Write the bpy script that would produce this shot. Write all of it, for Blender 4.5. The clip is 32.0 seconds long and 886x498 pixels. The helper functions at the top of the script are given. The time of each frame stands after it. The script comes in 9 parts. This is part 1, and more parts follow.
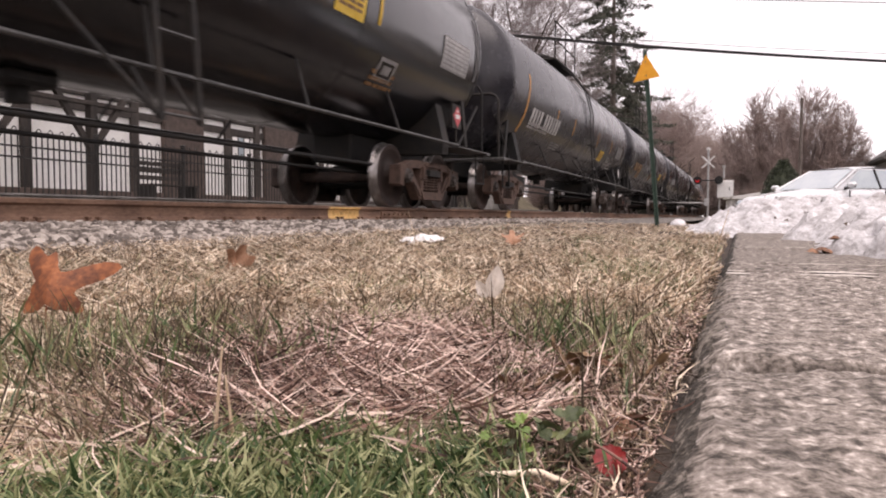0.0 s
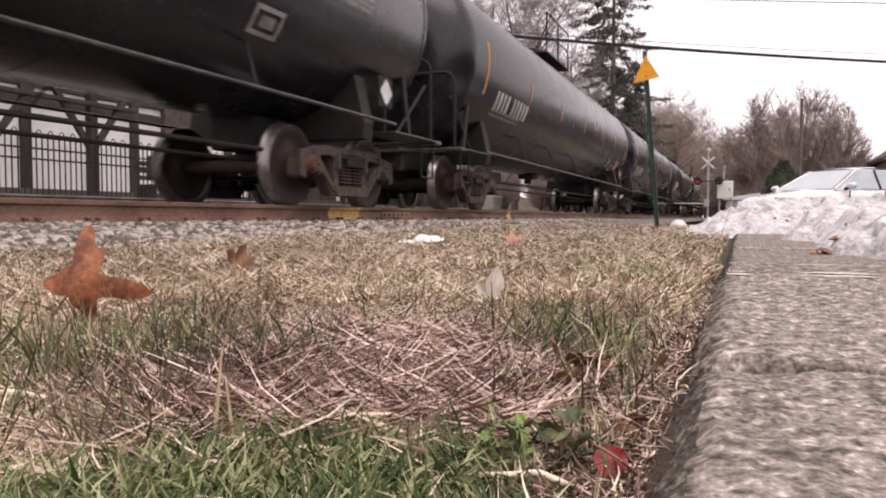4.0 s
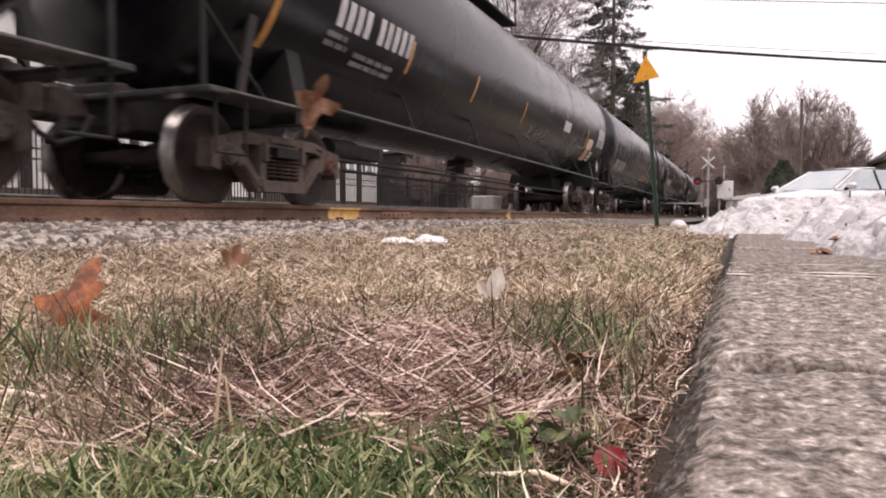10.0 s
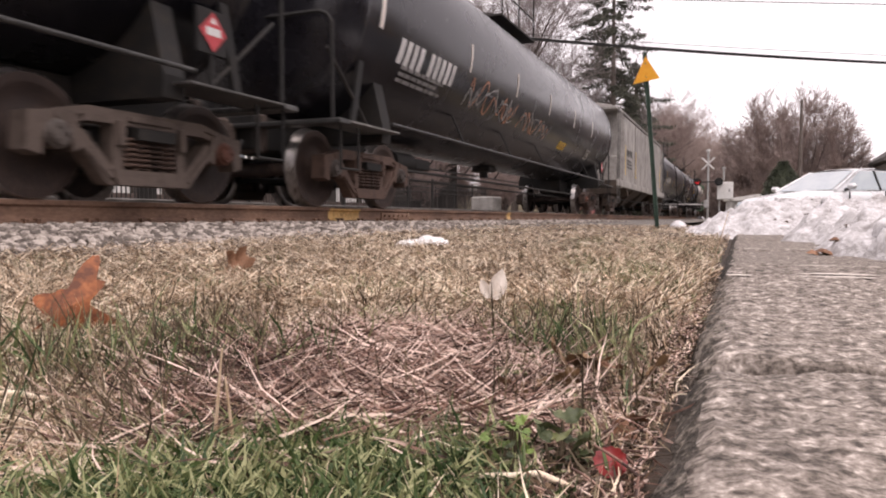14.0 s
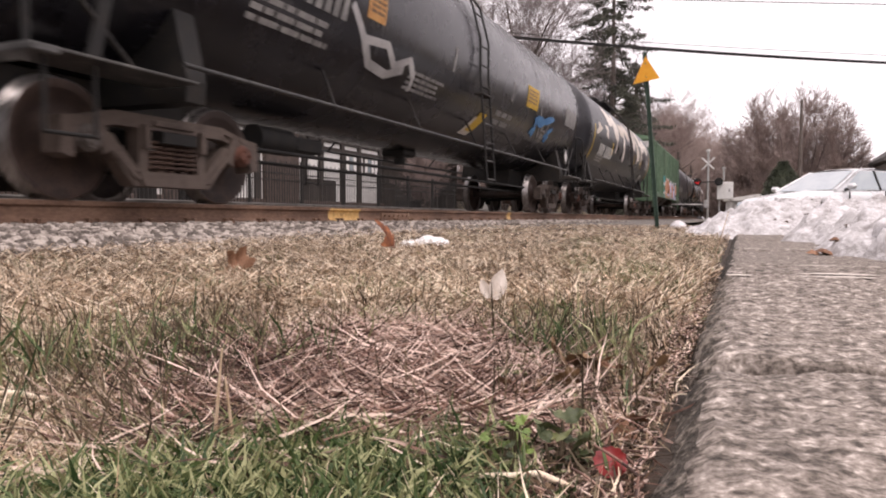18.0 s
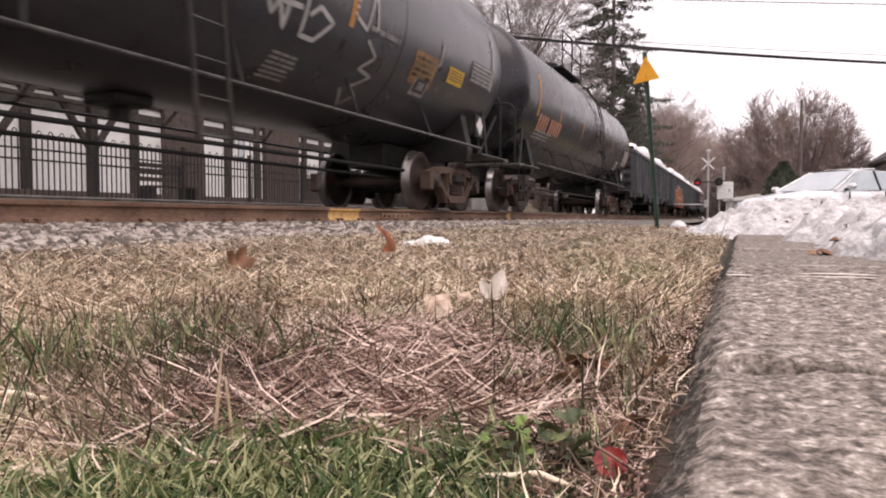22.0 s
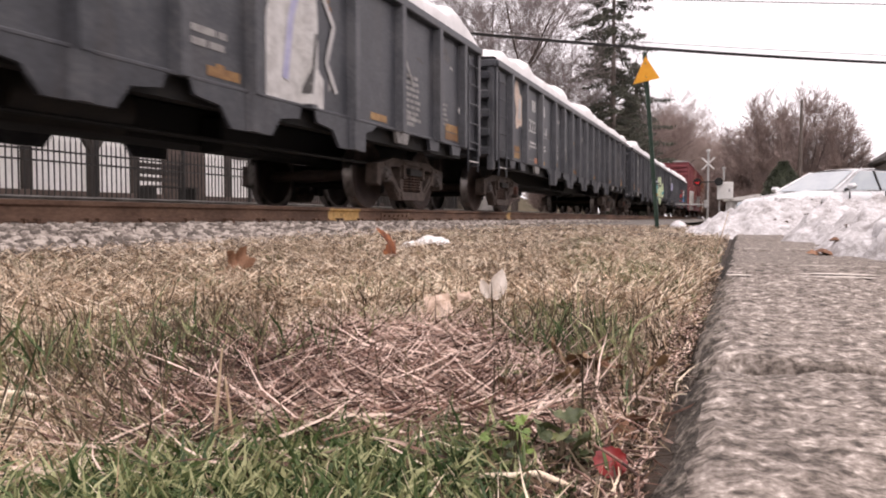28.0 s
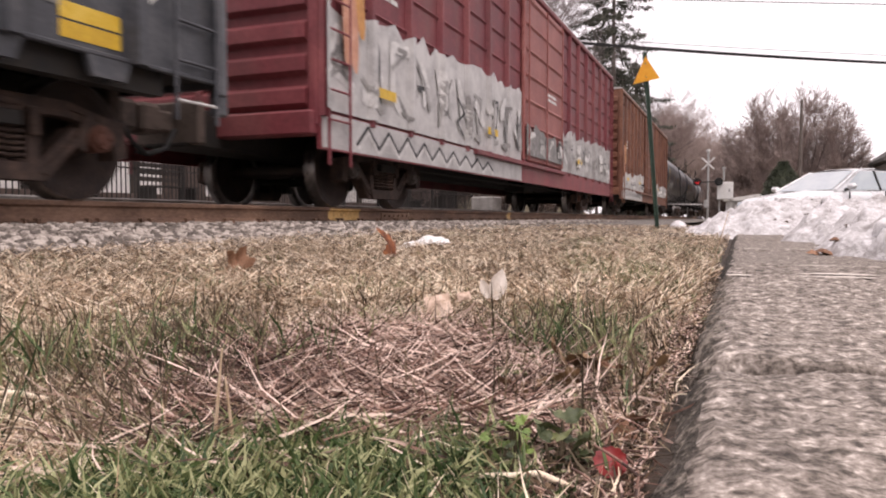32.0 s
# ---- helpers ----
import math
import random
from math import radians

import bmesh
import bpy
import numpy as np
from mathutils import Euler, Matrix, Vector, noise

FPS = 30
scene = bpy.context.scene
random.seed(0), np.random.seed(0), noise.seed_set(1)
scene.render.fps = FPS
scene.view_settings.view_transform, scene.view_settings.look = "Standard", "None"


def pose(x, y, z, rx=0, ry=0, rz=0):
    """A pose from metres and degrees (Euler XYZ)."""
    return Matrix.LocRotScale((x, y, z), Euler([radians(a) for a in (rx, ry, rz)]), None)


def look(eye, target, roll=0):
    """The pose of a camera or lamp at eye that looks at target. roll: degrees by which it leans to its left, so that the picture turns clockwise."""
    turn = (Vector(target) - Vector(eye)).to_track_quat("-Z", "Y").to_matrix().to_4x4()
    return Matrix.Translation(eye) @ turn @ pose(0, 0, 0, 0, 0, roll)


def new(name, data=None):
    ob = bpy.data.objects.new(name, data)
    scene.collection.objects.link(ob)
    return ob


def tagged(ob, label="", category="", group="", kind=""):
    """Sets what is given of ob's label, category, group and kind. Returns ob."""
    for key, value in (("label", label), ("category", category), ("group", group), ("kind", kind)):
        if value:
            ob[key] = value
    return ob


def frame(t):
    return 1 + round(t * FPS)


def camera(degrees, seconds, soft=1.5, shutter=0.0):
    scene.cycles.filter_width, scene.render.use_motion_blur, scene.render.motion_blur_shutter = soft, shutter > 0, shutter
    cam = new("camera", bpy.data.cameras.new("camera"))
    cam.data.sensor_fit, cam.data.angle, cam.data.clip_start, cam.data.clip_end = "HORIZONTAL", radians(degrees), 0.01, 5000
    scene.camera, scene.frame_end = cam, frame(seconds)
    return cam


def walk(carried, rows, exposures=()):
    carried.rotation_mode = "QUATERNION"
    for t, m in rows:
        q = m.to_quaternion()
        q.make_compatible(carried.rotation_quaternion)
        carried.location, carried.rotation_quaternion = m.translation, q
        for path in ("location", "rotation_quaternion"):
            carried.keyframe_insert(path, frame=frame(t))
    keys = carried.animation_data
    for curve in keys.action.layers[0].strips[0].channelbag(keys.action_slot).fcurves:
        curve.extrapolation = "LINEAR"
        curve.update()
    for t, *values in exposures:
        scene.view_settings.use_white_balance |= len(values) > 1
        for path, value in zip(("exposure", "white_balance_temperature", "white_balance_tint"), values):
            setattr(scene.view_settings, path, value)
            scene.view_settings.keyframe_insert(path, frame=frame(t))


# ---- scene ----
cam = camera(62.6, 32.0, soft=1.95, shutter=0.14)
EYE = Vector((0.0, 0.0, 0.12))
YAW, TILT = 22.18, 2.49          # degrees left of the track, degrees down


def aim(lift=0.0):
    return pose(EYE.x, EYE.y, EYE.z, 90 - TILT + lift, 0, YAW)


# the camera lies on the kerb and settles by a hair when the ground shakes
walk(cam, [(0.0, aim(-0.05)), (2.0, aim(-0.03)), (3.0, aim(0)), (10.0, aim(0)), (10.5, aim(0.11)), (11.0, aim(0.075)), (32.0, aim(0.075))],
     exposures=[(0.0, 0.33, 6950, 24), (32.0, 0.33, 6950, 24)])

# ---- light: a bright overcast sky with a wide, weak sun ----
world = bpy.data.worlds.new("overcast_sky")
scene.world = world
world.use_nodes = True
wt = world.node_tree
sky = wt.nodes.new("ShaderNodeTexSky")
sky.sky_type = "NISHITA"
sky.sun_disc = False
sky.sun_elevation, sky.sun_rotation = radians(72), radians(140)
sky.dust_density, sky.air_density = 1.2, 1.0
grey = wt.nodes.new("ShaderNodeHueSaturation")
grey.inputs["Saturation"].default_value = 0.10
grey.inputs["Value"].default_value = 1.25
wt.links.new(sky.outputs[0], grey.inputs["Color"])
cloud = wt.nodes.new("ShaderNodeMix")
cloud.data_type = "RGBA"
cloud.inputs["Factor"].default_value = 0.6
wt.links.new(grey.outputs[0], cloud.inputs["A"])
cloud.inputs["B"].default_value = (7.0, 7.05, 7.3, 1)
wt.links.new(cloud.outputs["Result"], wt.nodes["Background"].inputs[0])
wt.nodes["Background"].inputs[1].default_value = 0.15
sun_data = bpy.data.lights.new("sun", "SUN")
sun_data.energy, sun_data.angle, sun_data.color = 1.5, radians(55), (1.0, 0.97, 0.92)
sun = new("sun", sun_data)
sun.matrix_world = look((5, -6, 24), (0, 0, 0))

# ---- layout ----
RAIL = 0.256                     # top of rail
TRACK = -5.52                    # centre of the track
GAUGE = 0.755                    # rail centre from the track's centre
BEND, RADIUS = 80.0, 420.0       # past this far the track curves away to its own left


def along(u, x=0.0, z=0.0):
    """The pose on the track u metres up the line, x to the camera's side, z over the rail."""
    if u <= BEND:
        return pose(TRACK + x, u, RAIL + z)
    a = (u - BEND) / RADIUS
    c = Vector((TRACK - RADIUS, BEND))
    r = RADIUS + x
    return pose(c.x + r * math.cos(a), c.y + r * math.sin(a), RAIL + z, 0, 0, math.degrees(a))


# ---- materials ----
MATS = {}


def surface(name, cols, rough=0.7, metal=0.0, scale=6.0, bump=0.25, fine=60.0, stretch=(1, 1, 1), vary=0.12, island=False, spec=0.5, depth=0.01, coat=0.0, streak=None):
    """A weathered surface: cols mixed by coarse and fine noise in object space, with relief of its own."""
    m = bpy.data.materials.new(name)
    m.use_nodes = True
    t = m.node_tree
    b = t.nodes["Principled BSDF"]
    co = t.nodes.new("ShaderNodeTexCoord")
    mp = t.nodes.new("ShaderNodeMapping")
    mp.inputs["Scale"].default_value = stretch
    t.links.new(co.outputs["Object"], mp.inputs["Vector"])
    n1 = t.nodes.new("ShaderNodeTexNoise")
    n1.inputs["Scale"].default_value, n1.inputs["Detail"].default_value, n1.inputs["Roughness"].default_value = scale, 6, 0.65
    n2 = t.nodes.new("ShaderNodeTexNoise")
    n2.inputs["Scale"].default_value, n2.inputs["Detail"].default_value = fine, 3
    t.links.new(mp.outputs[0], n1.inputs["Vector"])
    t.links.new(mp.outputs[0], n2.inputs["Vector"])
    add = t.nodes.new("ShaderNodeMath")
    add.operation = "MULTIPLY_ADD"
    t.links.new(n2.outputs["Fac"], add.inputs[0])
    add.inputs[1].default_value = 0.45
    t.links.new(n1.outputs["Fac"], add.inputs[2])
    sub = t.nodes.new("ShaderNodeMath")
    sub.operation = "SUBTRACT"
    t.links.new(add.outputs[0], sub.inputs[0])
    sub.inputs[1].default_value = 0.225
    fac = sub
    if island:
        g = t.nodes.new("ShaderNodeNewGeometry")
        rnd = g.outputs["Random Per Island"]
    else:
        g = t.nodes.new("ShaderNodeObjectInfo")
        rnd = g.outputs["Random"]
    k = t.nodes.new("ShaderNodeMath")
    k.operation = "MULTIPLY_ADD"
    t.links.new(rnd, k.inputs[0])
    k.inputs[1].default_value = vary * 2
    t.links.new(fac.outputs[0], k.inputs[2])
    k2 = t.nodes.new("ShaderNodeMath")
    k2.operation = "SUBTRACT"
    t.links.new(k.outputs[0], k2.inputs[0])
    k2.inputs[1].default_value = vary
    ramp = t.nodes.new("ShaderNodeValToRGB")
    e = ramp.color_ramp.elements
    lo, hi = 0.3, 0.7
    e[0].position, e[0].color = lo, (*cols[0], 1)
    e[1].position, e[1].color = hi, (*cols[-1], 1)
    for i, c in enumerate(cols[1:-1], 1):
        s = e.new(lo + (hi - lo) * i / (len(cols) - 1))
        s.color = (*c, 1)
    t.links.new(k2.outputs[0], ramp.inputs[0])
    out = ramp.outputs[0]
    if streak:
        # dirt that has run or settled: (colour, scale vector, amount)
        colour, vec, amount = streak[:3]
        m2 = t.nodes.new("ShaderNodeMapping")
        m2.inputs["Scale"].default_value = vec
        t.links.new(co.outputs["Object"], m2.inputs["Vector"])
        n3 = t.nodes.new("ShaderNodeTexNoise")
        n3.inputs["Scale"].default_value, n3.inputs["Detail"].default_value, n3.inputs["Roughness"].default_value = 1.0, 5, 0.6
        t.links.new(m2.outputs[0], n3.inputs["Vector"])
        r3 = t.nodes.new("ShaderNodeMapRange")
        r3.inputs["From Min"].default_value, r3.inputs["From Max"].default_value, r3.inputs["To Max"].default_value = streak[3] if len(streak) > 3 else 0.45, 0.75, amount
        t.links.new(n3.outputs["Fac"], r3.inputs["Value"])
        mx = t.nodes.new("ShaderNodeMix")
        mx.data_type = "RGBA"
        t.links.new(r3.outputs[0], mx.inputs["Factor"])
        t.links.new(out, mx.inputs["A"])
        mx.inputs["B"].default_value = (*colour, 1)
        out = mx.outputs["Result"]
    t.links.new(out, b.inputs["Base Color"])
    b.inputs["Metallic"].default_value = metal
    b.inputs["Specular IOR Level"].default_value = spec
    b.inputs["Coat Weight"].default_value = coat
    rr = t.nodes.new("ShaderNodeMapRange")
    rr.inputs["To Min"].default_value, rr.inputs["To Max"].default_value = max(0.03, rough - 0.12), min(1, rough + 0.12)
    t.links.new(n1.outputs["Fac"], rr.inputs["Value"])
    t.links.new(rr.outputs[0], b.inputs["Roughness"])
    if bump:
        bp = t.nodes.new("ShaderNodeBump")
        bp.inputs["Strength"].default_value, bp.inputs["Distance"].default_value = bump, depth
        t.links.new(add.outputs[0], bp.inputs["Height"])
        t.links.new(bp.outputs[0], b.inputs["Normal"])
    MATS[name] = m
    return m


def glow(name, colour, strength):
    m = surface(name, [colour, colour], 0.4)
    b = m.node_tree.nodes["Principled BSDF"]
    b.inputs["Emission Color"].default_value, b.inputs["Emission Strength"].default_value = (*colour, 1), strength
    return m


DUST = (0.11, 0.085, 0.065)
tank_black = surface("tank_black", [(0.0058, 0.0054, 0.0076), (0.0098, 0.0093, 0.0126), (0.018, 0.0172, 0.022)], 0.25, scale=1.3, fine=25, bump=0.07, spec=0.5, streak=(DUST, (1.4, 2.2, 0.5), 0.07, 0.5))
tank_soot = surface("tank_soot", [(0.0078, 0.0074, 0.010), (0.0135, 0.013, 0.0172), (0.025, 0.024, 0.030)], 0.26, scale=1.5, fine=22, bump=0.08, spec=0.5, streak=(DUST, (1.3, 2.4, 0.45), 0.09, 0.48))
tank_gloss = surface("tank_gloss", [(0.005, 0.005, 0.0068), (0.008, 0.008, 0.0108), (0.013, 0.013, 0.0165)], 0.2, scale=1.2, fine=25, bump=0.05, spec=0.6, streak=(DUST, (0.9, 1.6, 0.35), 0.12))
tank_slate = surface("tank_slate", [(0.020, 0.0205, 0.025), (0.032, 0.0325, 0.039), (0.050, 0.050, 0.057)], 0.3, scale=1.8, fine=24, bump=0.08, spec=0.45, streak=(DUST, (0.8, 1.8, 0.3), 0.15))
under_black = surface("under_black", [(0.006, 0.006, 0.006), (0.013, 0.012, 0.011), (0.03, 0.024, 0.019)], 0.75, scale=5)
pipe_grey = surface("pipe_grey", [(0.036, 0.036, 0.036), (0.065, 0.064, 0.062), (0.125, 0.122, 0.118)], 0.45, 0.4, scale=8)
step_grey = surface("step_grey", [(0.04, 0.038, 0.036), (0.09, 0.086, 0.082), (0.22, 0.21, 0.20)], 0.45, 0.3, scale=9)
truck_rust = surface("truck_rust", [(0.028, 0.017, 0.013), (0.062, 0.038, 0.029), (0.12, 0.074, 0.056)], 0.8, scale=7, bump=0.4, vary=0.2)
truck_dust = surface("truck_dust", [(0.034, 0.025, 0.021), (0.07, 0.052, 0.043), (0.125, 0.095, 0.079)], 0.8, scale=7, bump=0.4, vary=0.2)
wheel_brown = surface("wheel_brown", [(0.02, 0.0115, 0.009), (0.04, 0.024, 0.0185), (0.07, 0.043, 0.033)], 0.75, 0.0, scale=6)
wheel_bright = surface("wheel_bright", [(0.16, 0.145, 0.135), (0.26, 0.24, 0.23), (0.42, 0.40, 0.39)], 0.3, 0.9, scale=9)
bearing_red = surface("bearing_red", [(0.07, 0.026, 0.018), (0.12, 0.045, 0.028), (0.17, 0.07, 0.045)], 0.7, scale=9)
bearing_grey = surface("bearing_grey", [(0.035, 0.027, 0.023), (0.075, 0.06, 0.052), (0.13, 0.11, 0.098)], 0.6, scale=9)
gondola_black = surface("gondola_black", [(0.037, 0.0395, 0.046), (0.062, 0.066, 0.075), (0.105, 0.108, 0.116)], 0.40, scale=2.2, fine=26, bump=0.16, spec=0.4, streak=(DUST, (1.6, 3.0, 0.7), 0.2, 0.55))
box_red = surface("box_red", [(0.15, 0.026, 0.034), (0.21, 0.042, 0.05), (0.28, 0.07, 0.074)], 0.6, scale=1.4, fine=20, bump=0.1, streak=((0.2, 0.12, 0.1), (0.9, 2.2, 0.4), 0.35))
box_pink = surface("box_pink", [(0.25, 0.075, 0.065), (0.32, 0.11, 0.095), (0.4, 0.17, 0.15)], 0.6, scale=1.4, fine=20, bump=0.1)
box_rust = surface("box_rust", [(0.13, 0.05, 0.03), (0.2, 0.08, 0.045), (0.28, 0.125, 0.075)], 0.65, scale=1.6, fine=20, bump=0.12, streak=((0.09, 0.05, 0.04), (0.9, 2.2, 0.4), 0.5))
hopper_green = surface("hopper_green", [(0.055, 0.105, 0.066), (0.09, 0.165, 0.10), (0.14, 0.225, 0.14)], 0.6, scale=1.4, fine=20, bump=0.1, streak=((0.1, 0.11, 0.07), (0.9, 2.2, 0.4), 0.5))
hopper_grey = surface("hopper_grey", [(0.2, 0.19, 0.18), (0.33, 0.31, 0.29), (0.47, 0.45, 0.42)], 0.6, scale=1.8, fine=20, bump=0.12, streak=((0.10, 0.085, 0.07), (1.2, 3.2, 0.5), 0.7))
chute_brown = surface("chute_brown", [(0.04, 0.03, 0.024), (0.075, 0.055, 0.042), (0.13, 0.095, 0.07)], 0.75, scale=2.5, fine=25)
yellow_paint = surface("yellow_paint", [(0.6, 0.36, 0.02), (0.72, 0.46, 0.03), (0.8, 0.55, 0.08)], 0.5, scale=9)
orange_paint = surface("orange_paint", [(0.5, 0.22, 0.05), (0.62, 0.3, 0.08), (0.7, 0.4, 0.15)], 0.55, scale=9)
rail_paint = surface("rail_paint", [(0.42, 0.24, 0.08), (0.68, 0.42, 0.14), (0.78, 0.54, 0.24)], 0.6, scale=14)
faded_orange = surface("faded_orange", [(0.17, 0.085, 0.035), (0.28, 0.15, 0.06), (0.42, 0.26, 0.11)], 0.6, scale=9)
white_paint = surface("white_paint", [(0.5, 0.49, 0.47), (0.68, 0.67, 0.65), (0.78, 0.77, 0.75)], 0.6, scale=8)
dull_paint = surface("dull_paint", [(0.16, 0.155, 0.15), (0.27, 0.26, 0.25), (0.4, 0.39, 0.37)], 0.6, scale=7)
chalk_grey = surface("chalk_grey", [(0.07, 0.068, 0.068), (0.13, 0.125, 0.122), (0.24, 0.235, 0.23)], 0.7, scale=9)
silver_paint = surface("silver_paint", [(0.3, 0.29, 0.28), (0.46, 0.45, 0.44), (0.6, 0.59, 0.57)], 0.5, scale=3)
red_paint = surface("red_paint", [(0.5, 0.04, 0.05), (0.6, 0.07, 0.08), (0.7, 0.16, 0.16)], 0.5, scale=8)
blue_paint = surface("blue_paint", [(0.03, 0.15, 0.36), (0.05, 0.22, 0.48), (0.12, 0.33, 0.58)], 0.5, scale=6)
teal_paint = surface("teal_paint", [(0.04, 0.25, 0.26), (0.08, 0.36, 0.37), (0.2, 0.48, 0.47)], 0.5, scale=6)
lime_paint = surface("lime_paint", [(0.5, 0.6, 0.36), (0.62, 0.72, 0.46), (0.7, 0.8, 0.6)], 0.5, scale=6)
lilac_paint = surface("lilac_paint", [(0.36, 0.36, 0.55), (0.48, 0.48, 0.66), (0.6, 0.6, 0.76)], 0.5, scale=6)
salmon_paint = surface("salmon_paint", [(0.42, 0.17, 0.1), (0.55, 0.25, 0.15), (0.66, 0.36, 0.25)], 0.55, scale=5)
rust_paint = surface("rust_paint", [(0.24, 0.085, 0.045), (0.36, 0.14, 0.075), (0.48, 0.23, 0.14)], 0.55, scale=5)
black_paint = surface("black_paint", [(0.015, 0.015, 0.016), (0.025, 0.025, 0.026), (0.04, 0.04, 0.04)], 0.6, scale=8)
rail_rust = surface("rail_rust", [(0.135, 0.076, 0.05), (0.235, 0.138, 0.092), (0.34, 0.215, 0.15)], 0.75, scale=3.0, fine=50, stretch=(1, 0.4, 1))
rail_shine = surface("rail_shine", [(0.32, 0.27, 0.22), (0.42, 0.36, 0.3), (0.52, 0.46, 0.4)], 0.45, 0.5, scale=5, stretch=(1, 0.2, 1))
tie_wood = surface("tie_wood", [(0.04, 0.032, 0.026), (0.075, 0.06, 0.05), (0.13, 0.11, 0.09)], 0.85, scale=6, stretch=(0.4, 3, 3))
ballast_stone = surface("ballast_stone", [(0.10, 0.083, 0.071), (0.215, 0.184, 0.16), (0.45, 0.40, 0.355)], 0.85, scale=14, vary=0.3, island=True)
ballast_bed = surface("ballast_bed", [(0.06, 0.052, 0.045), (0.13, 0.115, 0.10), (0.26, 0.24, 0.22)], 0.9, scale=30, fine=90, bump=0.7, depth=0.03)
soil = surface("soil", [(0.024, 0.016, 0.011), (0.06, 0.041, 0.028), (0.14, 0.10, 0.068)], 0.95, scale=9, fine=70, bump=0.8, depth=0.02)
concrete = surface("concrete", [(0.022, 0.0175, 0.0135), (0.09, 0.074, 0.061), (0.22, 0.187, 0.159), (0.37, 0.322, 0.285), (0.68, 0.61, 0.55)], 0.92, scale=62, fine=230, bump=0.6, depth=0.005, vary=0.02, streak=((0.055, 0.044, 0.037), (24, 34, 24), 0.75, 0.47))
concrete_dark = surface("concrete_dark", [(0.012, 0.0105, 0.008), (0.035, 0.029, 0.023), (0.085, 0.072, 0.058), (0.3, 0.26, 0.22)], 0.95, scale=70, fine=210, bump=1.0, depth=0.008)
mortar = surface("mortar", [(0.3, 0.26, 0.225), (0.5, 0.45, 0.4), (0.72, 0.66, 0.6)], 0.9, scale=28, fine=150)
platform_grey = surface("platform_grey", [(0.15, 0.14, 0.13), (0.26, 0.25, 0.235), (0.36, 0.345, 0.325)], 0.9, scale=3, fine=40)
asphalt = surface("asphalt", [(0.035, 0.034, 0.034), (0.055, 0.053, 0.052), (0.09, 0.087, 0.085)], 0.9, scale=2, fine=120, bump=0.5)
ground_brown = surface("ground_brown", [(0.10, 0.085, 0.05), (0.17, 0.14, 0.085), (0.24, 0.2, 0.13)], 0.95, scale=0.6, fine=8, bump=0.6, depth=0.05)
snow_white = surface("snow_white", [(0.48, 0.465, 0.465), (0.7, 0.69, 0.7), (0.82, 0.81, 0.82)], 0.6, scale=9, fine=60, bump=0.8, depth=0.03, streak=((0.16, 0.135, 0.12), (12, 9, 16), 0.9, 0.53))
load_white = surface("load_white", [(0.66, 0.65, 0.65), (0.78, 0.77, 0.77), (0.85, 0.84, 0.84)], 0.7, scale=3, fine=30, bump=0.3, depth=0.02)
iron_black = surface("iron_black", [(0.012, 0.011, 0.010), (0.02, 0.018, 0.017), (0.035, 0.031, 0.028)], 0.55, scale=8)
timber_dark = surface("timber_dark", [(0.022, 0.018, 0.015), (0.04, 0.032, 0.027), (0.065, 0.053, 0.045)], 0.8, scale=4, stretch=(2, 2, 0.4))
brick_dark = surface("brick_dark", [(0.04, 0.03, 0.026), (0.075, 0.055, 0.046), (0.11, 0.08, 0.067)], 0.85, scale=6)
plaster_white = surface("plaster_white", [(0.66, 0.65, 0.62), (0.77, 0.76, 0.73), (0.83, 0.82, 0.79)], 0.85, scale=2.5, fine=40)
roof_slate = surface("roof_slate", [(0.05, 0.047, 0.045), (0.085, 0.08, 0.077), (0.13, 0.122, 0.118)], 0.85, scale=3)
bark = surface("bark", [(0.055, 0.043, 0.037), (0.10, 0.08, 0.07), (0.17, 0.14, 0.125)], 0.9, scale=5, stretch=(2, 2, 0.5))
twig_grey = surface("twig_grey", [(0.13, 0.108, 0.106), (0.2, 0.17, 0.165), (0.29, 0.25, 0.245)], 0.9, scale=0.8, vary=0.15)
twig = surface("twig", [(0.19, 0.138, 0.122), (0.30, 0.23, 0.208), (0.42, 0.34, 0.315)], 0.9, scale=0.8, vary=0.15)
needle = surface("needle", [(0.03, 0.034, 0.024), (0.05, 0.054, 0.038), (0.085, 0.082, 0.058)], 0.8, scale=1.5, island=True)
hedge_leaf = surface("hedge_leaf", [(0.014, 0.021, 0.009), (0.026, 0.036, 0.016), (0.05, 0.06, 0.028)], 0.7, scale=4, island=True)
post_green = surface("post_green", [(0.02, 0.05, 0.032), (0.035, 0.075, 0.05), (0.06, 0.10, 0.07)], 0.55, scale=8)
sign_orange = surface("sign_orange", [(0.75, 0.30, 0.008), (0.82, 0.36, 0.012), (0.88, 0.42, 0.03)], 0.5, scale=8)
car_paint = surface("car_paint", [(0.62, 0.63, 0.64), (0.7, 0.71, 0.72), (0.76, 0.77, 0.78)], 0.28, 0.15, scale=2, bump=0.0, coat=0.6)
# the glass's pale blue base colour stands in for sky reflected in it
car_glass = surface("car_glass", [(0.30, 0.36, 0.39), (0.36, 0.42, 0.45), (0.42, 0.48, 0.5)], 0.08, scale=2, bump=0.0, spec=0.9, coat=1.0)
rubber = surface("rubber", [(0.012, 0.012, 0.012), (0.02, 0.02, 0.02), (0.035, 0.034, 0.033)], 0.8, scale=10)
lamp_red = glow("lamp_red", (0.6, 0.015, 0.02), 0.45)
straw = surface("straw", [(0.13, 0.078, 0.045), (0.57, 0.41, 0.27), (0.9, 0.77, 0.6)], 0.75, scale=3, vary=0.35, island=True, bump=0.0)
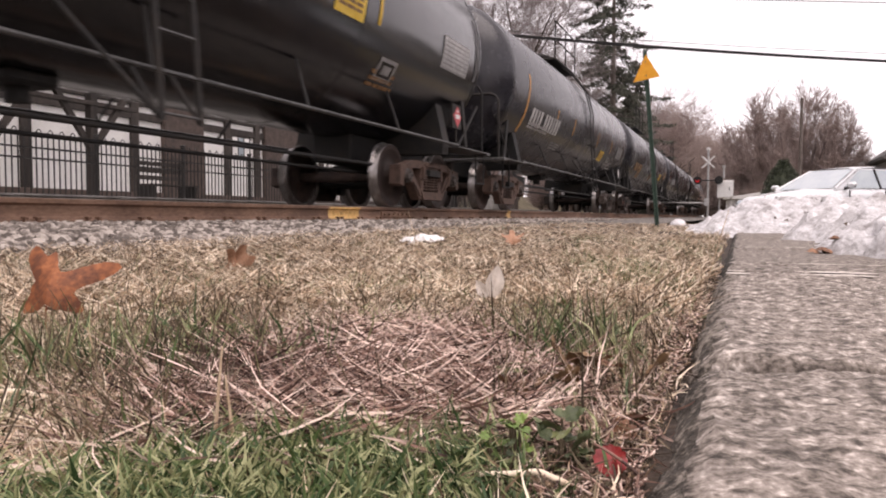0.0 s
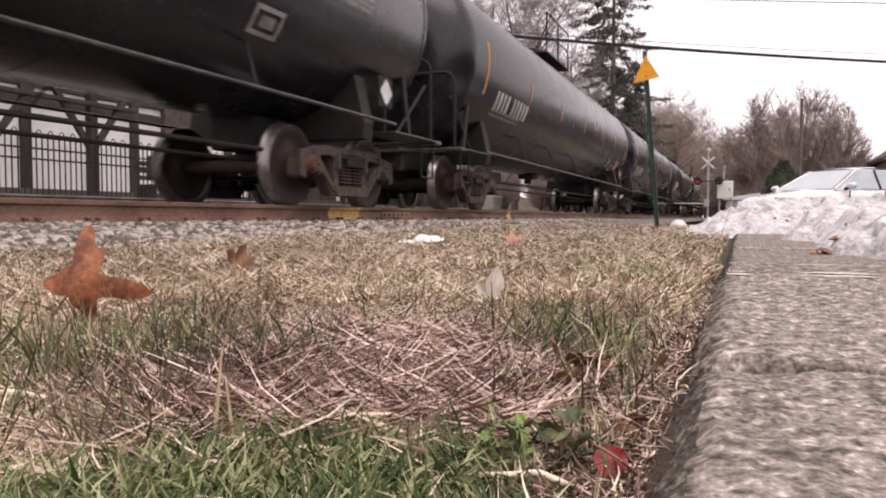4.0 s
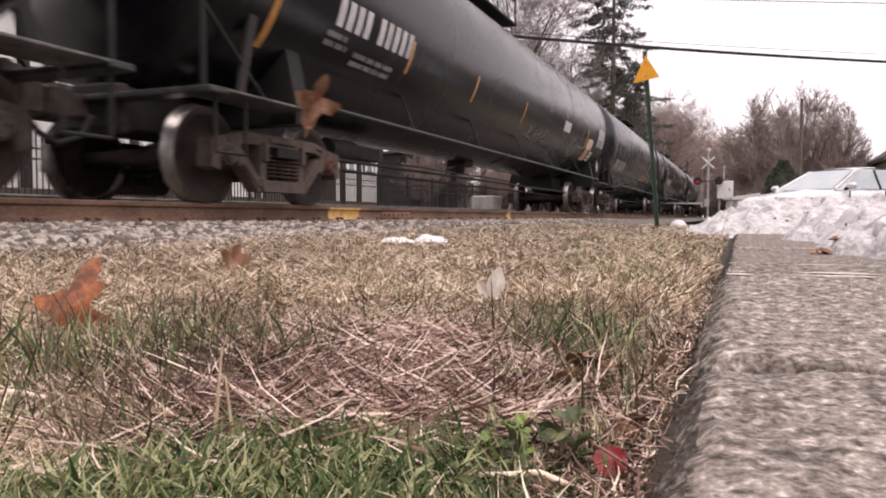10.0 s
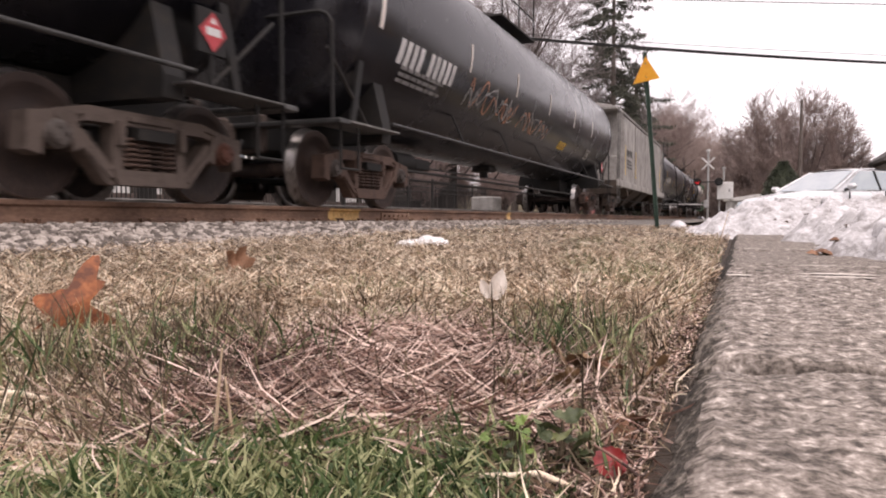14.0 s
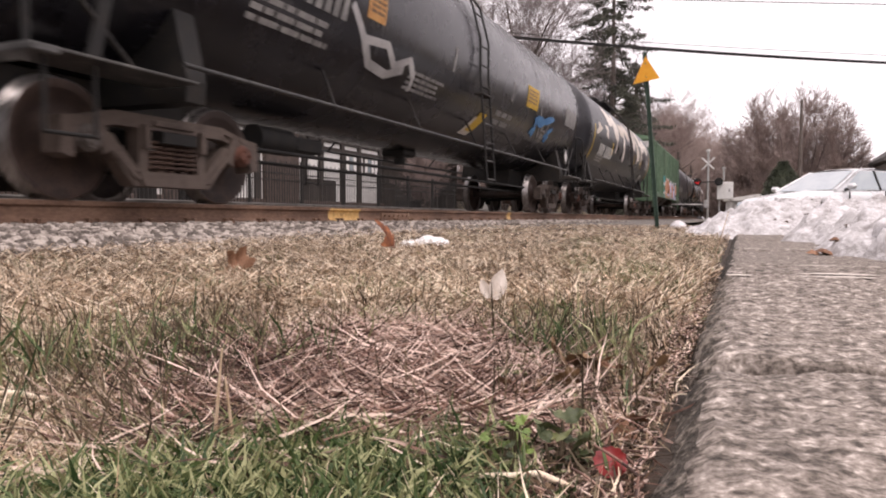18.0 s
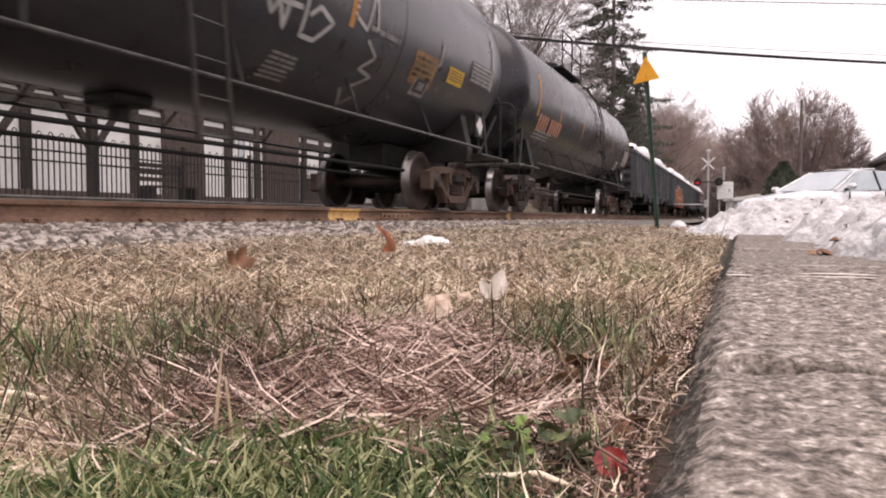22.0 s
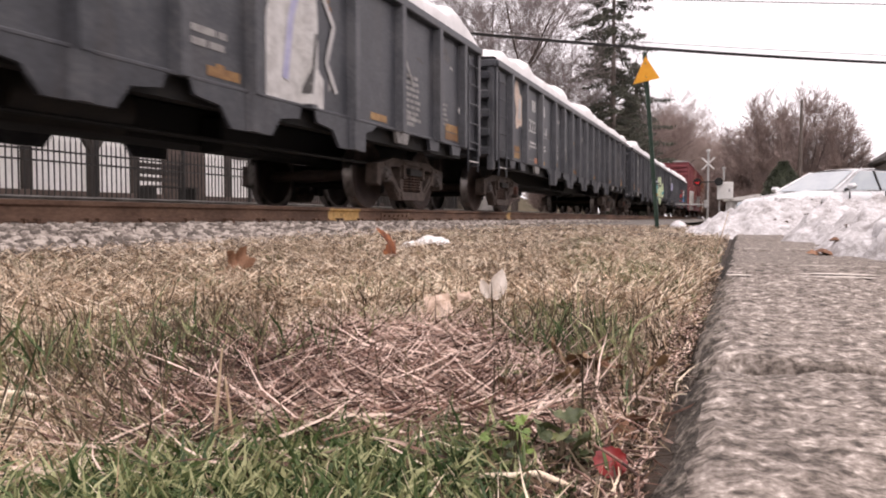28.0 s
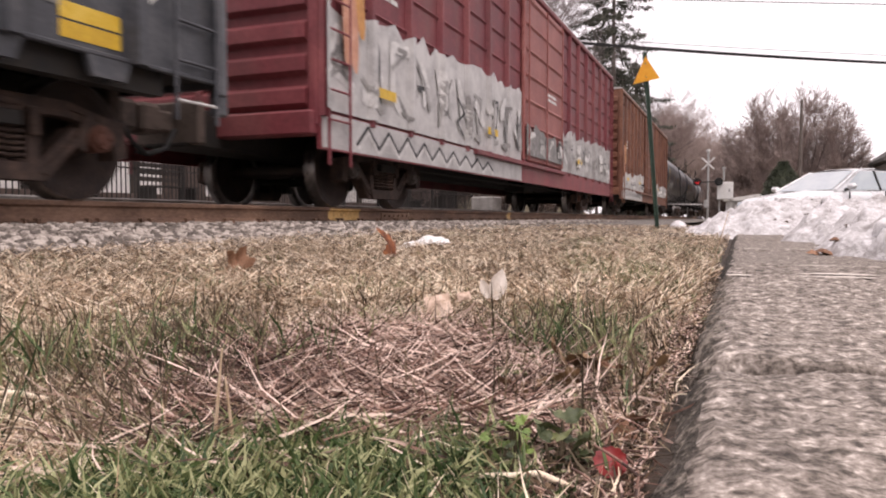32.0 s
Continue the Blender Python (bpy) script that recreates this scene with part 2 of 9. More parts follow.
mulch = surface("mulch", [(0.05, 0.024, 0.018), (0.29, 0.165, 0.125), (0.86, 0.68, 0.58)], 0.8, scale=3, vary=0.35, island=True, bump=0.0)
green_blade = surface("green_blade", [(0.03, 0.066, 0.017), (0.11, 0.162, 0.052), (0.38, 0.39, 0.2)], 0.6, scale=3, vary=0.35, island=True, bump=0.0)
stem_brown = surface("stem_brown", [(0.05, 0.035, 0.02), (0.11, 0.082, 0.05), (0.2, 0.155, 0.095)], 0.8, scale=3, vary=0.3, island=True, bump=0.0)
leaf_tan = surface("leaf_tan", [(0.13, 0.058, 0.03), (0.24, 0.115, 0.062), (0.40, 0.22, 0.135)], 0.7, scale=25, fine=120, bump=0.3, depth=0.002)
leaf_brown = surface("leaf_brown", [(0.115, 0.034, 0.012), (0.31, 0.102, 0.035), (0.5, 0.2, 0.085)], 0.7, scale=25, fine=120, bump=0.3, depth=0.002)
leaf_pink = surface("leaf_pink", [(0.5, 0.36, 0.27), (0.66, 0.51, 0.41), (0.8, 0.67, 0.57)], 0.7, scale=25, fine=120, bump=0.3, depth=0.002)
leaf_pale = surface("leaf_pale", [(0.58, 0.51, 0.44), (0.76, 0.69, 0.62), (0.88, 0.83, 0.78)], 0.7, scale=25, fine=120, bump=0.3, depth=0.002)
leaf_weed = surface("leaf_weed", [(0.075, 0.09, 0.032), (0.155, 0.172, 0.068), (0.27, 0.28, 0.14)], 0.6, scale=30, fine=120, bump=0.4, depth=0.002)
leaf_wilt = surface("leaf_wilt", [(0.12, 0.065, 0.03), (0.24, 0.145, 0.07), (0.36, 0.26, 0.14)], 0.7, scale=30, fine=120, bump=0.4, depth=0.002)
leaf_shade = surface("leaf_shade", [(0.035, 0.048, 0.018), (0.075, 0.095, 0.038), (0.14, 0.155, 0.07)], 0.6, scale=30, fine=120, bump=0.4, depth=0.002)
clover_green = surface("clover_green", [(0.09, 0.15, 0.03), (0.17, 0.25, 0.055), (0.28, 0.36, 0.10)], 0.6, scale=30, fine=120, bump=0.2, depth=0.002)
mulch_leaf = surface("mulch_leaf", [(0.12, 0.07, 0.058), (0.25, 0.16, 0.135), (0.42, 0.31, 0.27)], 0.75, scale=30, fine=120, bump=0.4, depth=0.002)
berry_red = surface("berry_red", [(0.16, 0.012, 0.012), (0.25, 0.022, 0.02), (0.34, 0.05, 0.04)], 0.5, scale=40)
paper_white = surface("paper_white", [(0.62, 0.6, 0.58), (0.75, 0.74, 0.72), (0.84, 0.83, 0.82)], 0.7, scale=20)


# ---- mesh helpers ----
class Shape:
    """Collects vertices and faces for one mesh."""

    def __init__(self):
        self.v, self.f, self.s = [], [], []

    def add(self, verts, faces, smooth=False):
        o = len(self.v)
        self.v += [tuple(p) for p in verts]
        self.f += [[i + o for i in q] for q in faces]
        self.s += [smooth] * len(faces)
        return self

    def box(self, x0, x1, y0, y1, z0, z1, c=0.0):
        """A block with edges cut by c."""
        if c <= 0:
            v = [(x, y, z) for x in (x0, x1) for y in (y0, y1) for z in (z0, z1)]
            return self.add(v, [(0, 1, 3, 2), (4, 6, 7, 5), (0, 4, 5, 1), (2, 3, 7, 6), (0, 2, 6, 4), (1, 5, 7, 3)])
        c = min(c, 0.45 * min(x1 - x0, y1 - y0, z1 - z0))
        bm = bmesh.new()
        bmesh.ops.create_cube(bm, size=1, matrix=Matrix.LocRotScale(((x0 + x1) / 2, (y0 + y1) / 2, (z0 + z1) / 2), None, (x1 - x0, y1 - y0, z1 - z0)))
        bmesh.ops.bevel(bm, geom=bm.edges[:], offset=c, segments=1, affect="EDGES")
        bm.verts.index_update()
        self.add([p.co for p in bm.verts], [[p.index for p in q.verts] for q in bm.faces])
        bm.free()
        return self

    def rod(self, p, q, r, n=8, r2=None, cap=True):
        p, q = Vector(p), Vector(q)
        d = (q - p).normalized()
        a = d.orthogonal().normalized()
        b = d.cross(a)
        r2 = r if r2 is None else r2
        ring = [(math.cos(2 * math.pi * i / n), math.sin(2 * math.pi * i / n)) for i in range(n)]
        v = [p + (a * c + b * s) * r for c, s in ring] + [q + (a * c + b * s) * r2 for c, s in ring]
        self.add(v, [(i, (i + 1) % n, n + (i + 1) % n, n + i) for i in range(n)], True)
        if cap:
            self.add(v, [list(range(n))[::-1], list(range(n, 2 * n))])
        return self

    def tube(self, pts, r, n=6):
        for p, q in zip(pts, pts[1:]):
            self.rod(p, q, r, n)
        return self

    def prism(self, poly, a, b, axis="x"):
        """poly in the plane across the axis, from a to b along it: x takes (y, z), y takes (x, z), z takes (x, y)."""
        def put(u, w, k):
            return {"x": (k, u, w), "y": (u, k, w), "z": (u, w, k)}[axis]
        n = len(poly)
        v = [put(u, w, a) for u, w in poly] + [put(u, w, b) for u, w in poly]
        f = [(i, (i + 1) % n, n + (i + 1) % n, n + i) for i in range(n)]
        return self.add(v, f + [list(range(n))[::-1], list(range(n, 2 * n))])

    def lathe(self, prof, n=32, axis="y", centre=(0, 0, 0), smooth=True):
        """prof: (place along the axis, radius)."""
        c = Vector(centre)
        v = []
        for k, r in prof:
            for i in range(n):
                a = 2 * math.pi * i / n
                u, w = r * math.cos(a), r * math.sin(a)
                v.append(c + Vector({"x": (k, u, w), "y": (u, k, w), "z": (u, w, k)}[axis]))
        f = [(j * n + i, j * n + (i + 1) % n, (j + 1) * n + (i + 1) % n, (j + 1) * n + i) for j in range(len(prof) - 1) for i in range(n)]
        return self.add(v, f, smooth)

    def mesh(self, name, *mats):
        me = bpy.data.meshes.new(name)
        me.from_pydata(self.v, [], self.f)
        me.polygons.foreach_set("use_smooth", self.s)
        for m in mats:
            me.materials.append(m)
        bm = bmesh.new()
        bm.from_mesh(me)
        bmesh.ops.recalc_face_normals(bm, faces=bm.faces[:])
        bm.to_mesh(me)
        bm.free()
        me.update()
        return me


def obj(name, me, parent=None, m=None, label=""):
    o = new(name, me)
    if parent is not None:
        o.parent = parent
    if m is not None:
        o.matrix_basis = m
    if label:
        o["label"] = label
    return o


def part(name, shape, material, parent, label="", m=None):
    return obj(name, shape.mesh(name, material), parent, m, label)


def raw_mesh(name, verts, faces, material, smooth=True):
    """A big mesh from arrays of one face size."""
    me = bpy.data.meshes.new(name)
    verts, faces = np.asarray(verts, np.float32), np.asarray(faces, np.int32)
    k = faces.shape[1]
    me.vertices.add(len(verts))
    me.vertices.foreach_set("co", verts.ravel())
    me.loops.add(faces.size)
    me.loops.foreach_set("vertex_index", faces.ravel())
    me.polygons.add(len(faces))
    me.polygons.foreach_set("loop_start", np.arange(0, faces.size, k, dtype=np.int32))
    me.polygons.foreach_set("use_smooth", np.full(len(faces), smooth))
    me.materials.append(material)
    me.update(calc_edges=True)
    return me


# ---- the freight train: x towards the camera's side, y back along the train, z over the rail ----
AXLE = 1.778
# first axle of the front truck and of the rear truck of each wagon, up the line at the start
POS = [(-2.77, 9.54), (13.57, 26.07), (30.26, 42.25), (46.58, 62.93), (67.52, 82.29), (86.59, 102.04), (106.03, 122.19),
       (126.09, 141.54), (145.62, 161.67), (165.68, 180.71), (184.8, 200.02), (203.8, 218.91), (222.98, 236.33), (240.37, 252.51),
       (256.67, 269.98), (274.05, 286.38), (290.31, 303.44), (307.52, 319.81), (323.79, 335.96), (340.18, 352.65), (357.2, 369.55),
       (374.08, 386.58), (391.14, 403.08), (407.41, 420.02), (424.68, 436.78), (441.16, 453.45), (459.05, 472.59), (479.28, 492.78),
       (497.68, 509.98), (514.08, 526.38), (530.48, 542.78)]
WAGONS, WHEELSETS = [], []
TANK_R, TANK_Z = 1.53, 2.55


def travelled(t):
    return 13.96 * t + 0.0043 * t * t


def wheel_mesh():
    s = Shape()
    s.lathe([(0.03, 0.09), (0.03, 0.125), (-0.01, 0.14), (-0.045, 0.22), (-0.05, 0.31), (-0.005, 0.372), (0.0, 0.385), (0.0, 0.448)], 40, "x")
    s.lathe([(-0.14, 0.385), (-0.09, 0.37), (-0.1, 0.25), (-0.08, 0.14), (-0.12, 0.125), (-0.12, 0.085)], 40, "x")
    return s.mesh("wheel", wheel_brown)


def tread_mesh():
    s = Shape()
    s.lathe([(0.0, 0.448), (-0.006, 0.455), (-0.1, 0.459), (-0.108, 0.475), (-0.122, 0.486), (-0.138, 0.478), (-0.14, 0.385)], 40, "x")
    return s.mesh("tread", wheel_bright)


def frame_mesh():
    """A cast three-piece truck's side frame, with its two windows and its spring opening."""
    s = Shape()
    a, b = -0.07, 0.07
    s.prism([(-1.13, 0.58), (-0.62, 0.70), (0.62, 0.70), (1.13, 0.58), (1.12, 0.47), (0.62, 0.585), (-0.62, 0.585), (-1.12, 0.47)], a, b)
    for k in (1, -1):
        s.prism([(k * 0.76, 0.64), (k * 1.12, 0.60), (k * 1.14, 0.33), (k * 1.02, 0.30), (k * 1.0, 0.47), (k * 0.78, 0.48), (k * 0.76, 0.34), (k * 0.66, 0.40)], a - 0.02, b + 0.02)
        s.prism([(k * 0.80, 0.50), (k * 0.66, 0.52), (k * 0.33, 0.20), (k * 0.36, 0.12), (k * 0.44, 0.12)], a, b)
        s.prism([(k * 0.29, 0.64), (k * 0.38, 0.64), (k * 0.40, 0.15), (k * 0.29, 0.15)], a, b)
        s.box(a - 0.03, b + 0.05, k * 0.33 - 0.035, k * 0.33 + 0.035, 0.42, 0.62, 0.01)
    s.prism([(-0.42, 0.24), (0.42, 0.24), (0.36, 0.12), (-0.36, 0.12)], a - 0.02, b + 0.03)
    s.box(b - 0.01, b + 0.025, -0.24, 0.24, 0.615, 0.665, 0.008)
    for k in (1, -1):
        s.prism([(k * 0.64, 0.635), (k * 0.70, 0.64), (k * 1.06, 0.575), (k * 1.06, 0.545)], b - 0.01, b + 0.022)
        s.prism([(k * 0.70, 0.46), (k * 0.75, 0.44), (k * 0.42, 0.16), (k * 0.38, 0.19)], b - 0.01, b + 0.02)
        s.rod((b, k * 0.889, 0.60), (b + 0.03, k * 0.889, 0.60), 0.03, 8)
    me = s.mesh("side_frame", truck_rust)
    bm = bmesh.new()
    bm.from_mesh(me)
    bmesh.ops.bevel(bm, geom=[e for e in bm.edges if e.is_manifold and e.calc_face_angle(0) > 0.5], offset=0.012, segments=2, affect="EDGES", clamp_overlap=True)
    bm.to_mesh(me)
    bm.free()
    return me


def spring_mesh():
    s = Shape()
    pts = []
    for i in range(6 * 12 + 1):
        a = 2 * math.pi * i / 12
        pts.append((0.068 * math.cos(a), 0.068 * math.sin(a), 0.245 + 0.24 * i / 72))
    s.tube(pts, 0.0145, 5)
    return s.mesh("spring", truck_rust)


def bolster_mesh():
    s = Shape()
    s.prism([(-1.14, 0.48), (1.14, 0.48), (1.14, 0.57), (0.7, 0.62), (0.4, 0.72), (-0.4, 0.72), (-0.7, 0.62), (-1.14, 0.57)], -0.2, 0.2, "y")
    s.box(-0.35, 0.35, -0.35, 0.35, 0.70, 0.80, 0.02)
    for k in (1, -1):
        s.rod((-0.85, k * 0.36, 0.36), (0.85, k * 0.36, 0.36), 0.035)
        s.box(-0.80, -0.70, k * 0.36 - 0.06, k * 0.40 + 0.06, 0.22, 0.55, 0.02)
        s.box(0.70, 0.80, k * 0.36 - 0.06, k * 0.40 + 0.06, 0.22, 0.55, 0.02)
    return s.mesh("bolster", under_black)


def axle_mesh():
    s = Shape().rod((-1.0, 0, 0), (1.0, 0, 0), 0.078, 14)
    s.rod((-0.2, 0, 0), (0.2, 0, 0), 0.09, 14)
    return s.mesh("axle", wheel_brown)


def cap_mesh():
    s = Shape()
    s.lathe([(-0.12, 0.0), (-0.12, 0.105), (0.03, 0.105), (0.04, 0.085), (0.07, 0.08), (0.075, 0.0)], 18, "x", smooth=False)
    for i in range(3):
        a = 2 * math.pi * i / 3
        s.rod((0.07, 0.05 * math.cos(a), 0.05 * math.sin(a)), (0.09, 0.05 * math.cos(a), 0.05 * math.sin(a)), 0.016, 6)
    return s.mesh("bearing_cap", bearing_grey)


WHEEL, TREAD, FRAME, SPRING, BOLSTER, AXLE_BAR, CAP = wheel_mesh(), tread_mesh(), frame_mesh(), spring_mesh(), bolster_mesh(), axle_mesh(), cap_mesh()
CAPS = {"grey": CAP}
for key, material in (("red", bearing_red),):
    CAPS[key] = CAP.copy()
    CAPS[key].materials.clear()
    CAPS[key].materials.append(material)
FRAME_DUST = FRAME.copy()
FRAME_DUST.materials.clear()
FRAME_DUST.materials.append(truck_dust)
DICE = random.Random(7)


def running_gear(wagon, ys):
    """Two trucks with springs and bearings, and four wheelsets that turn."""
    for y0 in ys:
        mid = y0 + AXLE / 2
        truck = obj("truck", BOLSTER, wagon, pose(0, mid, 0), "rusty cast steel bolster of a freight truck")
        me = FRAME_DUST if DICE.random() < 0.5 else FRAME
        for k in (1, -1):
            obj("side_frame", me, truck, pose(k * 0.995, 0, 0, 0, 0, 0 if k > 0 else 180))
            for j in (-0.205, -0.068, 0.068, 0.205):
                obj("spring", SPRING, truck, pose(k * 0.995 + 0.02 * k, j, 0))
            for j in (-AXLE / 2, AXLE / 2):
                kind = DICE.choice(["grey"] * 14 + ["red"] * 5)
                obj("bearing_cap", CAPS[kind], truck, pose(k * 1.06, j, 0.457, 0, 0, 0 if k > 0 else 180))
        for j in (0, AXLE):
            ws = obj("wheelset", AXLE_BAR, wagon, pose(0, y0 + j, 0.457))
            for k in (1, -1):
                obj("wheel", WHEEL, ws, pose(k * 0.82, 0, 0, 0, 0, 0 if k > 0 else 180))
                obj("tread", TREAD, ws, pose(k * 0.82, 0, 0, 0, 0, 0 if k > 0 else 180), "bright worn steel tread")
            WHEELSETS.append((ws, y0 + j))


# flat marks on a wagon's side: u runs back along the wagon, v up
def on_tank(off=0.006, r=TANK_R):
    return lambda u, v: ((r + off) * math.cos(v / r), u, TANK_Z + (r + off) * math.sin(v / r))


def on_flat(x, off=0.006):
    return lambda u, v: (x + off, u, v)


def on_end(y, off=-0.006):
    return lambda u, v: (u, y + off, v)


def patch(s, at, u0, u1, v0, v1, slant=0.0):
    """A painted rectangle; slant: how far the top leans back."""
    n = max(1, math.ceil((v1 - v0) / 0.12))
    v = []
    for i in range(n + 1):
        k = i / n
        y = v0 + (v1 - v0) * k
        v += [at(u0 + slant * k, y), at(u1 + slant * k, y)]
    return s.add(v, [(2 * i, 2 * i + 1, 2 * i + 3, 2 * i + 2) for i in range(n)])


def line(s, at, pts, w):
    """A painted stroke."""
    out = []
    for i, p in enumerate(pts):
        a, b = pts[max(0, i - 1)], pts[min(len(pts) - 1, i + 1)]
        dx, dy = b[0] - a[0], b[1] - a[1]
        d = math.hypot(dx, dy) or 1
        out += [at(p[0] - dy / d * w / 2, p[1] + dx / d * w / 2), at(p[0] + dy / d * w / 2, p[1] - dx / d * w / 2)]
    return s.add(out, [(2 * i, 2 * i + 1, 2 * i + 3, 2 * i + 2) for i in range(len(pts) - 1)])


def blob(s, at, cu, cv, ru, rv, rnd, wob=0.25, n=28, rings=4, grow=0.0):
    """A round-edged painted shape with an uneven rim."""
    ph = [rnd.uniform(0, 6.28) for _ in range(3)]
    v = [at(cu, cv)]
    for j in range(1, rings + 1):
        for i in range(n):
            a = 2 * math.pi * i / n
            k = 1 + wob * (0.5 * math.sin(2 * a + ph[0]) + 0.35 * math.sin(3 * a + ph[1]) + 0.25 * math.sin(5 * a + ph[2]))
            c, d = math.cos(a), math.sin(a)
            e = (abs(c) ** 4 + abs(d) ** 4) ** -0.25
            v.append(at(cu + (ru * k * e + grow) * c * j / rings, cv + (rv * k * e + grow) * d * j / rings))
    f = [(0, 1 + i, 1 + (i + 1) % n) for i in range(n)]
    for j in range(rings - 1):
        o = 1 + j * n
        f += [(o + i, o + n + i, o + n + (i + 1) % n, o + (i + 1) % n) for i in range(n)]
    return s.add(v, f)


def squiggle(s, at, u0, u1, v0, v1, rnd, loops, w):
    """A sprayed scrawl: uneven strokes that rise, fall and turn back."""
    knots, n = [], 2 * loops + 2
    for i in range(n):
        k = (i + 0.8 * rnd.uniform(-1, 1)) / (n - 1)
        hi = i % 2 if rnd.random() < 0.85 else 1 - i % 2
        knots.append((u0 + (u1 - u0) * k, v0 + (v1 - v0) * (rnd.uniform(0.55, 1.0) if hi else rnd.uniform(0.0, 0.4))))
    pts = []
    for i in range(n - 1):
        a, b, c, d = knots[max(0, i - 1)], knots[i], knots[i + 1], knots[min(n - 1, i + 2)]
        for j in range(8):
            t = j / 8
            pts.append(tuple(0.5 * (2 * b[q] + (c[q] - a[q]) * t + (2 * a[q] - 5 * b[q] + 4 * c[q] - d[q]) * t * t + (3 * b[q] - a[q] - 3 * c[q] + d[q]) * t ** 3) for q in (0, 1)))
    return line(s, at, pts, w)


def on_ribs(x, ribs, deep, low, high, off):
    """A side sheet with upright ribs: their middles, depth, and half width at the root and at the face."""
    def at(u, v):
        k = max(0.0, min(1.0, (low + 0.012 - min(abs(u - y) for y in ribs)) / (low - high)))
        return (x + off + deep * k, u, v)
    return at


def stroke(s, at, pts, w, m=5, step=0.03):
    """A broad sprayed stroke, cut fine enough to follow ribs."""
    fine = []
    for p, q in zip(pts, pts[1:]):
        n = max(1, math.ceil(math.hypot(q[0] - p[0], q[1] - p[1]) / step))
        fine += [(p[0] + (q[0] - p[0]) * k / n, p[1] + (q[1] - p[1]) * k / n) for k in range(n)]
    fine.append(pts[-1])
    v, e = [], 0
    for i, p in enumerate(fine):
        a, b = fine[max(0, i - 2)], fine[min(len(fine) - 1, i + 2)]
        dx, dy = b[0] - a[0], b[1] - a[1]
        d = math.hypot(dx, dy) or 1
        for k in range(m + 1):
            h = w * (k / m - 0.5)
            x, y, z = at(p[0] - dy / d * h, p[1] + dx / d * h)
            v.append((x + 0.00003 * i, y, z))
    return s.add(v, [(i * (m + 1) + k, i * (m + 1) + k + 1, (i + 1) * (m + 1) + k + 1, (i + 1) * (m + 1) + k) for i in range(len(fine) - 1) for k in range(m)])


def band(at, crest, low, step=0.03):
    """A filled painted area under a crest of (u, v), cut fine enough to follow ribs; low: its lower edge."""
    n = max(2, math.ceil((crest[-1][0] - crest[0][0]) / step))
    v = []
    for k in range(n + 1):
        u = crest[0][0] + (crest[-1][0] - crest[0][0]) * k / n
        top = float(np.interp(u, [p[0] for p in crest], [p[1] for p in crest]))
        v += [at(u, min(low, top)), at(u, top)]
    return Shape().add(v, [(2 * k, 2 * k + 2, 2 * k + 3, 2 * k + 1) for k in range(n)])


def text_rows(s, at, u0, v_top, rows, rnd):
    """Writing too small to read: bars in words. rows: (height, length)."""
    v = v_top
    for h, length in rows:
        u = u0
        while u < u0 + length - 0.02:
            w = min(rnd.uniform(2.2, 5.5) * h, u0 + length - u)
            patch(s, at, u, u + w, v - h, v)
            u += w + 0.6 * h
        v -= h * 1.75
    return s


def marks(wagon, at, u0, v_top, h, n, material, gap=3):
    """Large reporting marks: one plain bar for each character."""
    u = u0
    for i in range(n):
        if i == gap + 1:
            u += 0.5 * h
        part("mark_bar", patch(Shape(), at, u, u + 0.42 * h, v_top - h, v_top), material, wagon)
        u += 0.64 * h


def lettering(text, size, at, u0, v0):
    """Legible numbers, laid on the side at."""
    cu = bpy.data.curves.new("lettering", "FONT")
    cu.body, cu.size = text, size
    tmp = bpy.data.objects.new("lettering", cu)
    me = tmp.to_mesh()
    s = Shape()
    s.add([at(u0 + p.co.x, v0 + p.co.y) for p in me.vertices], [list(q.vertices) for q in me.polygons])
    tmp.to_mesh_clear()
    bpy.data.objects.remove(tmp)
    return s


def placard(wagon, at, u, v, h=0.19, red=True):
    s = Shape().add([at(u - h, v), at(u, v - h), at(u + h, v), at(u, v + h)], [(0, 1, 2, 3)])
    p = part("placard", s, red_paint if red else white_paint, wagon, "red diamond hazard placard" if red else "white diamond placard")
    if red:
        inner = Shape()
        at2 = lambda a, b: tuple(Vector(at(a, b)) + Vector((0.004, 0, 0)))
        patch(inner, at2, u - 0.55 * h, u + 0.55 * h, v - 0.2 * h, v + 0.2 * h)
        inner.add([at2(u - 0.25 * h, v + 0.4 * h), at2(u + 0.25 * h, v + 0.4 * h), at2(u, v + 0.75 * h)], [(0, 1, 2)])
        part("placard_field", inner, white_paint, p)


def coupler(wagon, y, k):
    s = Shape()
    s.box(-0.09, 0.09, min(y, y - k * 0.9), max(y, y - k * 0.9), 0.74, 0.96, 0.03)
    s.box(-0.16, 0.16, min(y - k * 0.02, y - k * 0.28), max(y - k * 0.02, y - k * 0.28), 0.70, 1.0, 0.04)
    s.box(-0.42, 0.42, min(y - k * 0.5, y - k * 0.62), max(y - k * 0.5, y - k * 0.62), 0.62, 1.06, 0.02)
    c = part("coupler", s, truck_dust, wagon)
    h = Shape().tube([(0.25, y - k * 0.35, 0.75), (0.27, y - k * 0.2, 0.55), (0.22, y, 0.48), (0.2, y + k * 0.1, 0.5)], 0.025, 6)
    part("brake_hose", h, rubber, c)


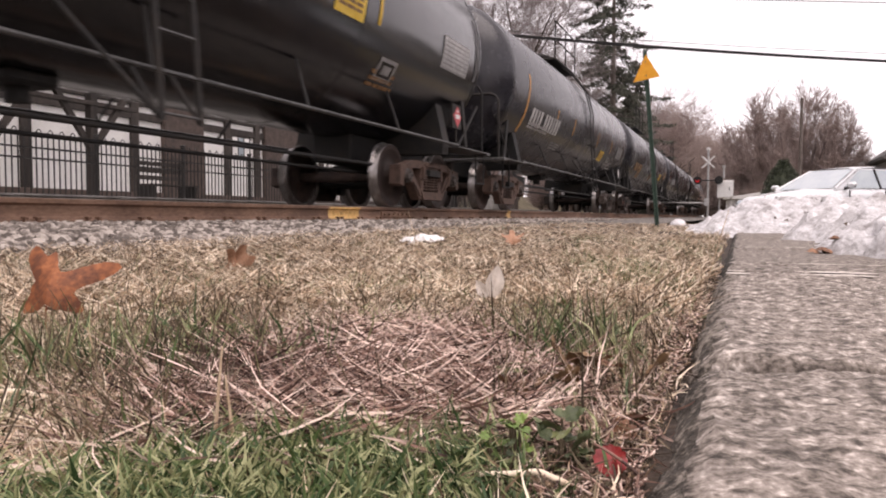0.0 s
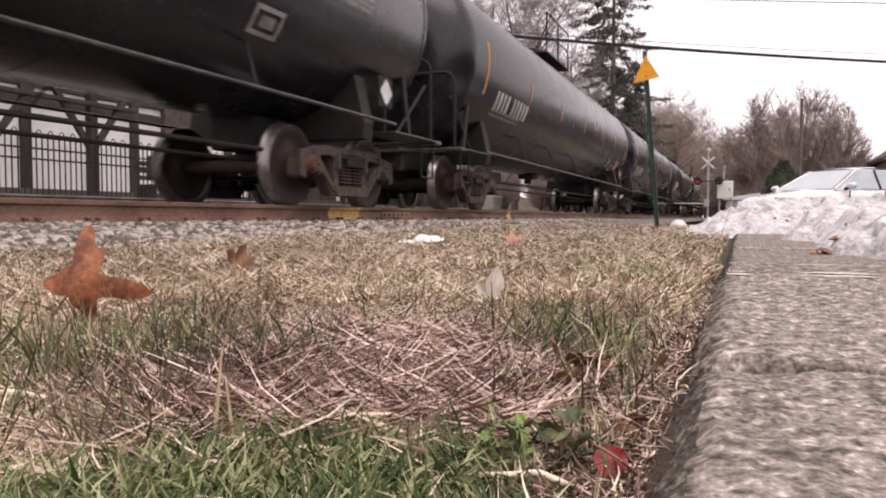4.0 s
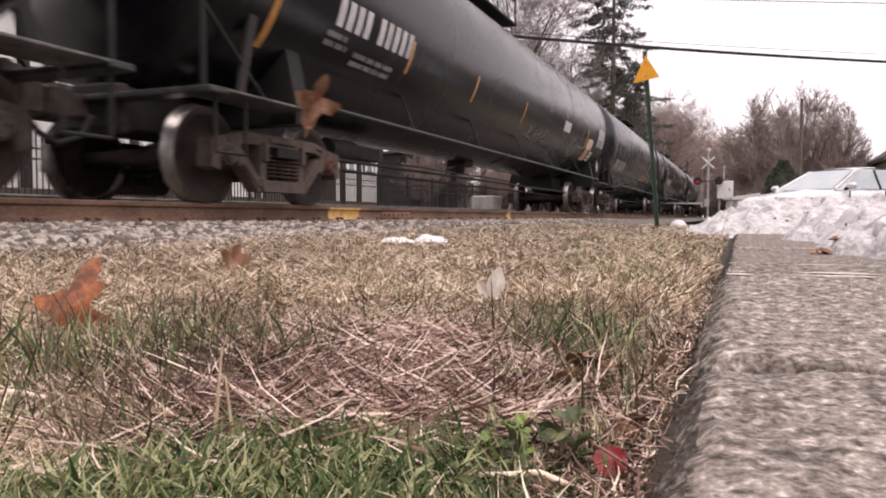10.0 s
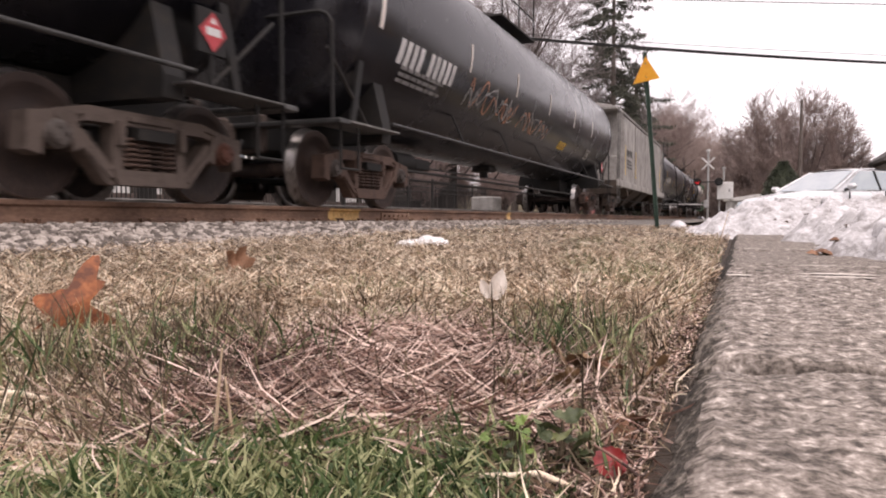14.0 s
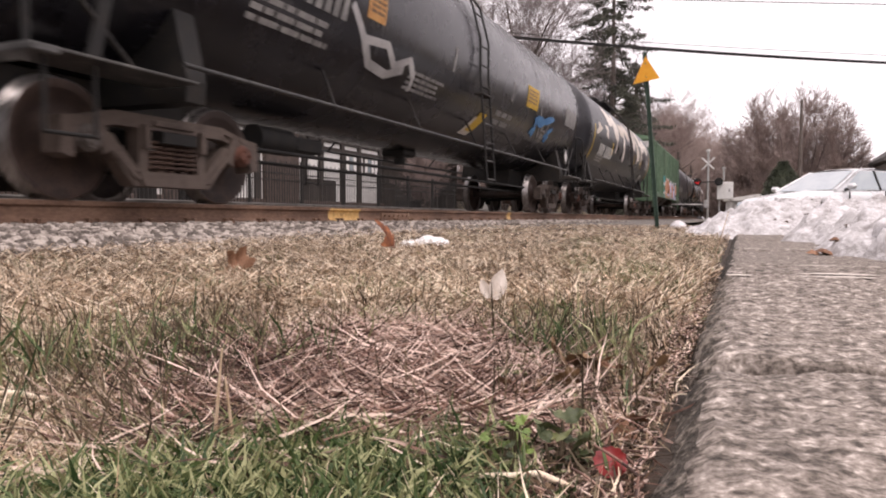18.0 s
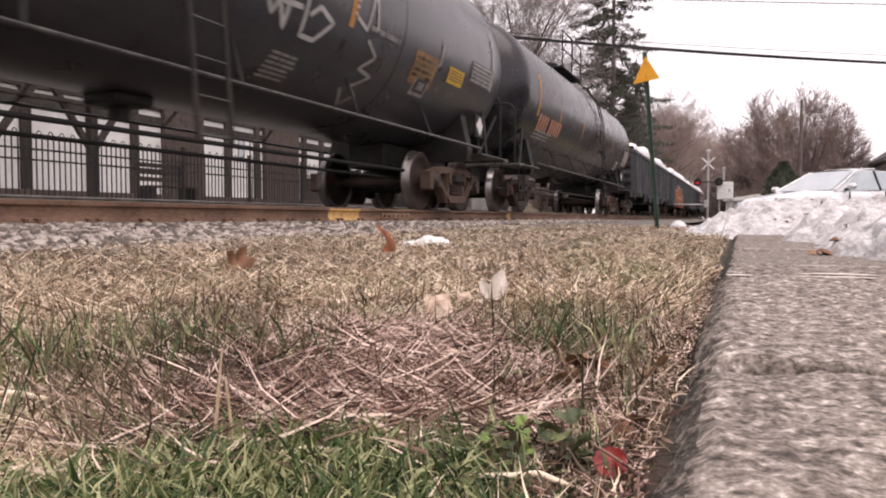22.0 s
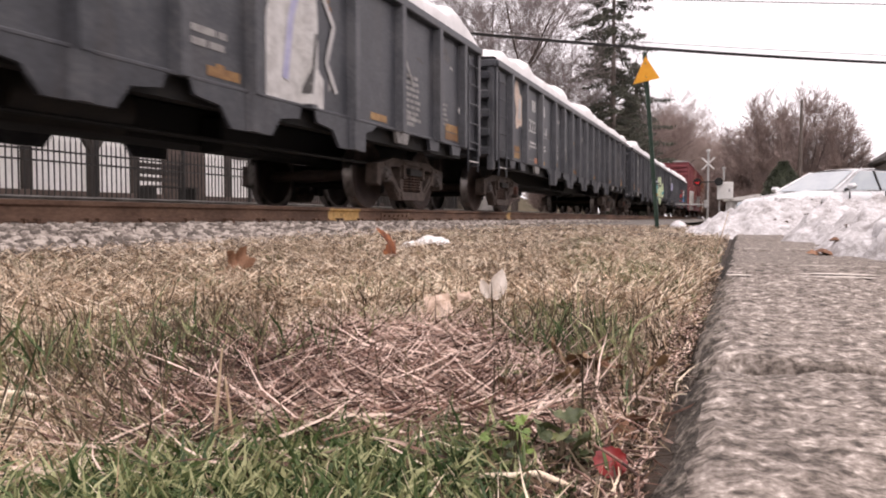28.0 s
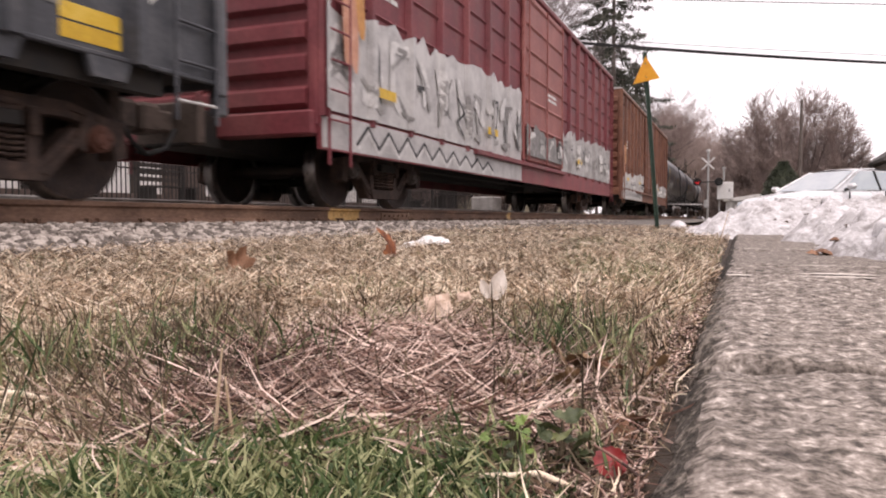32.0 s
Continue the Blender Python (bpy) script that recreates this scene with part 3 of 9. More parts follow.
def tank_car(i, F, R, front, rear, paint, look_up):
    """front, rear: the coupling planes. look_up: what is painted on the near side."""
    mid = (front + rear) / 2
    a, b = front - mid, rear - mid
    f1, r1 = F - mid, R - mid
    rnd = random.Random(100 + i)
    w = new("tank_wagon")
    tagged(w, look_up["label"], "tank wagon", "freight train")
    at = on_tank()
    # shell with dished heads
    ra, rb, d = a + 1.02, b - 1.02, 0.62
    prof = [(ra - d * math.cos(k * math.pi / 16), TANK_R * math.sin(k * math.pi / 16)) for k in range(0, 8)]
    prof += [(ra, TANK_R), (rb, TANK_R)] + [(rb + d * math.cos(k * math.pi / 16), TANK_R * math.sin(k * math.pi / 16)) for k in range(7, -1, -1)]
    part("tank", Shape().lathe([(y, max(r, 0.001)) for y, r in prof], 56, "y", (0, 0, TANK_Z)), paint, w)
    for y, h in ((ra + 0.03, 0.006), (rb - 0.03, 0.006), (ra + (rb - ra) * 0.27, 0.003), (ra + (rb - ra) * 0.73, 0.003)):
        s = Shape().lathe([(y - 0.03, TANK_R), (y - 0.02, TANK_R + h), (y + 0.02, TANK_R + h), (y + 0.03, TANK_R)], 56, "y", (0, 0, TANK_Z))
        part("weld_band", s, paint, w)
    # stub sills, walkways, bolsters
    for k, e, axle in ((-1, a, f1 + AXLE / 2), (1, b, r1 + AXLE / 2)):
        y0, y1 = sorted((e - k * 0.45, e - k * 3.2))
        part("stub_sill", Shape().box(-0.32, 0.32, y0, y1, 0.66, 1.06, 0.02), under_black, w)
        part("saddle", Shape().prism([(-1.3, 0.82), (1.3, 0.82), (1.32, 1.0), (1.15, 1.75), (0.75, 1.25), (-0.75, 1.25), (-1.15, 1.75), (-1.32, 1.0)], axle - 0.12, axle + 0.12, "y"), under_black, w)
        y0, y1 = sorted((e - k * 0.40, e - k * 1.9))
        wk = part("end_walkway", Shape().box(-1.5, 1.5, *sorted((e - k * 0.40, e - k * 0.62)), 0.90, 0.955, 0.01), pipe_grey, w)
        q0, q1 = sorted((e - k * 0.624, e - k * 1.9))
        for x0, x1 in ((1.02, 1.5), (-1.5, -1.02)):
            part("side_walkway", Shape().box(x0, x1, q0, q1, 0.928, 0.952, 0.006), step_grey if i > 4 else pipe_grey, w)
        for x in (1.42, -1.42):
            part("sill_step", Shape().tube([(x, e - k * 0.55, 0.9), (x, e - k * 0.55, 0.42), (x, e - k * 0.95, 0.42), (x, e - k * 0.95, 0.9)], 0.016), under_black, wk)
        yy = e - k * 0.48
        part("end_rail", Shape().tube([(1.36, yy, 0.95), (1.36, yy, 2.0), (1.30, yy, 2.1), (1.2, yy, 2.14), (-1.2, yy, 2.14), (-1.30, yy, 2.1), (-1.36, yy, 2.0), (-1.36, yy, 0.95)], 0.024), under_black, w)
        for x in (1.28, -1.28):
            q = Shape().prism([(e - k * 1.0, 0.95), (e - k * 1.1, 0.95), (e - k * 1.32, 1.75), (e - k * 1.2, 1.75)], x - 0.02, x + 0.02)
            part("bracket", q, under_black, w)
            part("brace", Shape().rod((x, e - k * 0.5, 1.75), (x, e - k * 1.45, 0.97), 0.022), under_black, w)
        coupler(w, e, k)
    high = look_up.get("rail", 1.03)
    for x in (1.44, -1.44):
        part("side_rail", Shape().rod((x, a + 1.8, high), (x, b - 1.8, high), 0.021, 8), silver_paint if i == 7 else pipe_grey, w)
    for x in (1.44, -1.44):
        for j in range(1, 6):
            y = a + 1.8 + (b - a - 3.6) * j / 6
            part("rail_bracket", Shape().rod((x, y, high), (x * 0.80, y + 0.22, 1.52), 0.018, 6), under_black, w)
    # brake gear and outlet under the belly
    part("brake_pipe", Shape().rod((0.72, a + 1.2, 0.60), (0.72, b - 1.2, 0.60), 0.024).rod((0.45, a + 2.6, 0.50), (0.45, b - 2.6, 0.50), 0.02), under_black, w)
    part("brake_cylinder", Shape().rod((0.35, f1 + 2.9, 0.78), (0.35, f1 + 3.6, 0.78), 0.16, 14).box(0.2, 0.5, f1 + 3.6, f1 + 4.2, 0.68, 0.86, 0.02), under_black, w)
    part("bottom_outlet", Shape().box(-0.22, 0.22, -0.25, 0.25, 0.93, 1.05, 0.03).rod((0, 0, 0.80), (0, 0, 0.95), 0.10, 12), under_black, w)
    # ladders that lean in towards the shell
    at_y = look_up.get("ladder")
    for k in (1, -1) if at_y is not None else ():
        low = 0.45 if i >= 13 else 0.55
        lad = Shape()
        top = [(1.72, low), (1.60, 2.2), (1.60, 2.75), (1.45, 3.35), (1.12, 3.8), (0.75, 4.1)]
        for y in (-0.2, 0.2):
            lad.tube([(k * x, at_y + y, z) for x, z in top], 0.021, 6)
        ladder = part("ladder", lad, under_black, w)
        rungs = [(1.72 - 0.12 * (0.05 + 0.3 * j) / 1.75, low + 0.05 + 0.3 * j) for j in range(6)] + [(1.60, 2.35), (1.60, 2.65), (1.48, 3.2), (1.25, 3.62), (0.9, 3.98)]
        for x, z in rungs:
            part("rung", Shape().rod((k * x, at_y - 0.2, z), (k * x, at_y + 0.2, z), 0.013, 6), pipe_grey if z < 1.6 else under_black, ladder)
        part("ladder_step", Shape().box(*sorted((k * 1.50, k * 1.66)), at_y - 0.24, at_y + 0.24, 1.86, 1.89, 0.006), under_black, ladder)
        if i < 10:
            for q in (-1, 1):
                part("ladder_brace", Shape().rod((k * 1.70, at_y + 0.2 * q, low + 0.02), (k * 1.20, at_y + 0.75 * q, 1.42), 0.02, 6).rod((k * 1.70, at_y + 0.2 * q, low + 0.02), (k * 1.42, at_y + 0.2 * q, high), 0.016, 6), under_black, w)
    # manway, platform and railing on top
    top = TANK_Z + TANK_R
    part("manway", Shape().lathe([(top - 0.1, 0.34), (top + 0.3, 0.34), (top + 0.31, 0.39), (top + 0.38, 0.39), (top + 0.44, 0.25), (top + 0.46, 0.001)], 20, "z"), under_black, w)
    plat = part("top_platform", Shape().box(-0.85, 0.85, -1.3, 1.3, top + 0.02, top + 0.07, 0.01), under_black, w)
    for x in (0.83, -0.83):
        for y in (-1.25, 0.0, 1.25):
            part("railing_post", Shape().rod((x, y, top + 0.05), (x, y, top + 1.05), 0.02, 6), under_black, plat)
        for z in (0.55, 1.05):
            part("railing_bar", Shape().rod((x, -1.25, top + z), (x, 1.25, top + z), 0.02, 6), under_black, plat)
    # paint: reflector arcs at the heads, strips along the shell
    stripe = look_up.get("stripe", yellow_paint)
    for y, v0, v1 in look_up.get("arcs", ((ra + 0.22, -0.62, 0.42),)):
        part("reflector_arc", patch(Shape(), at, y - 0.05, y + 0.05, v0, v1), look_up.get("arc_paint", stripe), w, "reflective strip round the tank's end")
    strips, v0, v1 = look_up.get("strips", ((f1 + 3.0, f1 + 5.6, f1 + 8.2, f1 + 10.8), -0.36, 0.10))
    broad = look_up.get("broad", 0.035)
    for y in strips:
        part("reflector", patch(Shape(), at, y - broad, y + broad, v0, v1), stripe, w)
    ink = look_up.get("ink", silver_paint)
    mu, mv, long = look_up.get("marks", (f1 + 0.95, -0.42, 2.0))
    marks(w, at, mu, mv, long / 5.95, look_up.get("chars", 9), ink)
    for u, v, h, rows, length, colour in look_up.get("print", ((f1 + 0.95, -0.76, 0.045, 3, 1.6, dull_paint),)):
        part("small_print", text_rows(Shape(), at, u, v, [(h, length * rnd.uniform(0.8, 1.0)) for _ in range(rows)], rnd), colour, w)["kind"] = "stuff"
    for u0, u1, v0, v1, colour in look_up.get("panels", ()):
        sq = part("warning_panel", patch(Shape(), at, u0, u1, v0, v1), colour, w, "plain painted panel")
        if colour in (yellow_paint, orange_paint, faded_orange, leaf_pale):
            h = (v1 - v0) / 7
            part("panel_print", text_rows(Shape(), on_tank(0.010), u0 + 0.06, v1 - h, [(h * 0.7, (u1 - u0) * 0.8)] * 4, rnd), stem_brown if colour is faded_orange else faded_orange, sq)["kind"] = "stuff"
    for u0, u1, v0, v1, colour in look_up.get("data", ()):
        sq = part("data_panel", patch(Shape(), at, u0, u1, v0, v1), chalk_grey if colour is dull_paint else dull_paint, w, "faded pale data panel")
        n = max(4, int((v1 - v0) / 0.062))
        part("panel_print", text_rows(Shape(), on_tank(0.010), u0 + 0.03, v1 - 0.02, [((v1 - v0) / n / 1.75 * 0.95, u1 - u0 - 0.06)] * n, rnd), colour, sq)["kind"] = "stuff"
    for u, v in look_up.get("boxes", ((r1 - 1.35, -1.02),)):
        part("test_box", patch(Shape(), at, u, u + 0.46, v, v + 0.30), look_up.get("box_paint", dull_paint), w)
        part("test_field", patch(Shape(), on_tank(0.010), u + 0.05, u + 0.41, v + 0.05, v + 0.25), paint, w)
        part("test_field", patch(Shape(), on_tank(0.014), u + 0.12, u + 0.34, v + 0.09, v + 0.21), look_up.get("box_paint", dull_paint), w)
    if look_up.get("placard", True):
        py, pz = look_up.get("placard_at", (r1 + 1.35, 1.45))
        placard(w, on_flat(1.30, 0.03), py, pz, 0.17, red=look_up.get("red", True))
        part("placard_holder", Shape().box(1.28, 1.32, py - 0.19, py + 0.19, pz - 0.19, pz + 0.19, 0.006).rod((1.3, py, 0.93), (1.3, py, pz - 0.15), 0.02), under_black, w)
    for u0, u1, v0, v1, n in look_up.get("chalk", ()):
        for q in range(3):
            scrawl = squiggle(Shape(), on_tank(0.006 + 0.002 * q), u0 + 0.1 * rnd.random(), u1 - 0.1 * rnd.random(), v0, v1, rnd, n + q, 0.032)
            part("graffiti", scrawl, (look_up.get("chalk_paint", chalk_grey), chalk_grey, dull_paint)[q], w, "pale chalk scrawl")
    for n, (colour, u, v, size) in enumerate(look_up.get("quads", ())):
        part("paint_patch", patch(Shape(), on_tank(0.010 + 0.004 * n), u, u + size, v - 0.2, v + 0.2, 0.16), colour, w, "torn sticker")
    for colour, pts, width in look_up.get("strokes", ()):
        part("graffiti", stroke(Shape(), on_tank(0.008), pts, width, 2, 0.05), colour, w, "sprayed graffiti stroke")
    for g in look_up.get("blots", ()):
        colour, u, v, ru, rv = g
        part("paint_patch", blob(Shape(), on_tank(0.012), u, v, ru, rv, rnd, 0.8), colour, w)
    running_gear(w, (f1, r1))
    return w, mid


def side_ladder(w, x, y0, y1, z0, z1, material, n, rung_skin=None):
    s = Shape()
    for y in (y0, y1):
        s.rod((x, y, z0), (x, y, z1), 0.017, 6)
    lad = part("ladder", s, material, w)
    for j in range(n):
        z = z0 + (z1 - z0) * (j + 0.5) / n
        part("rung", Shape().rod((x, y0, z), (x, y1, z), 0.014, 6), rung_skin if rung_skin and z < 0.98 else material, lad)


def gondola(i, F, R, front, rear, look_up):
    mid = (front + rear) / 2
    a, b = front - mid + 0.42, rear - mid - 0.42
    f1, r1 = F - mid, R - mid
    rnd = random.Random(300 + i)
    w = new("gondola_wagon")
    tagged(w, look_up["label"], "gondola wagon", "freight train")
    X, TOP, CREASE, LOW = 1.46, 2.62, 0.98, 0.63
    part("floor_pan", Shape().box(-1.4, 1.4, a + 0.05, b - 0.05, 1.0, 1.10), under_black, w)
    part("centre_sill", Shape().box(-0.3, 0.3, front - mid + 0.5, rear - mid - 0.5, 0.62, 1.0, 0.02), under_black, w)
    # ribs stand closer amidships; an apron with a tab under every second rib hangs below the crease
    cy = look_up.get("middle", -0.12)
    ribs = [cy + q * o for o, q in ((7.1, -1), (6.1, -1), (4.87, -1), (3.65, -1), (2.75, -1), (1.85, -1), (0.93, -1), (0.0, 1), (0.93, 1), (1.85, 1), (2.75, 1), (3.65, 1), (4.87, 1), (6.1, 1), (7.1, 1))]
    tabs = [cy - 3.65, cy - 1.83, cy, cy + 1.83, cy + 3.65]

    def tab_outline(y, grow=0.0):
        """One tab of the apron; the outermost drop straight on their outer side."""
        half = [(0.795, CREASE), (0.74, 0.845), (0.43 + grow, 0.805), (0.29 + grow, LOW - grow)]
        stub = [(0.62, CREASE), (0.47, 0.90), (0.31, 0.85), (0.29 + grow, LOW - grow)]
        fore, aft = (stub if y < cy - 3 else half), (stub if y > cy + 3 else half)
        return [(y - o, z) for o, z in fore] + [(y + o, z) for o, z in reversed(aft)]
    for k in (1, -1):
        part("side_sheet", Shape().box(min(k * X, k * (X - 0.03)), max(k * X, k * (X - 0.03)), a, b, CREASE, TOP), gondola_black, w)
        part("top_chord", Shape().box(*sorted((k * (X - 0.06), k * (X + 0.10))), a, b, TOP - 0.09, TOP + 0.03, 0.015), gondola_black, w)
        part("side_sill", Shape().box(*sorted((k * (X - 0.02), k * (X + 0.035))), a, b, CREASE - 0.02, CREASE + 0.015, 0.008), gondola_black, w)
        for e in (a, b - 0.10):
            part("end_post", Shape().box(*sorted((k * X, k * (X + 0.06))), e, e + 0.10, CREASE - 0.1, TOP - 0.08, 0.01), gondola_black, w)
        for j, y in enumerate(ribs):
            part("rib", Shape().prism([(k * X, y - 0.085), (k * X, y + 0.085), (k * (X + 0.10), y + 0.05), (k * (X + 0.10), y - 0.05)], CREASE - 0.02, TOP - 0.08, "z"), gondola_black, w)
        for y in tabs:
            part("sill_tab", Shape().prism(tab_outline(y), *sorted((k * (X - 0.01), k * (X + 0.03)))), gondola_black, w)
            part("tab_rib", Shape().prism([(k * (X + 0.03), y - 0.09), (k * (X + 0.03), y + 0.09), (k * (X + 0.085), y + 0.05), (k * (X + 0.085), y - 0.05)], LOW, CREASE - 0.02, "z"), gondola_black, w)
        for y in (cy - 6.9, cy - 6.2, cy - 5.1, cy + 4.95, cy + 6.0, cy + 6.85):
            part("jacking_pad", Shape().prism([(y - 0.19, CREASE - 0.02), (y + 0.19, CREASE - 0.02), (y + 0.14, CREASE - 0.16), (y - 0.14, CREASE - 0.16)], *sorted((k * (X - 0.02), k * (X + 0.03)))), dull_paint if k > 0 and abs(y - cy) < 5.5 else gondola_black, w)
        part("inner_sill", Shape().box(*sorted((k * 1.25, k * 1.38)), a + 0.6, b - 0.6, 0.80, 0.99), under_black, w)
        for e, q in ((a, 1), (b, -1)):
            s0, s1 = sorted((e + q * 0.14, e + q * 0.60))
            side_ladder(w, k * (X + 0.06), s0, s1, 0.62, 2.45, gondola_black, 6, silver_paint)
    for e, k in ((a, -1), (b, 1)):
        part("end_sheet", Shape().box(-X, X, *sorted((e, e - k * 0.03)), 0.95, TOP), gondola_black, w)
        for j in range(5):
            z = 1.05 + j * 0.33
            part("end_rib", Shape().prism([(e, z - 0.10), (e, z + 0.10), (e + k * 0.11, z + 0.055), (e + k * 0.11, z - 0.055)], -X + 0.05, X - 0.05), gondola_black, w)
        part("end_chord", Shape().box(-X - 0.05, X + 0.05, *sorted((e - k * 0.05, e + k * 0.09)), TOP - 0.1, TOP + 0.03, 0.015), gondola_black, w)
        for x in (X - 0.04, -X + 0.04):
            part("corner_post", Shape().box(x - 0.06, x + 0.06, *sorted((e - k * 0.06, e + k * 0.06)), 0.72, TOP, 0.015), gondola_black, w)
        coupler(w, front - mid if k < 0 else rear - mid, k)
    # heaped white load
    xs, rise = [-1.5, -1.49, -1.42, -1.25, -0.8, -0.3, 0.3, 0.8, 1.25, 1.42, 1.49, 1.5], [0, 0.6, 0.85, 1, 1.1, 1.15, 1.15, 1.1, 1, 0.85, 0.6, 0]
    ny, nx = 120, len(xs) - 1
    v, f = [], []
    for p in range(ny + 1):
        y = a + 0.06 + (b - a - 0.12) * p / ny
        for q, x in enumerate(xs):
            h = 0.12 * noise.noise((x * 0.9, (y + 40 * i) * 0.55, 3.1)) + 0.07 * noise.noise((x * 2.2, (y + 40 * i) * 2.1, 7.7))
            lump = min(0.17, 1.6 * max(0.0, noise.noise((1.7, (y + 40 * i) * 0.9, 9.0)) - 0.2))
            v.append((x, y, TOP + 0.02 + (0.30 + h + lump) * rise[q] * min(1.0, 0.35 + min(p, ny - p) / 5)))
    for p in range(ny):
        for q in range(nx):
            o = p * (nx + 1) + q
            f.append((o, o + 1, o + nx + 2, o + nx + 1))
    part("load", Shape().add(v, f, True), load_white, w, "heaped white load")
    part("brake_reservoir", Shape().rod((0.75, -0.2, 0.74), (0.75, 0.9, 0.74), 0.2, 16).rod((0.75, -0.3, 0.74), (0.75, 1.0, 0.74), 0.1, 12), under_black, w)
    part("brake_pipe", Shape().rod((0.9, a + 1.2, 0.6), (0.9, b - 1.2, 0.6), 0.022).box(0.3, 0.6, 2.4, 3.0, 0.55, 0.9, 0.02), under_black, w)
    at = on_flat(X)
    # smudges, scrapes and chalk on the sheets
    for _ in range(26):
        j = rnd.randrange(14)
        part("smudge", blob(Shape(), on_flat(X, 0.003), ribs[j] + (ribs[j + 1] - ribs[j]) * rnd.uniform(0.25, 0.75), rnd.uniform(1.1, 2.4), rnd.uniform(0.03, 0.14), rnd.uniform(0.015, 0.07), rnd, 0.9, 14, 2), rnd.choice((dull_paint, chalk_grey, chalk_grey, chalk_grey, faded_orange, dull_paint)), w)
    # writing between the ribs near the front
    marks(w, at, -5.56, 2.32, 0.23, 2, white_paint)
    marks(w, at, -4.76, 2.32, 0.23, 2, white_paint)
    part("wagon_number", lettering("322", 0.37, at, -5.82, 1.65), white_paint, w)
    part("wagon_number", lettering(look_up["number"], 0.35, at, -4.84, 1.63), white_paint, w)
    for u, v, h, n, length, colour in ((-5.72, 1.46, 0.045, 2, 0.5, white_paint), (-4.88, 1.46, 0.045, 2, 0.5, white_paint), (-2.55, 1.40, 0.05, 2, 0.4, dull_paint), (0.95, 1.42, 0.06, 2, 0.5, dull_paint), (4.95, 1.75, 0.045, 8, 0.5, dull_paint), (4.95, 1.22, 0.05, 2, 0.35, dull_paint), (5.95, 1.55, 0.04, 5, 0.5, dull_paint), (-5.75, 1.10, 0.035, 1, 0.45, dull_paint)):
        part("small_print", text_rows(Shape(), at, u, v, [(h, length * rnd.uniform(0.8, 1)) for _ in range(n)], rnd), colour, w)["kind"] = "stuff"
    part("pink_tag", patch(Shape(), at, -5.36, -5.16, 1.03, 1.14), salmon_paint, w, "small pink painted square")
    for u, n in look_up.get("bars", ((-6.98, 2), (-4.88, 1), (-1.57, 1), (1.15, 1), (4.0, 1), (6.35, 2))):
        for q in range(n):
            part("reflector", patch(Shape(), at, u, u + (0.42 if n == 1 else 0.5), 1.035 + 0.125 * q, (1.12 if n == 1 else 1.145) + 0.125 * q), look_up.get("stripe", faded_orange), w, "reflective bar")
    placard(w, on_flat(X + 0.012), 7.02, 1.52, 0.19, red=False)
    skin = lambda off: on_ribs(X, ribs, 0.10, 0.085, 0.05, off)
    for colour, crest in look_up.get("bands", ()):
        part("graffiti", band(skin(0.004), crest, CREASE + 0.02), colour, w, "broad sprayed graffiti")
        for y in tabs:
            if crest[0][0] < y < crest[-1][0]:
                part("graffiti", Shape().prism([(p, min(z, CREASE - 0.022)) for p, z in tab_outline(y, -0.004)], X + 0.03, X + 0.034), colour, w)
                part("graffiti", Shape().prism([(X + 0.032, y - 0.094), (X + 0.032, y + 0.094), (X + 0.089, y + 0.053), (X + 0.089, y - 0.053)], LOW + 0.005, CREASE - 0.022, "z"), colour, w)
    for n, (colour, width, pts) in enumerate(look_up.get("strokes", ())):
        part("graffiti", stroke(Shape(), skin(0.010 + 0.0016 * n), pts, width, 3), colour, w, "sprayed graffiti stroke")
    for g in look_up.get("blots", ()):
        colour, u, v, ru, rv = g
        part("graffiti", blob(Shape(), at, u, v, ru, rv, rnd, 0.45), colour, w, "sprayed graffiti")
    running_gear(w, (f1, r1))
    return w, mid


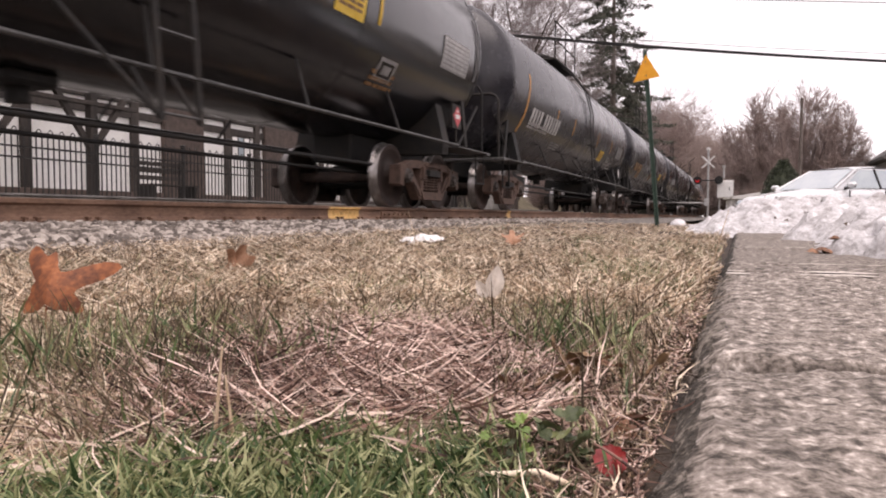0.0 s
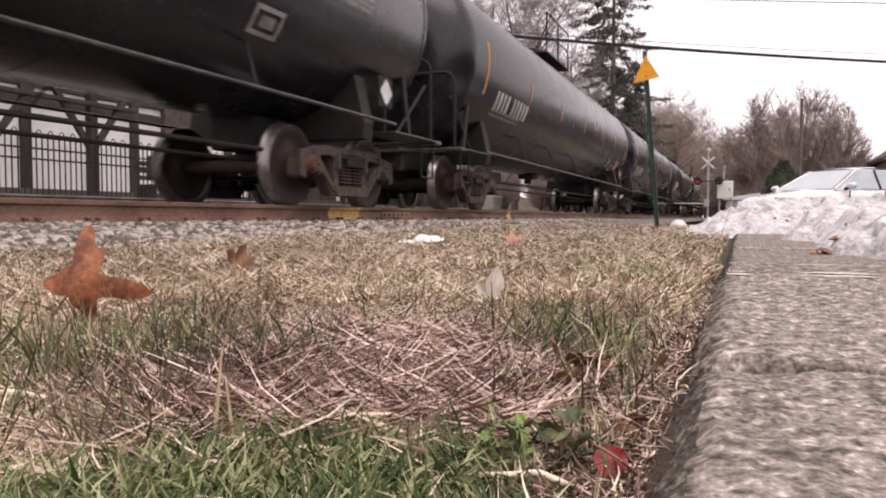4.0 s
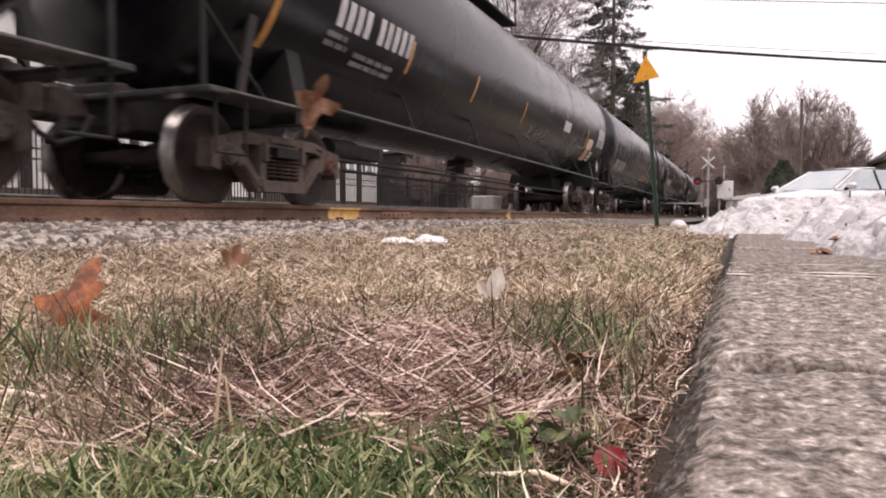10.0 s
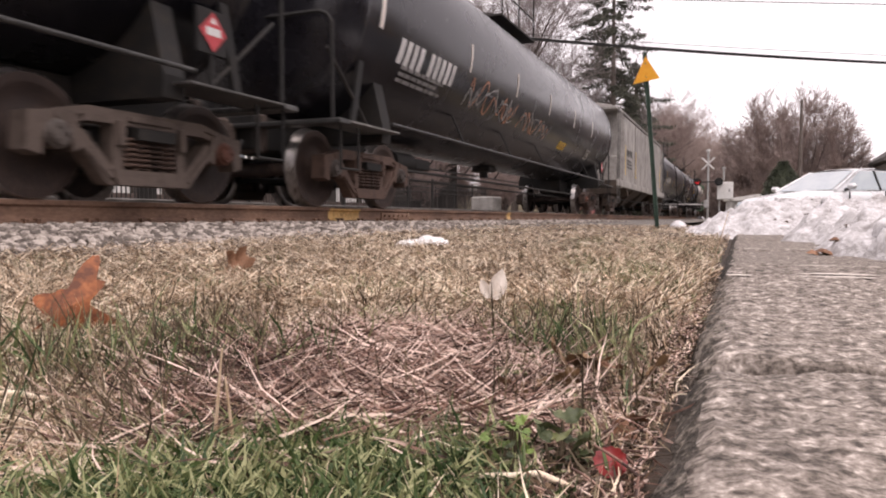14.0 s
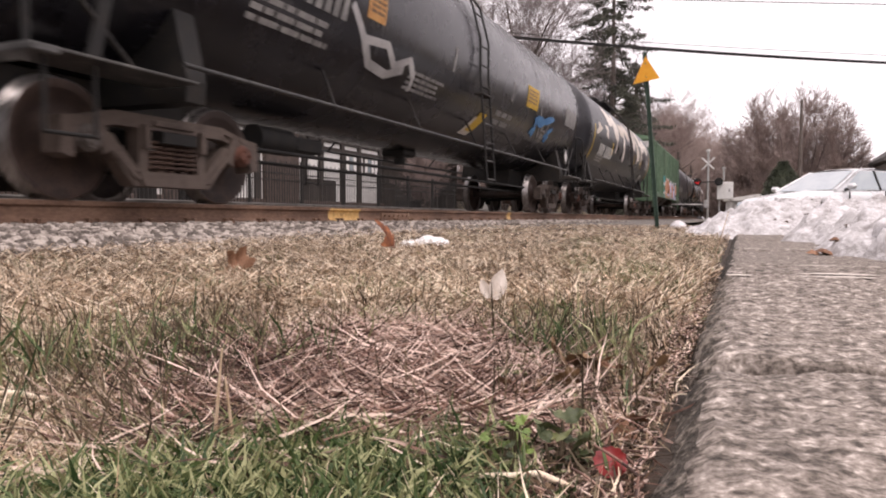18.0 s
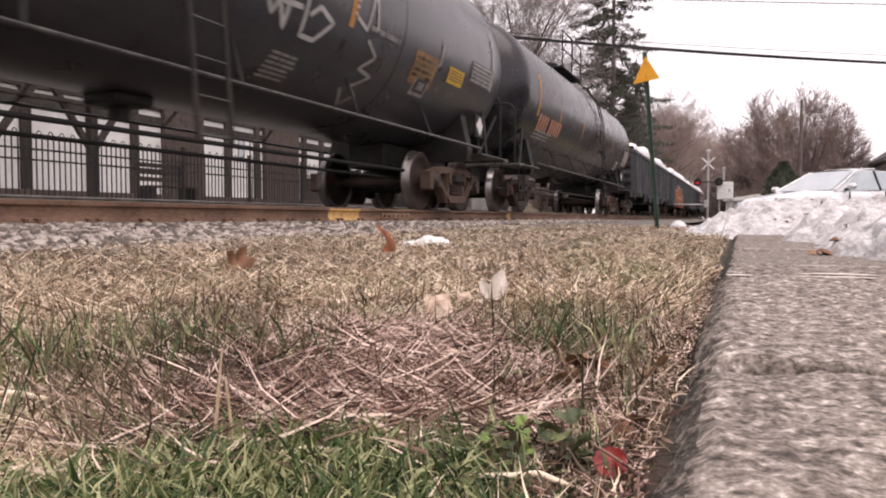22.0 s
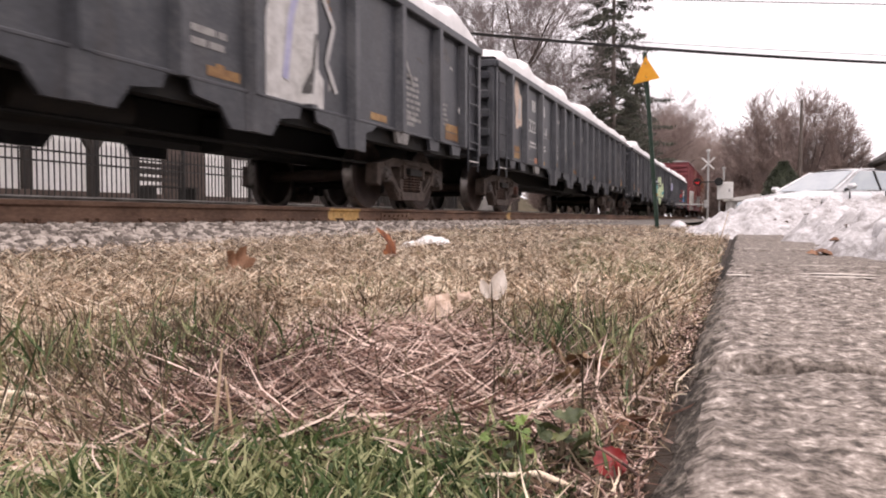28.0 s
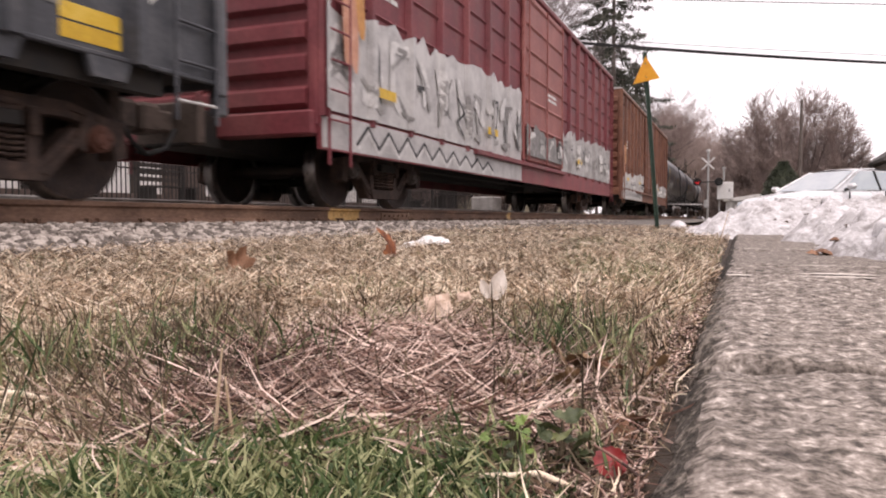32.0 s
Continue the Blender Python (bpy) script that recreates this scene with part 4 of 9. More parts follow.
def boxcar(i, F, R, front, rear, paint, door_paint, label):
    mid = (front + rear) / 2
    a, b = front - mid + 1.05, rear - mid - 1.05
    f1, r1 = F - mid, R - mid
    rnd = random.Random(500 + i)
    w = new("boxcar_wagon")
    tagged(w, label, "boxcar", "freight train")
    X, TOP, LOW = 1.48, 4.5, 0.92
    part("floor_frame", Shape().box(-1.4, 1.4, a, b, 0.95, 1.10).box(-0.3, 0.3, front - mid + 0.5, rear - mid - 0.5, 0.6, 1.0, 0.02), under_black, w)
    d0, d1 = -1.55, 1.55
    for k in (1, -1):
        part("side_sheet", Shape().box(*sorted((k * X, k * (X - 0.04))), a, b, LOW, TOP), paint, w)
        part("side_sill", Shape().prism([(a, LOW + 0.05), (b, LOW + 0.05), (b, LOW - 0.34), (a, LOW - 0.34)], *sorted((k * (X - 0.01), k * (X + 0.035)))), paint, w)
        part("eave", Shape().box(*sorted((k * (X - 0.05), k * (X + 0.08))), a, b, TOP - 0.10, TOP + 0.02, 0.02), paint, w)
        n = 7
        for q0, q1 in ((a + 0.05, d0), (d1, b - 0.05)):
            for j in range(n + 1):
                y = q0 + (q1 - q0) * j / n
                part("side_post", Shape().prism([(k * X, y - 0.065), (k * X, y + 0.065), (k * (X + 0.075), y + 0.035), (k * (X + 0.075), y - 0.035)], LOW, TOP - 0.1, "z"), paint, w)
            for j in range(1, 8):
                z = LOW + (TOP - LOW) * j / 8
                part("side_bead", Shape().prism([(k * X, z - 0.03), (k * X, z + 0.03), (k * (X + 0.028), z)], q0, q1, "y"), paint, w)
        door = part("door", Shape().box(*sorted((k * (X + 0.01), k * (X + 0.085))), d0 - 0.1, d1 + 0.1, LOW + 0.1, TOP - 0.16, 0.02), door_paint, w, "faded pink-red sliding door")
        for j in range(7):
            z = LOW + 0.3 + (TOP - LOW - 0.6) * j / 6
            part("door_bead", Shape().prism([(k * (X + 0.085), z - 0.045), (k * (X + 0.085), z + 0.045), (k * (X + 0.12), z)], d0, d1, "y"), door_paint, door)
        for y in (d0 + 0.1, (d0 + d1) / 2, d1 - 0.1):
            part("lock_rod", Shape().rod((k * (X + 0.13), y, LOW + 0.1), (k * (X + 0.13), y, TOP - 0.2), 0.018, 6), door_paint, door)
        part("door_track", Shape().box(*sorted((k * (X + 0.03), k * (X + 0.12))), d0 - 2.9, d1 + 0.4, LOW - 0.02, LOW + 0.06, 0.01), paint, w)
        for e, q in ((a, 1), (b, -1)):
            s0, s1 = sorted((e + q * 0.08, e + q * 0.52))
            side_ladder(w, k * (X + 0.09), s0, s1, 0.42, 2.3 if q > 0 else 4.2, paint, 6 if q > 0 else 10)
    for e, k in ((a, -1), (b, 1)):
        part("end_sheet", Shape().box(-X, X, *sorted((e, e - k * 0.04)), LOW, TOP), paint, w)
        for j in range(10):
            z = LOW + 0.2 + j * 0.335
            for x0, x1 in ((-X + 0.1, -0.06), (0.06, X - 0.1)):
                part("end_rib", Shape().prism([(e, z - 0.12), (e, z + 0.12), (e + k * 0.075, z + 0.07), (e + k * 0.075, z - 0.07)], x0, x1), paint, w)
        for x in (X - 0.03, -X + 0.03, 0.0):
            part("corner_post", Shape().box(x - 0.05, x + 0.05, *sorted((e, e + k * 0.06)), LOW - 0.1, TOP, 0.01), paint, w)
        part("end_sill", Shape().box(-X, X, *sorted((e - k * 0.1, e + k * 0.12)), 0.72, LOW + 0.05, 0.02), paint, w)
        coupler(w, front - mid if k < 0 else rear - mid, k)
    part("roof", Shape().prism([(-X - 0.06, TOP), (X + 0.06, TOP), (X + 0.06, TOP + 0.04), (0, TOP + 0.2), (-X - 0.06, TOP + 0.04)], a - 0.05, b + 0.05, "y"), silver_paint, w)
    part("brake_pipe", Shape().rod((0.9, a + 1.2, 0.6), (0.9, b - 1.2, 0.6), 0.022).box(0.2, 0.7, 1.4, 2.2, 0.5, 0.95, 0.02), under_black, w)
    # a broad field of silver graffiti along the lower half, over sheets, posts, door and sill alike
    posts = [q0 + (q1 - q0) * j / 7 for q0, q1 in ((a + 0.05, d0), (d1, b - 0.05)) for j in range(8)]

    def skin(off):
        base = on_ribs(X, posts, 0.075, 0.065, 0.035, off + 0.03)
        return lambda u, v: (X + off + 0.122, u, v) if d0 - 0.1 < u < d1 + 0.1 and v > LOW + 0.1 else base(u, v)
    zones = ((a + 0.02, d0 - 0.12, 2.15, 2.35, silver_paint), (d0 - 0.05, d1 + 0.05, 1.75, 1.6, dull_paint), (d1 + 0.15, b - 0.3, 1.95, 2.1, silver_paint)) if i == 26 else ((a + 0.3, -2.4, 1.5, 1.7, silver_paint), (1.9, b - 0.6, 1.6, 1.5, silver_paint))
    for z, (u0, u1, t0, t1, colour) in enumerate(zones):
        n = max(4, round((u1 - u0) / 0.22))
        crest = [(u0 + (u1 - u0) * q / n, t0 + (t1 - t0) * q / n + 0.22 * noise.noise((0.8 * q, 3.0 * z, i)) + 0.16 * noise.noise((2.3 * q, 5.0, i))) for q in range(n + 1)]
        part("graffiti", band(skin(0.004), crest, LOW + 0.08 if colour is not dull_paint else LOW + 0.2), colour, w, "silver sprayed graffiti")
        n = max(3, round((u1 - u0) / 0.75))
        q = 0
        for k in range(n):
            c = u0 + (u1 - u0) * (k + 0.5) / n
            r = (u1 - u0) / n * 0.42
            for colour2, width in ((white_paint, 0.13), (black_paint if k % 2 else dull_paint, 0.05), (dull_paint, 0.07)):
                pts = [(min(u1 - 0.1, max(u0 + 0.1, c + r * rnd.uniform(-1, 1))), rnd.uniform(1.12, t0 - 0.15)) for _ in range(4)]
                q += 1
                part("graffiti", stroke(Shape(), skin(0.008 + 0.0012 * q), pts, width * rnd.uniform(0.8, 1.2), 3), colour2, w)
        if z == 0:
            part("graffiti", patch(Shape(), on_flat(X + 0.035, 0.005), u0, u1, LOW - 0.32, LOW + 0.04), silver_paint, w, "silver paint on the sill")
    part("graffiti", line(Shape(), on_flat(X, 0.046), [(a + 0.75 + 0.27 * j, 0.62 + (0.24 - 0.006 * j if j % 2 else 0.0)) for j in range(19)], 0.06), white_paint, w)
    part("graffiti", line(Shape(), on_flat(X, 0.044), [(a + 0.75 + 0.27 * j, 0.68 + (0.24 - 0.006 * j if j % 2 else 0.0)) for j in range(19)], 0.05), black_paint, w)
    part("graffiti", blob(Shape(), on_flat(X, 0.095), a + 0.55, 2.0, 0.16, 0.55, rnd), salmon_paint, w)
    part("graffiti", blob(Shape(), on_flat(X, 0.098), a + 0.75, 2.25, 0.10, 0.35, rnd), orange_paint, w)
    for u in (a + 1.1, -3.9, 3.4):
        part("reflector", patch(Shape(), on_flat(X, 0.10), u, u + 0.55, 1.28, 1.40), yellow_paint, w)
    marks(w, on_flat(X, 0.008), a + 1.0, 3.05, 0.2, 4, white_paint)
    part("small_print", text_rows(Shape(), on_flat(X, 0.008), a + 1.0, 2.78, [(0.06, 0.9)] * 3, rnd), white_paint, w)["kind"] = "stuff"
    part("small_print", text_rows(Shape(), on_flat(X, 0.09), 0.2, 2.6, [(0.06, 0.8)] * 2, rnd), white_paint, w)["kind"] = "stuff"
    running_gear(w, (f1, r1))
    return w, mid


def hopper(i, F, R, front, rear, paint, chute, label):
    mid = (front + rear) / 2
    a, b = front - mid + 0.45, rear - mid - 0.45
    f1, r1 = F - mid, R - mid
    rnd = random.Random(700 + i)
    w = new("hopper_wagon")
    tagged(w, label, "hopper wagon", "freight train")
    X, TOP, LOW = 1.48, 4.1, 1.22
    ba, bb = a + 1.55, b - 1.55
    prof = [(-X, LOW), (X, LOW), (X, TOP - 0.5), (X - 0.12, TOP - 0.2), (X - 0.5, TOP), (-X + 0.5, TOP), (-X + 0.12, TOP - 0.2), (-X, TOP - 0.5)]
    part("body", Shape().prism(prof, ba, bb, "y"), paint, w)
    for k in (1, -1):
        part("side_sill", Shape().box(*sorted((k * (X - 0.03), k * (X + 0.06))), a, b, LOW - 0.22, LOW + 0.02, 0.015), paint, w)
        part("roof_rail", Shape().box(*sorted((k * (X - 0.12), k * (X + 0.03))), ba, bb, TOP - 0.42, TOP - 0.32, 0.01), paint, w)
        if i == 16:
            n = 16
            for j in range(n + 1):
                y = ba + 0.06 + (bb - ba - 0.12) * j / n
                part("side_post", Shape().prism([(k * X, y - 0.06), (k * X, y + 0.06), (k * (X + 0.09), y + 0.035), (k * (X + 0.09), y - 0.035)], LOW - 0.1, TOP - 0.4, "z"), paint, w)
        else:
            for y in (ba + 0.05, 0.0, bb - 0.05, ba + 3.2, bb - 3.2):
                part("side_seam", Shape().box(*sorted((k * X, k * (X + 0.02))), y - 0.03, y + 0.03, LOW, TOP - 0.5), paint, w)
        for e, q, body in ((a, 1, ba), (b, -1, bb)):
            s0, s1 = sorted((e + q * 0.10, e + q * 0.54))
            side_ladder(w, k * (X + 0.03), s0, s1, 0.42, 3.9, step_grey if i == 12 else paint, 10)
            part("end_post", Shape().box(*sorted((k * (X - 0.1), k * (X + 0.02))), *sorted((e + q * 0.62, e + q * 0.74)), LOW - 0.1, TOP - 0.5, 0.01), paint, w)
    for e, q, body, k in ((a, 1, ba, -1), (b, -1, bb, 1)):
        # slope sheet, end platform and cage
        part("slope_sheet", Shape().prism([(body, TOP - 0.6), (body - k * 0.02, LOW + 0.9), (e + q * 3.6, 0.75), (e + q * 3.9, 0.75), (body - k * 0.5, TOP - 0.6)], -1.36, 1.36), chute, w)
        part("end_platform", Shape().box(-X, X, *sorted((e, e + q * 1.5)), LOW - 0.25, LOW - 0.12, 0.01), paint, w)
        part("end_sill", Shape().box(-X, X, *sorted((e - q * 0.02, e + q * 0.16)), LOW - 0.5, LOW, 0.02), paint if i == 16 else chute, w)
        part("end_roof", Shape().box(-X + 0.1, X - 0.1, *sorted((e + q * 0.6, body)), TOP - 0.32, TOP - 0.22, 0.01), paint, w)
        part("end_beam", Shape().box(-X, X, *sorted((e + q * 0.02, e + q * 0.10)), LOW + 0.75, LOW + 0.85, 0.01), paint, w)
        coupler(w, front - mid if k < 0 else rear - mid, k)
    part("roof", Shape().prism([(-X + 0.45, TOP - 0.01), (X - 0.45, TOP - 0.01), (0.3, TOP + 0.12), (-0.3, TOP + 0.12)], ba + 0.02, bb - 0.02, "y"), paint, w)
    part("running_board", Shape().box(-0.3, 0.3, a + 0.5, b - 0.5, TOP + 0.12, TOP + 0.17, 0.01), step_grey, w)
    n = 3
    span = (r1 - f1 - 3.4) / n
    for j in range(n):
        y = f1 + AXLE + 0.8 + span * (j + 0.5)
        h = span * 0.52
        v = [(-1.3, y - h, LOW), (1.3, y - h, LOW), (1.3, y + h, LOW), (-1.3, y + h, LOW), (-0.35, y - 0.32, 0.36), (0.35, y - 0.32, 0.36), (0.35, y + 0.32, 0.36), (-0.35, y + 0.32, 0.36)]
        part("hopper_chute", Shape().add(v, [(0, 1, 5, 4), (1, 2, 6, 5), (2, 3, 7, 6), (3, 0, 4, 7), (4, 5, 6, 7)]), chute, w)
        part("outlet_gate", Shape().box(-0.45, 0.55, y - 0.4, y + 0.4, 0.28, 0.37, 0.02).rod((0.5, y - 0.4, 0.42), (0.5, y + 0.4, 0.42), 0.03), under_black, w)
    part("centre_sill", Shape().box(-0.3, 0.3, front - mid + 0.5, rear - mid - 0.5, 0.72, 1.06, 0.02), under_black, w)
    part("brake_pipe", Shape().rod((1.0, a + 1.2, 0.62), (1.0, b - 1.2, 0.62), 0.022), under_black, w)
    at = on_flat(X)
    if i == 16:
        bay = (bb - ba - 0.12) / 16
        for u0, u1, v0, v1 in ((-6.38, -5.72, 1.80, 2.06), (-5.44, -4.66, 1.74, 2.02), (-4.54, -3.82, 1.74, 2.02), (-3.66, -2.80, 1.72, 2.02)):
            p = part("name_panel", patch(Shape(), at, u0, u1, v0, v1), white_paint, w, "faded white lettering patch")
            marks(p, on_flat(X, 0.010), u0 + 0.12, v1 - 0.04, 0.2, 3, hopper_green, 5)
            part("small_print", text_rows(Shape(), at, u0 + 0.05, 1.6, [(0.06, 0.5)] * 2, rnd), dull_paint, w)["kind"] = "stuff"
            part("trim_line", patch(Shape(), at, u0, u1 + 0.02, 1.26, 1.32), white_paint, w)
        part("reflector", patch(Shape(), at, -3.95, -3.83, 1.36, 1.78), orange_paint, w)
        part("top_mark", patch(Shape(), on_end(a + 0.02, -0.01), 0.45, 1.3, TOP - 0.75, TOP - 0.45), white_paint, w)
        posts = [ba + 0.06 + bay * j for j in range(17)]
        skin = lambda off: on_ribs(X, posts, 0.09, 0.06, 0.035, off)
        salmon = [(-1.92, 1.85), (-1.6, 1.98), (-1.1, 2.22), (-0.75, 2.12), (-0.5, 2.34), (-0.3, 2.1), (0.3, 2.16), (0.62, 2.24), (0.75, 1.95), (0.95, 1.6)]
        lilac = [(0.6, 1.9), (1.0, 2.0), (1.4, 1.92), (1.55, 2.12), (1.7, 1.9), (1.98, 1.86), (2.1, 1.7)]
        mixed = [(2.1, 1.95), (2.6, 2.02), (3.0, 1.9), (3.3, 2.12), (3.7, 1.98), (4.0, 1.86), (4.3, 2.2), (4.6, 2.1), (4.9, 2.14), (5.15, 1.9), (5.4, 1.85), (5.6, 1.4)]
        part("graffiti", band(skin(0.004), [(-2.75, 2.05), (-2.4, 2.3), (-2.0, 2.1), (-1.9, 1.6)], 1.02), teal_paint, w, "teal sprayed graffiti")
        part("graffiti", band(skin(0.005), salmon, 1.04), salmon_paint, w, "salmon sprayed graffiti")
        part("graffiti", band(skin(0.006), lilac, 1.04), lilac_paint, w, "lilac sprayed graffiti")
        part("graffiti", band(skin(0.004), mixed, 1.04), lilac_paint, w, "lilac and orange sprayed graffiti")
        n = 0
        for crest in (salmon, lilac, mixed):
            part("graffiti", stroke(Shape(), skin(0.012), crest, 0.055), white_paint, w, "white outline of sprayed graffiti")
        for colour, width, pts in ((lilac_paint, 0.16, [(-1.6, 1.2), (-1.35, 1.7), (-1.0, 1.9)]), (chute_brown, 0.12, [(-0.75, 1.75), (-0.6, 1.95)]), (chute_brown, 0.10, [(-0.1, 1.3), (0.1, 1.75)]), (lilac_paint, 0.14, [(-0.55, 1.25), (-0.2, 1.15), (0.3, 1.45)]), (orange_paint, 0.09, [(-0.62, 1.3), (-0.6, 1.55)]), (white_paint, 0.06, [(0.05, 1.9), (0.35, 1.5), (0.2, 1.2)]), (hopper_green, 0.12, [(-2.6, 1.4), (-2.3, 1.9)]), (white_paint, 0.10, [(-2.65, 1.2), (-2.2, 1.5), (-2.5, 1.8), (-2.1, 2.0)]),
                                   (blue_paint, 0.05, [(1.05, 1.2), (1.2, 1.6)]), (silver_paint, 0.12, [(1.5, 1.2), (1.75, 1.65)]), (salmon_paint, 0.24, [(2.35, 1.1), (2.4, 1.95)]), (salmon_paint, 0.28, [(3.05, 1.15), (2.95, 1.85)]), (chute_brown, 0.14, [(3.3, 1.85), (3.25, 1.6)]), (chute_brown, 0.10, [(2.65, 1.35), (2.8, 1.6)]), (white_paint, 0.07, [(3.35, 1.75), (3.5, 1.3), (3.65, 1.1)]), (salmon_paint, 0.42, [(4.75, 1.15), (4.65, 1.95)]), (chute_brown, 0.10, [(4.85, 1.6), (5.05, 1.7)]), (chute_brown, 0.10, [(4.6, 1.28), (4.85, 1.3)]), (blue_paint, 0.08, [(3.75, 1.3), (3.95, 1.2)]), (chute_brown, 0.10, [(3.85, 1.75), (3.95, 1.85)]), (orange_paint, 0.07, [(4.15, 1.4), (4.18, 1.75)]), (salmon_paint, 0.2, [(5.3, 1.15), (5.25, 1.7)]), (orange_paint, 0.10, [(6.25, 1.3), (6.22, 1.75)]), (dull_paint, 0.2, [(5.95, 1.2), (6.0, 1.45)])):
            n += 1
            part("graffiti", stroke(Shape(), skin(0.014 + 0.0016 * n), pts, width, 3), colour, w, "sprayed graffiti stroke")
    else:
        for u in (ba + 0.5, bb - 0.45, bb - 3.0, ba + 3.4):
            part("reflector", patch(Shape(), at, u, u + 0.14, 1.5, 2.6, 0.0), yellow_paint, w)
        marks(w, at, ba + 0.9, 2.5, 0.26, 8, black_paint)
        part("small_print", text_rows(Shape(), at, ba + 0.9, 2.1, [(0.07, 1.4)] * 3, rnd), black_paint, w)["kind"] = "stuff"
    running_gear(w, (f1, r1))
    return w, mid


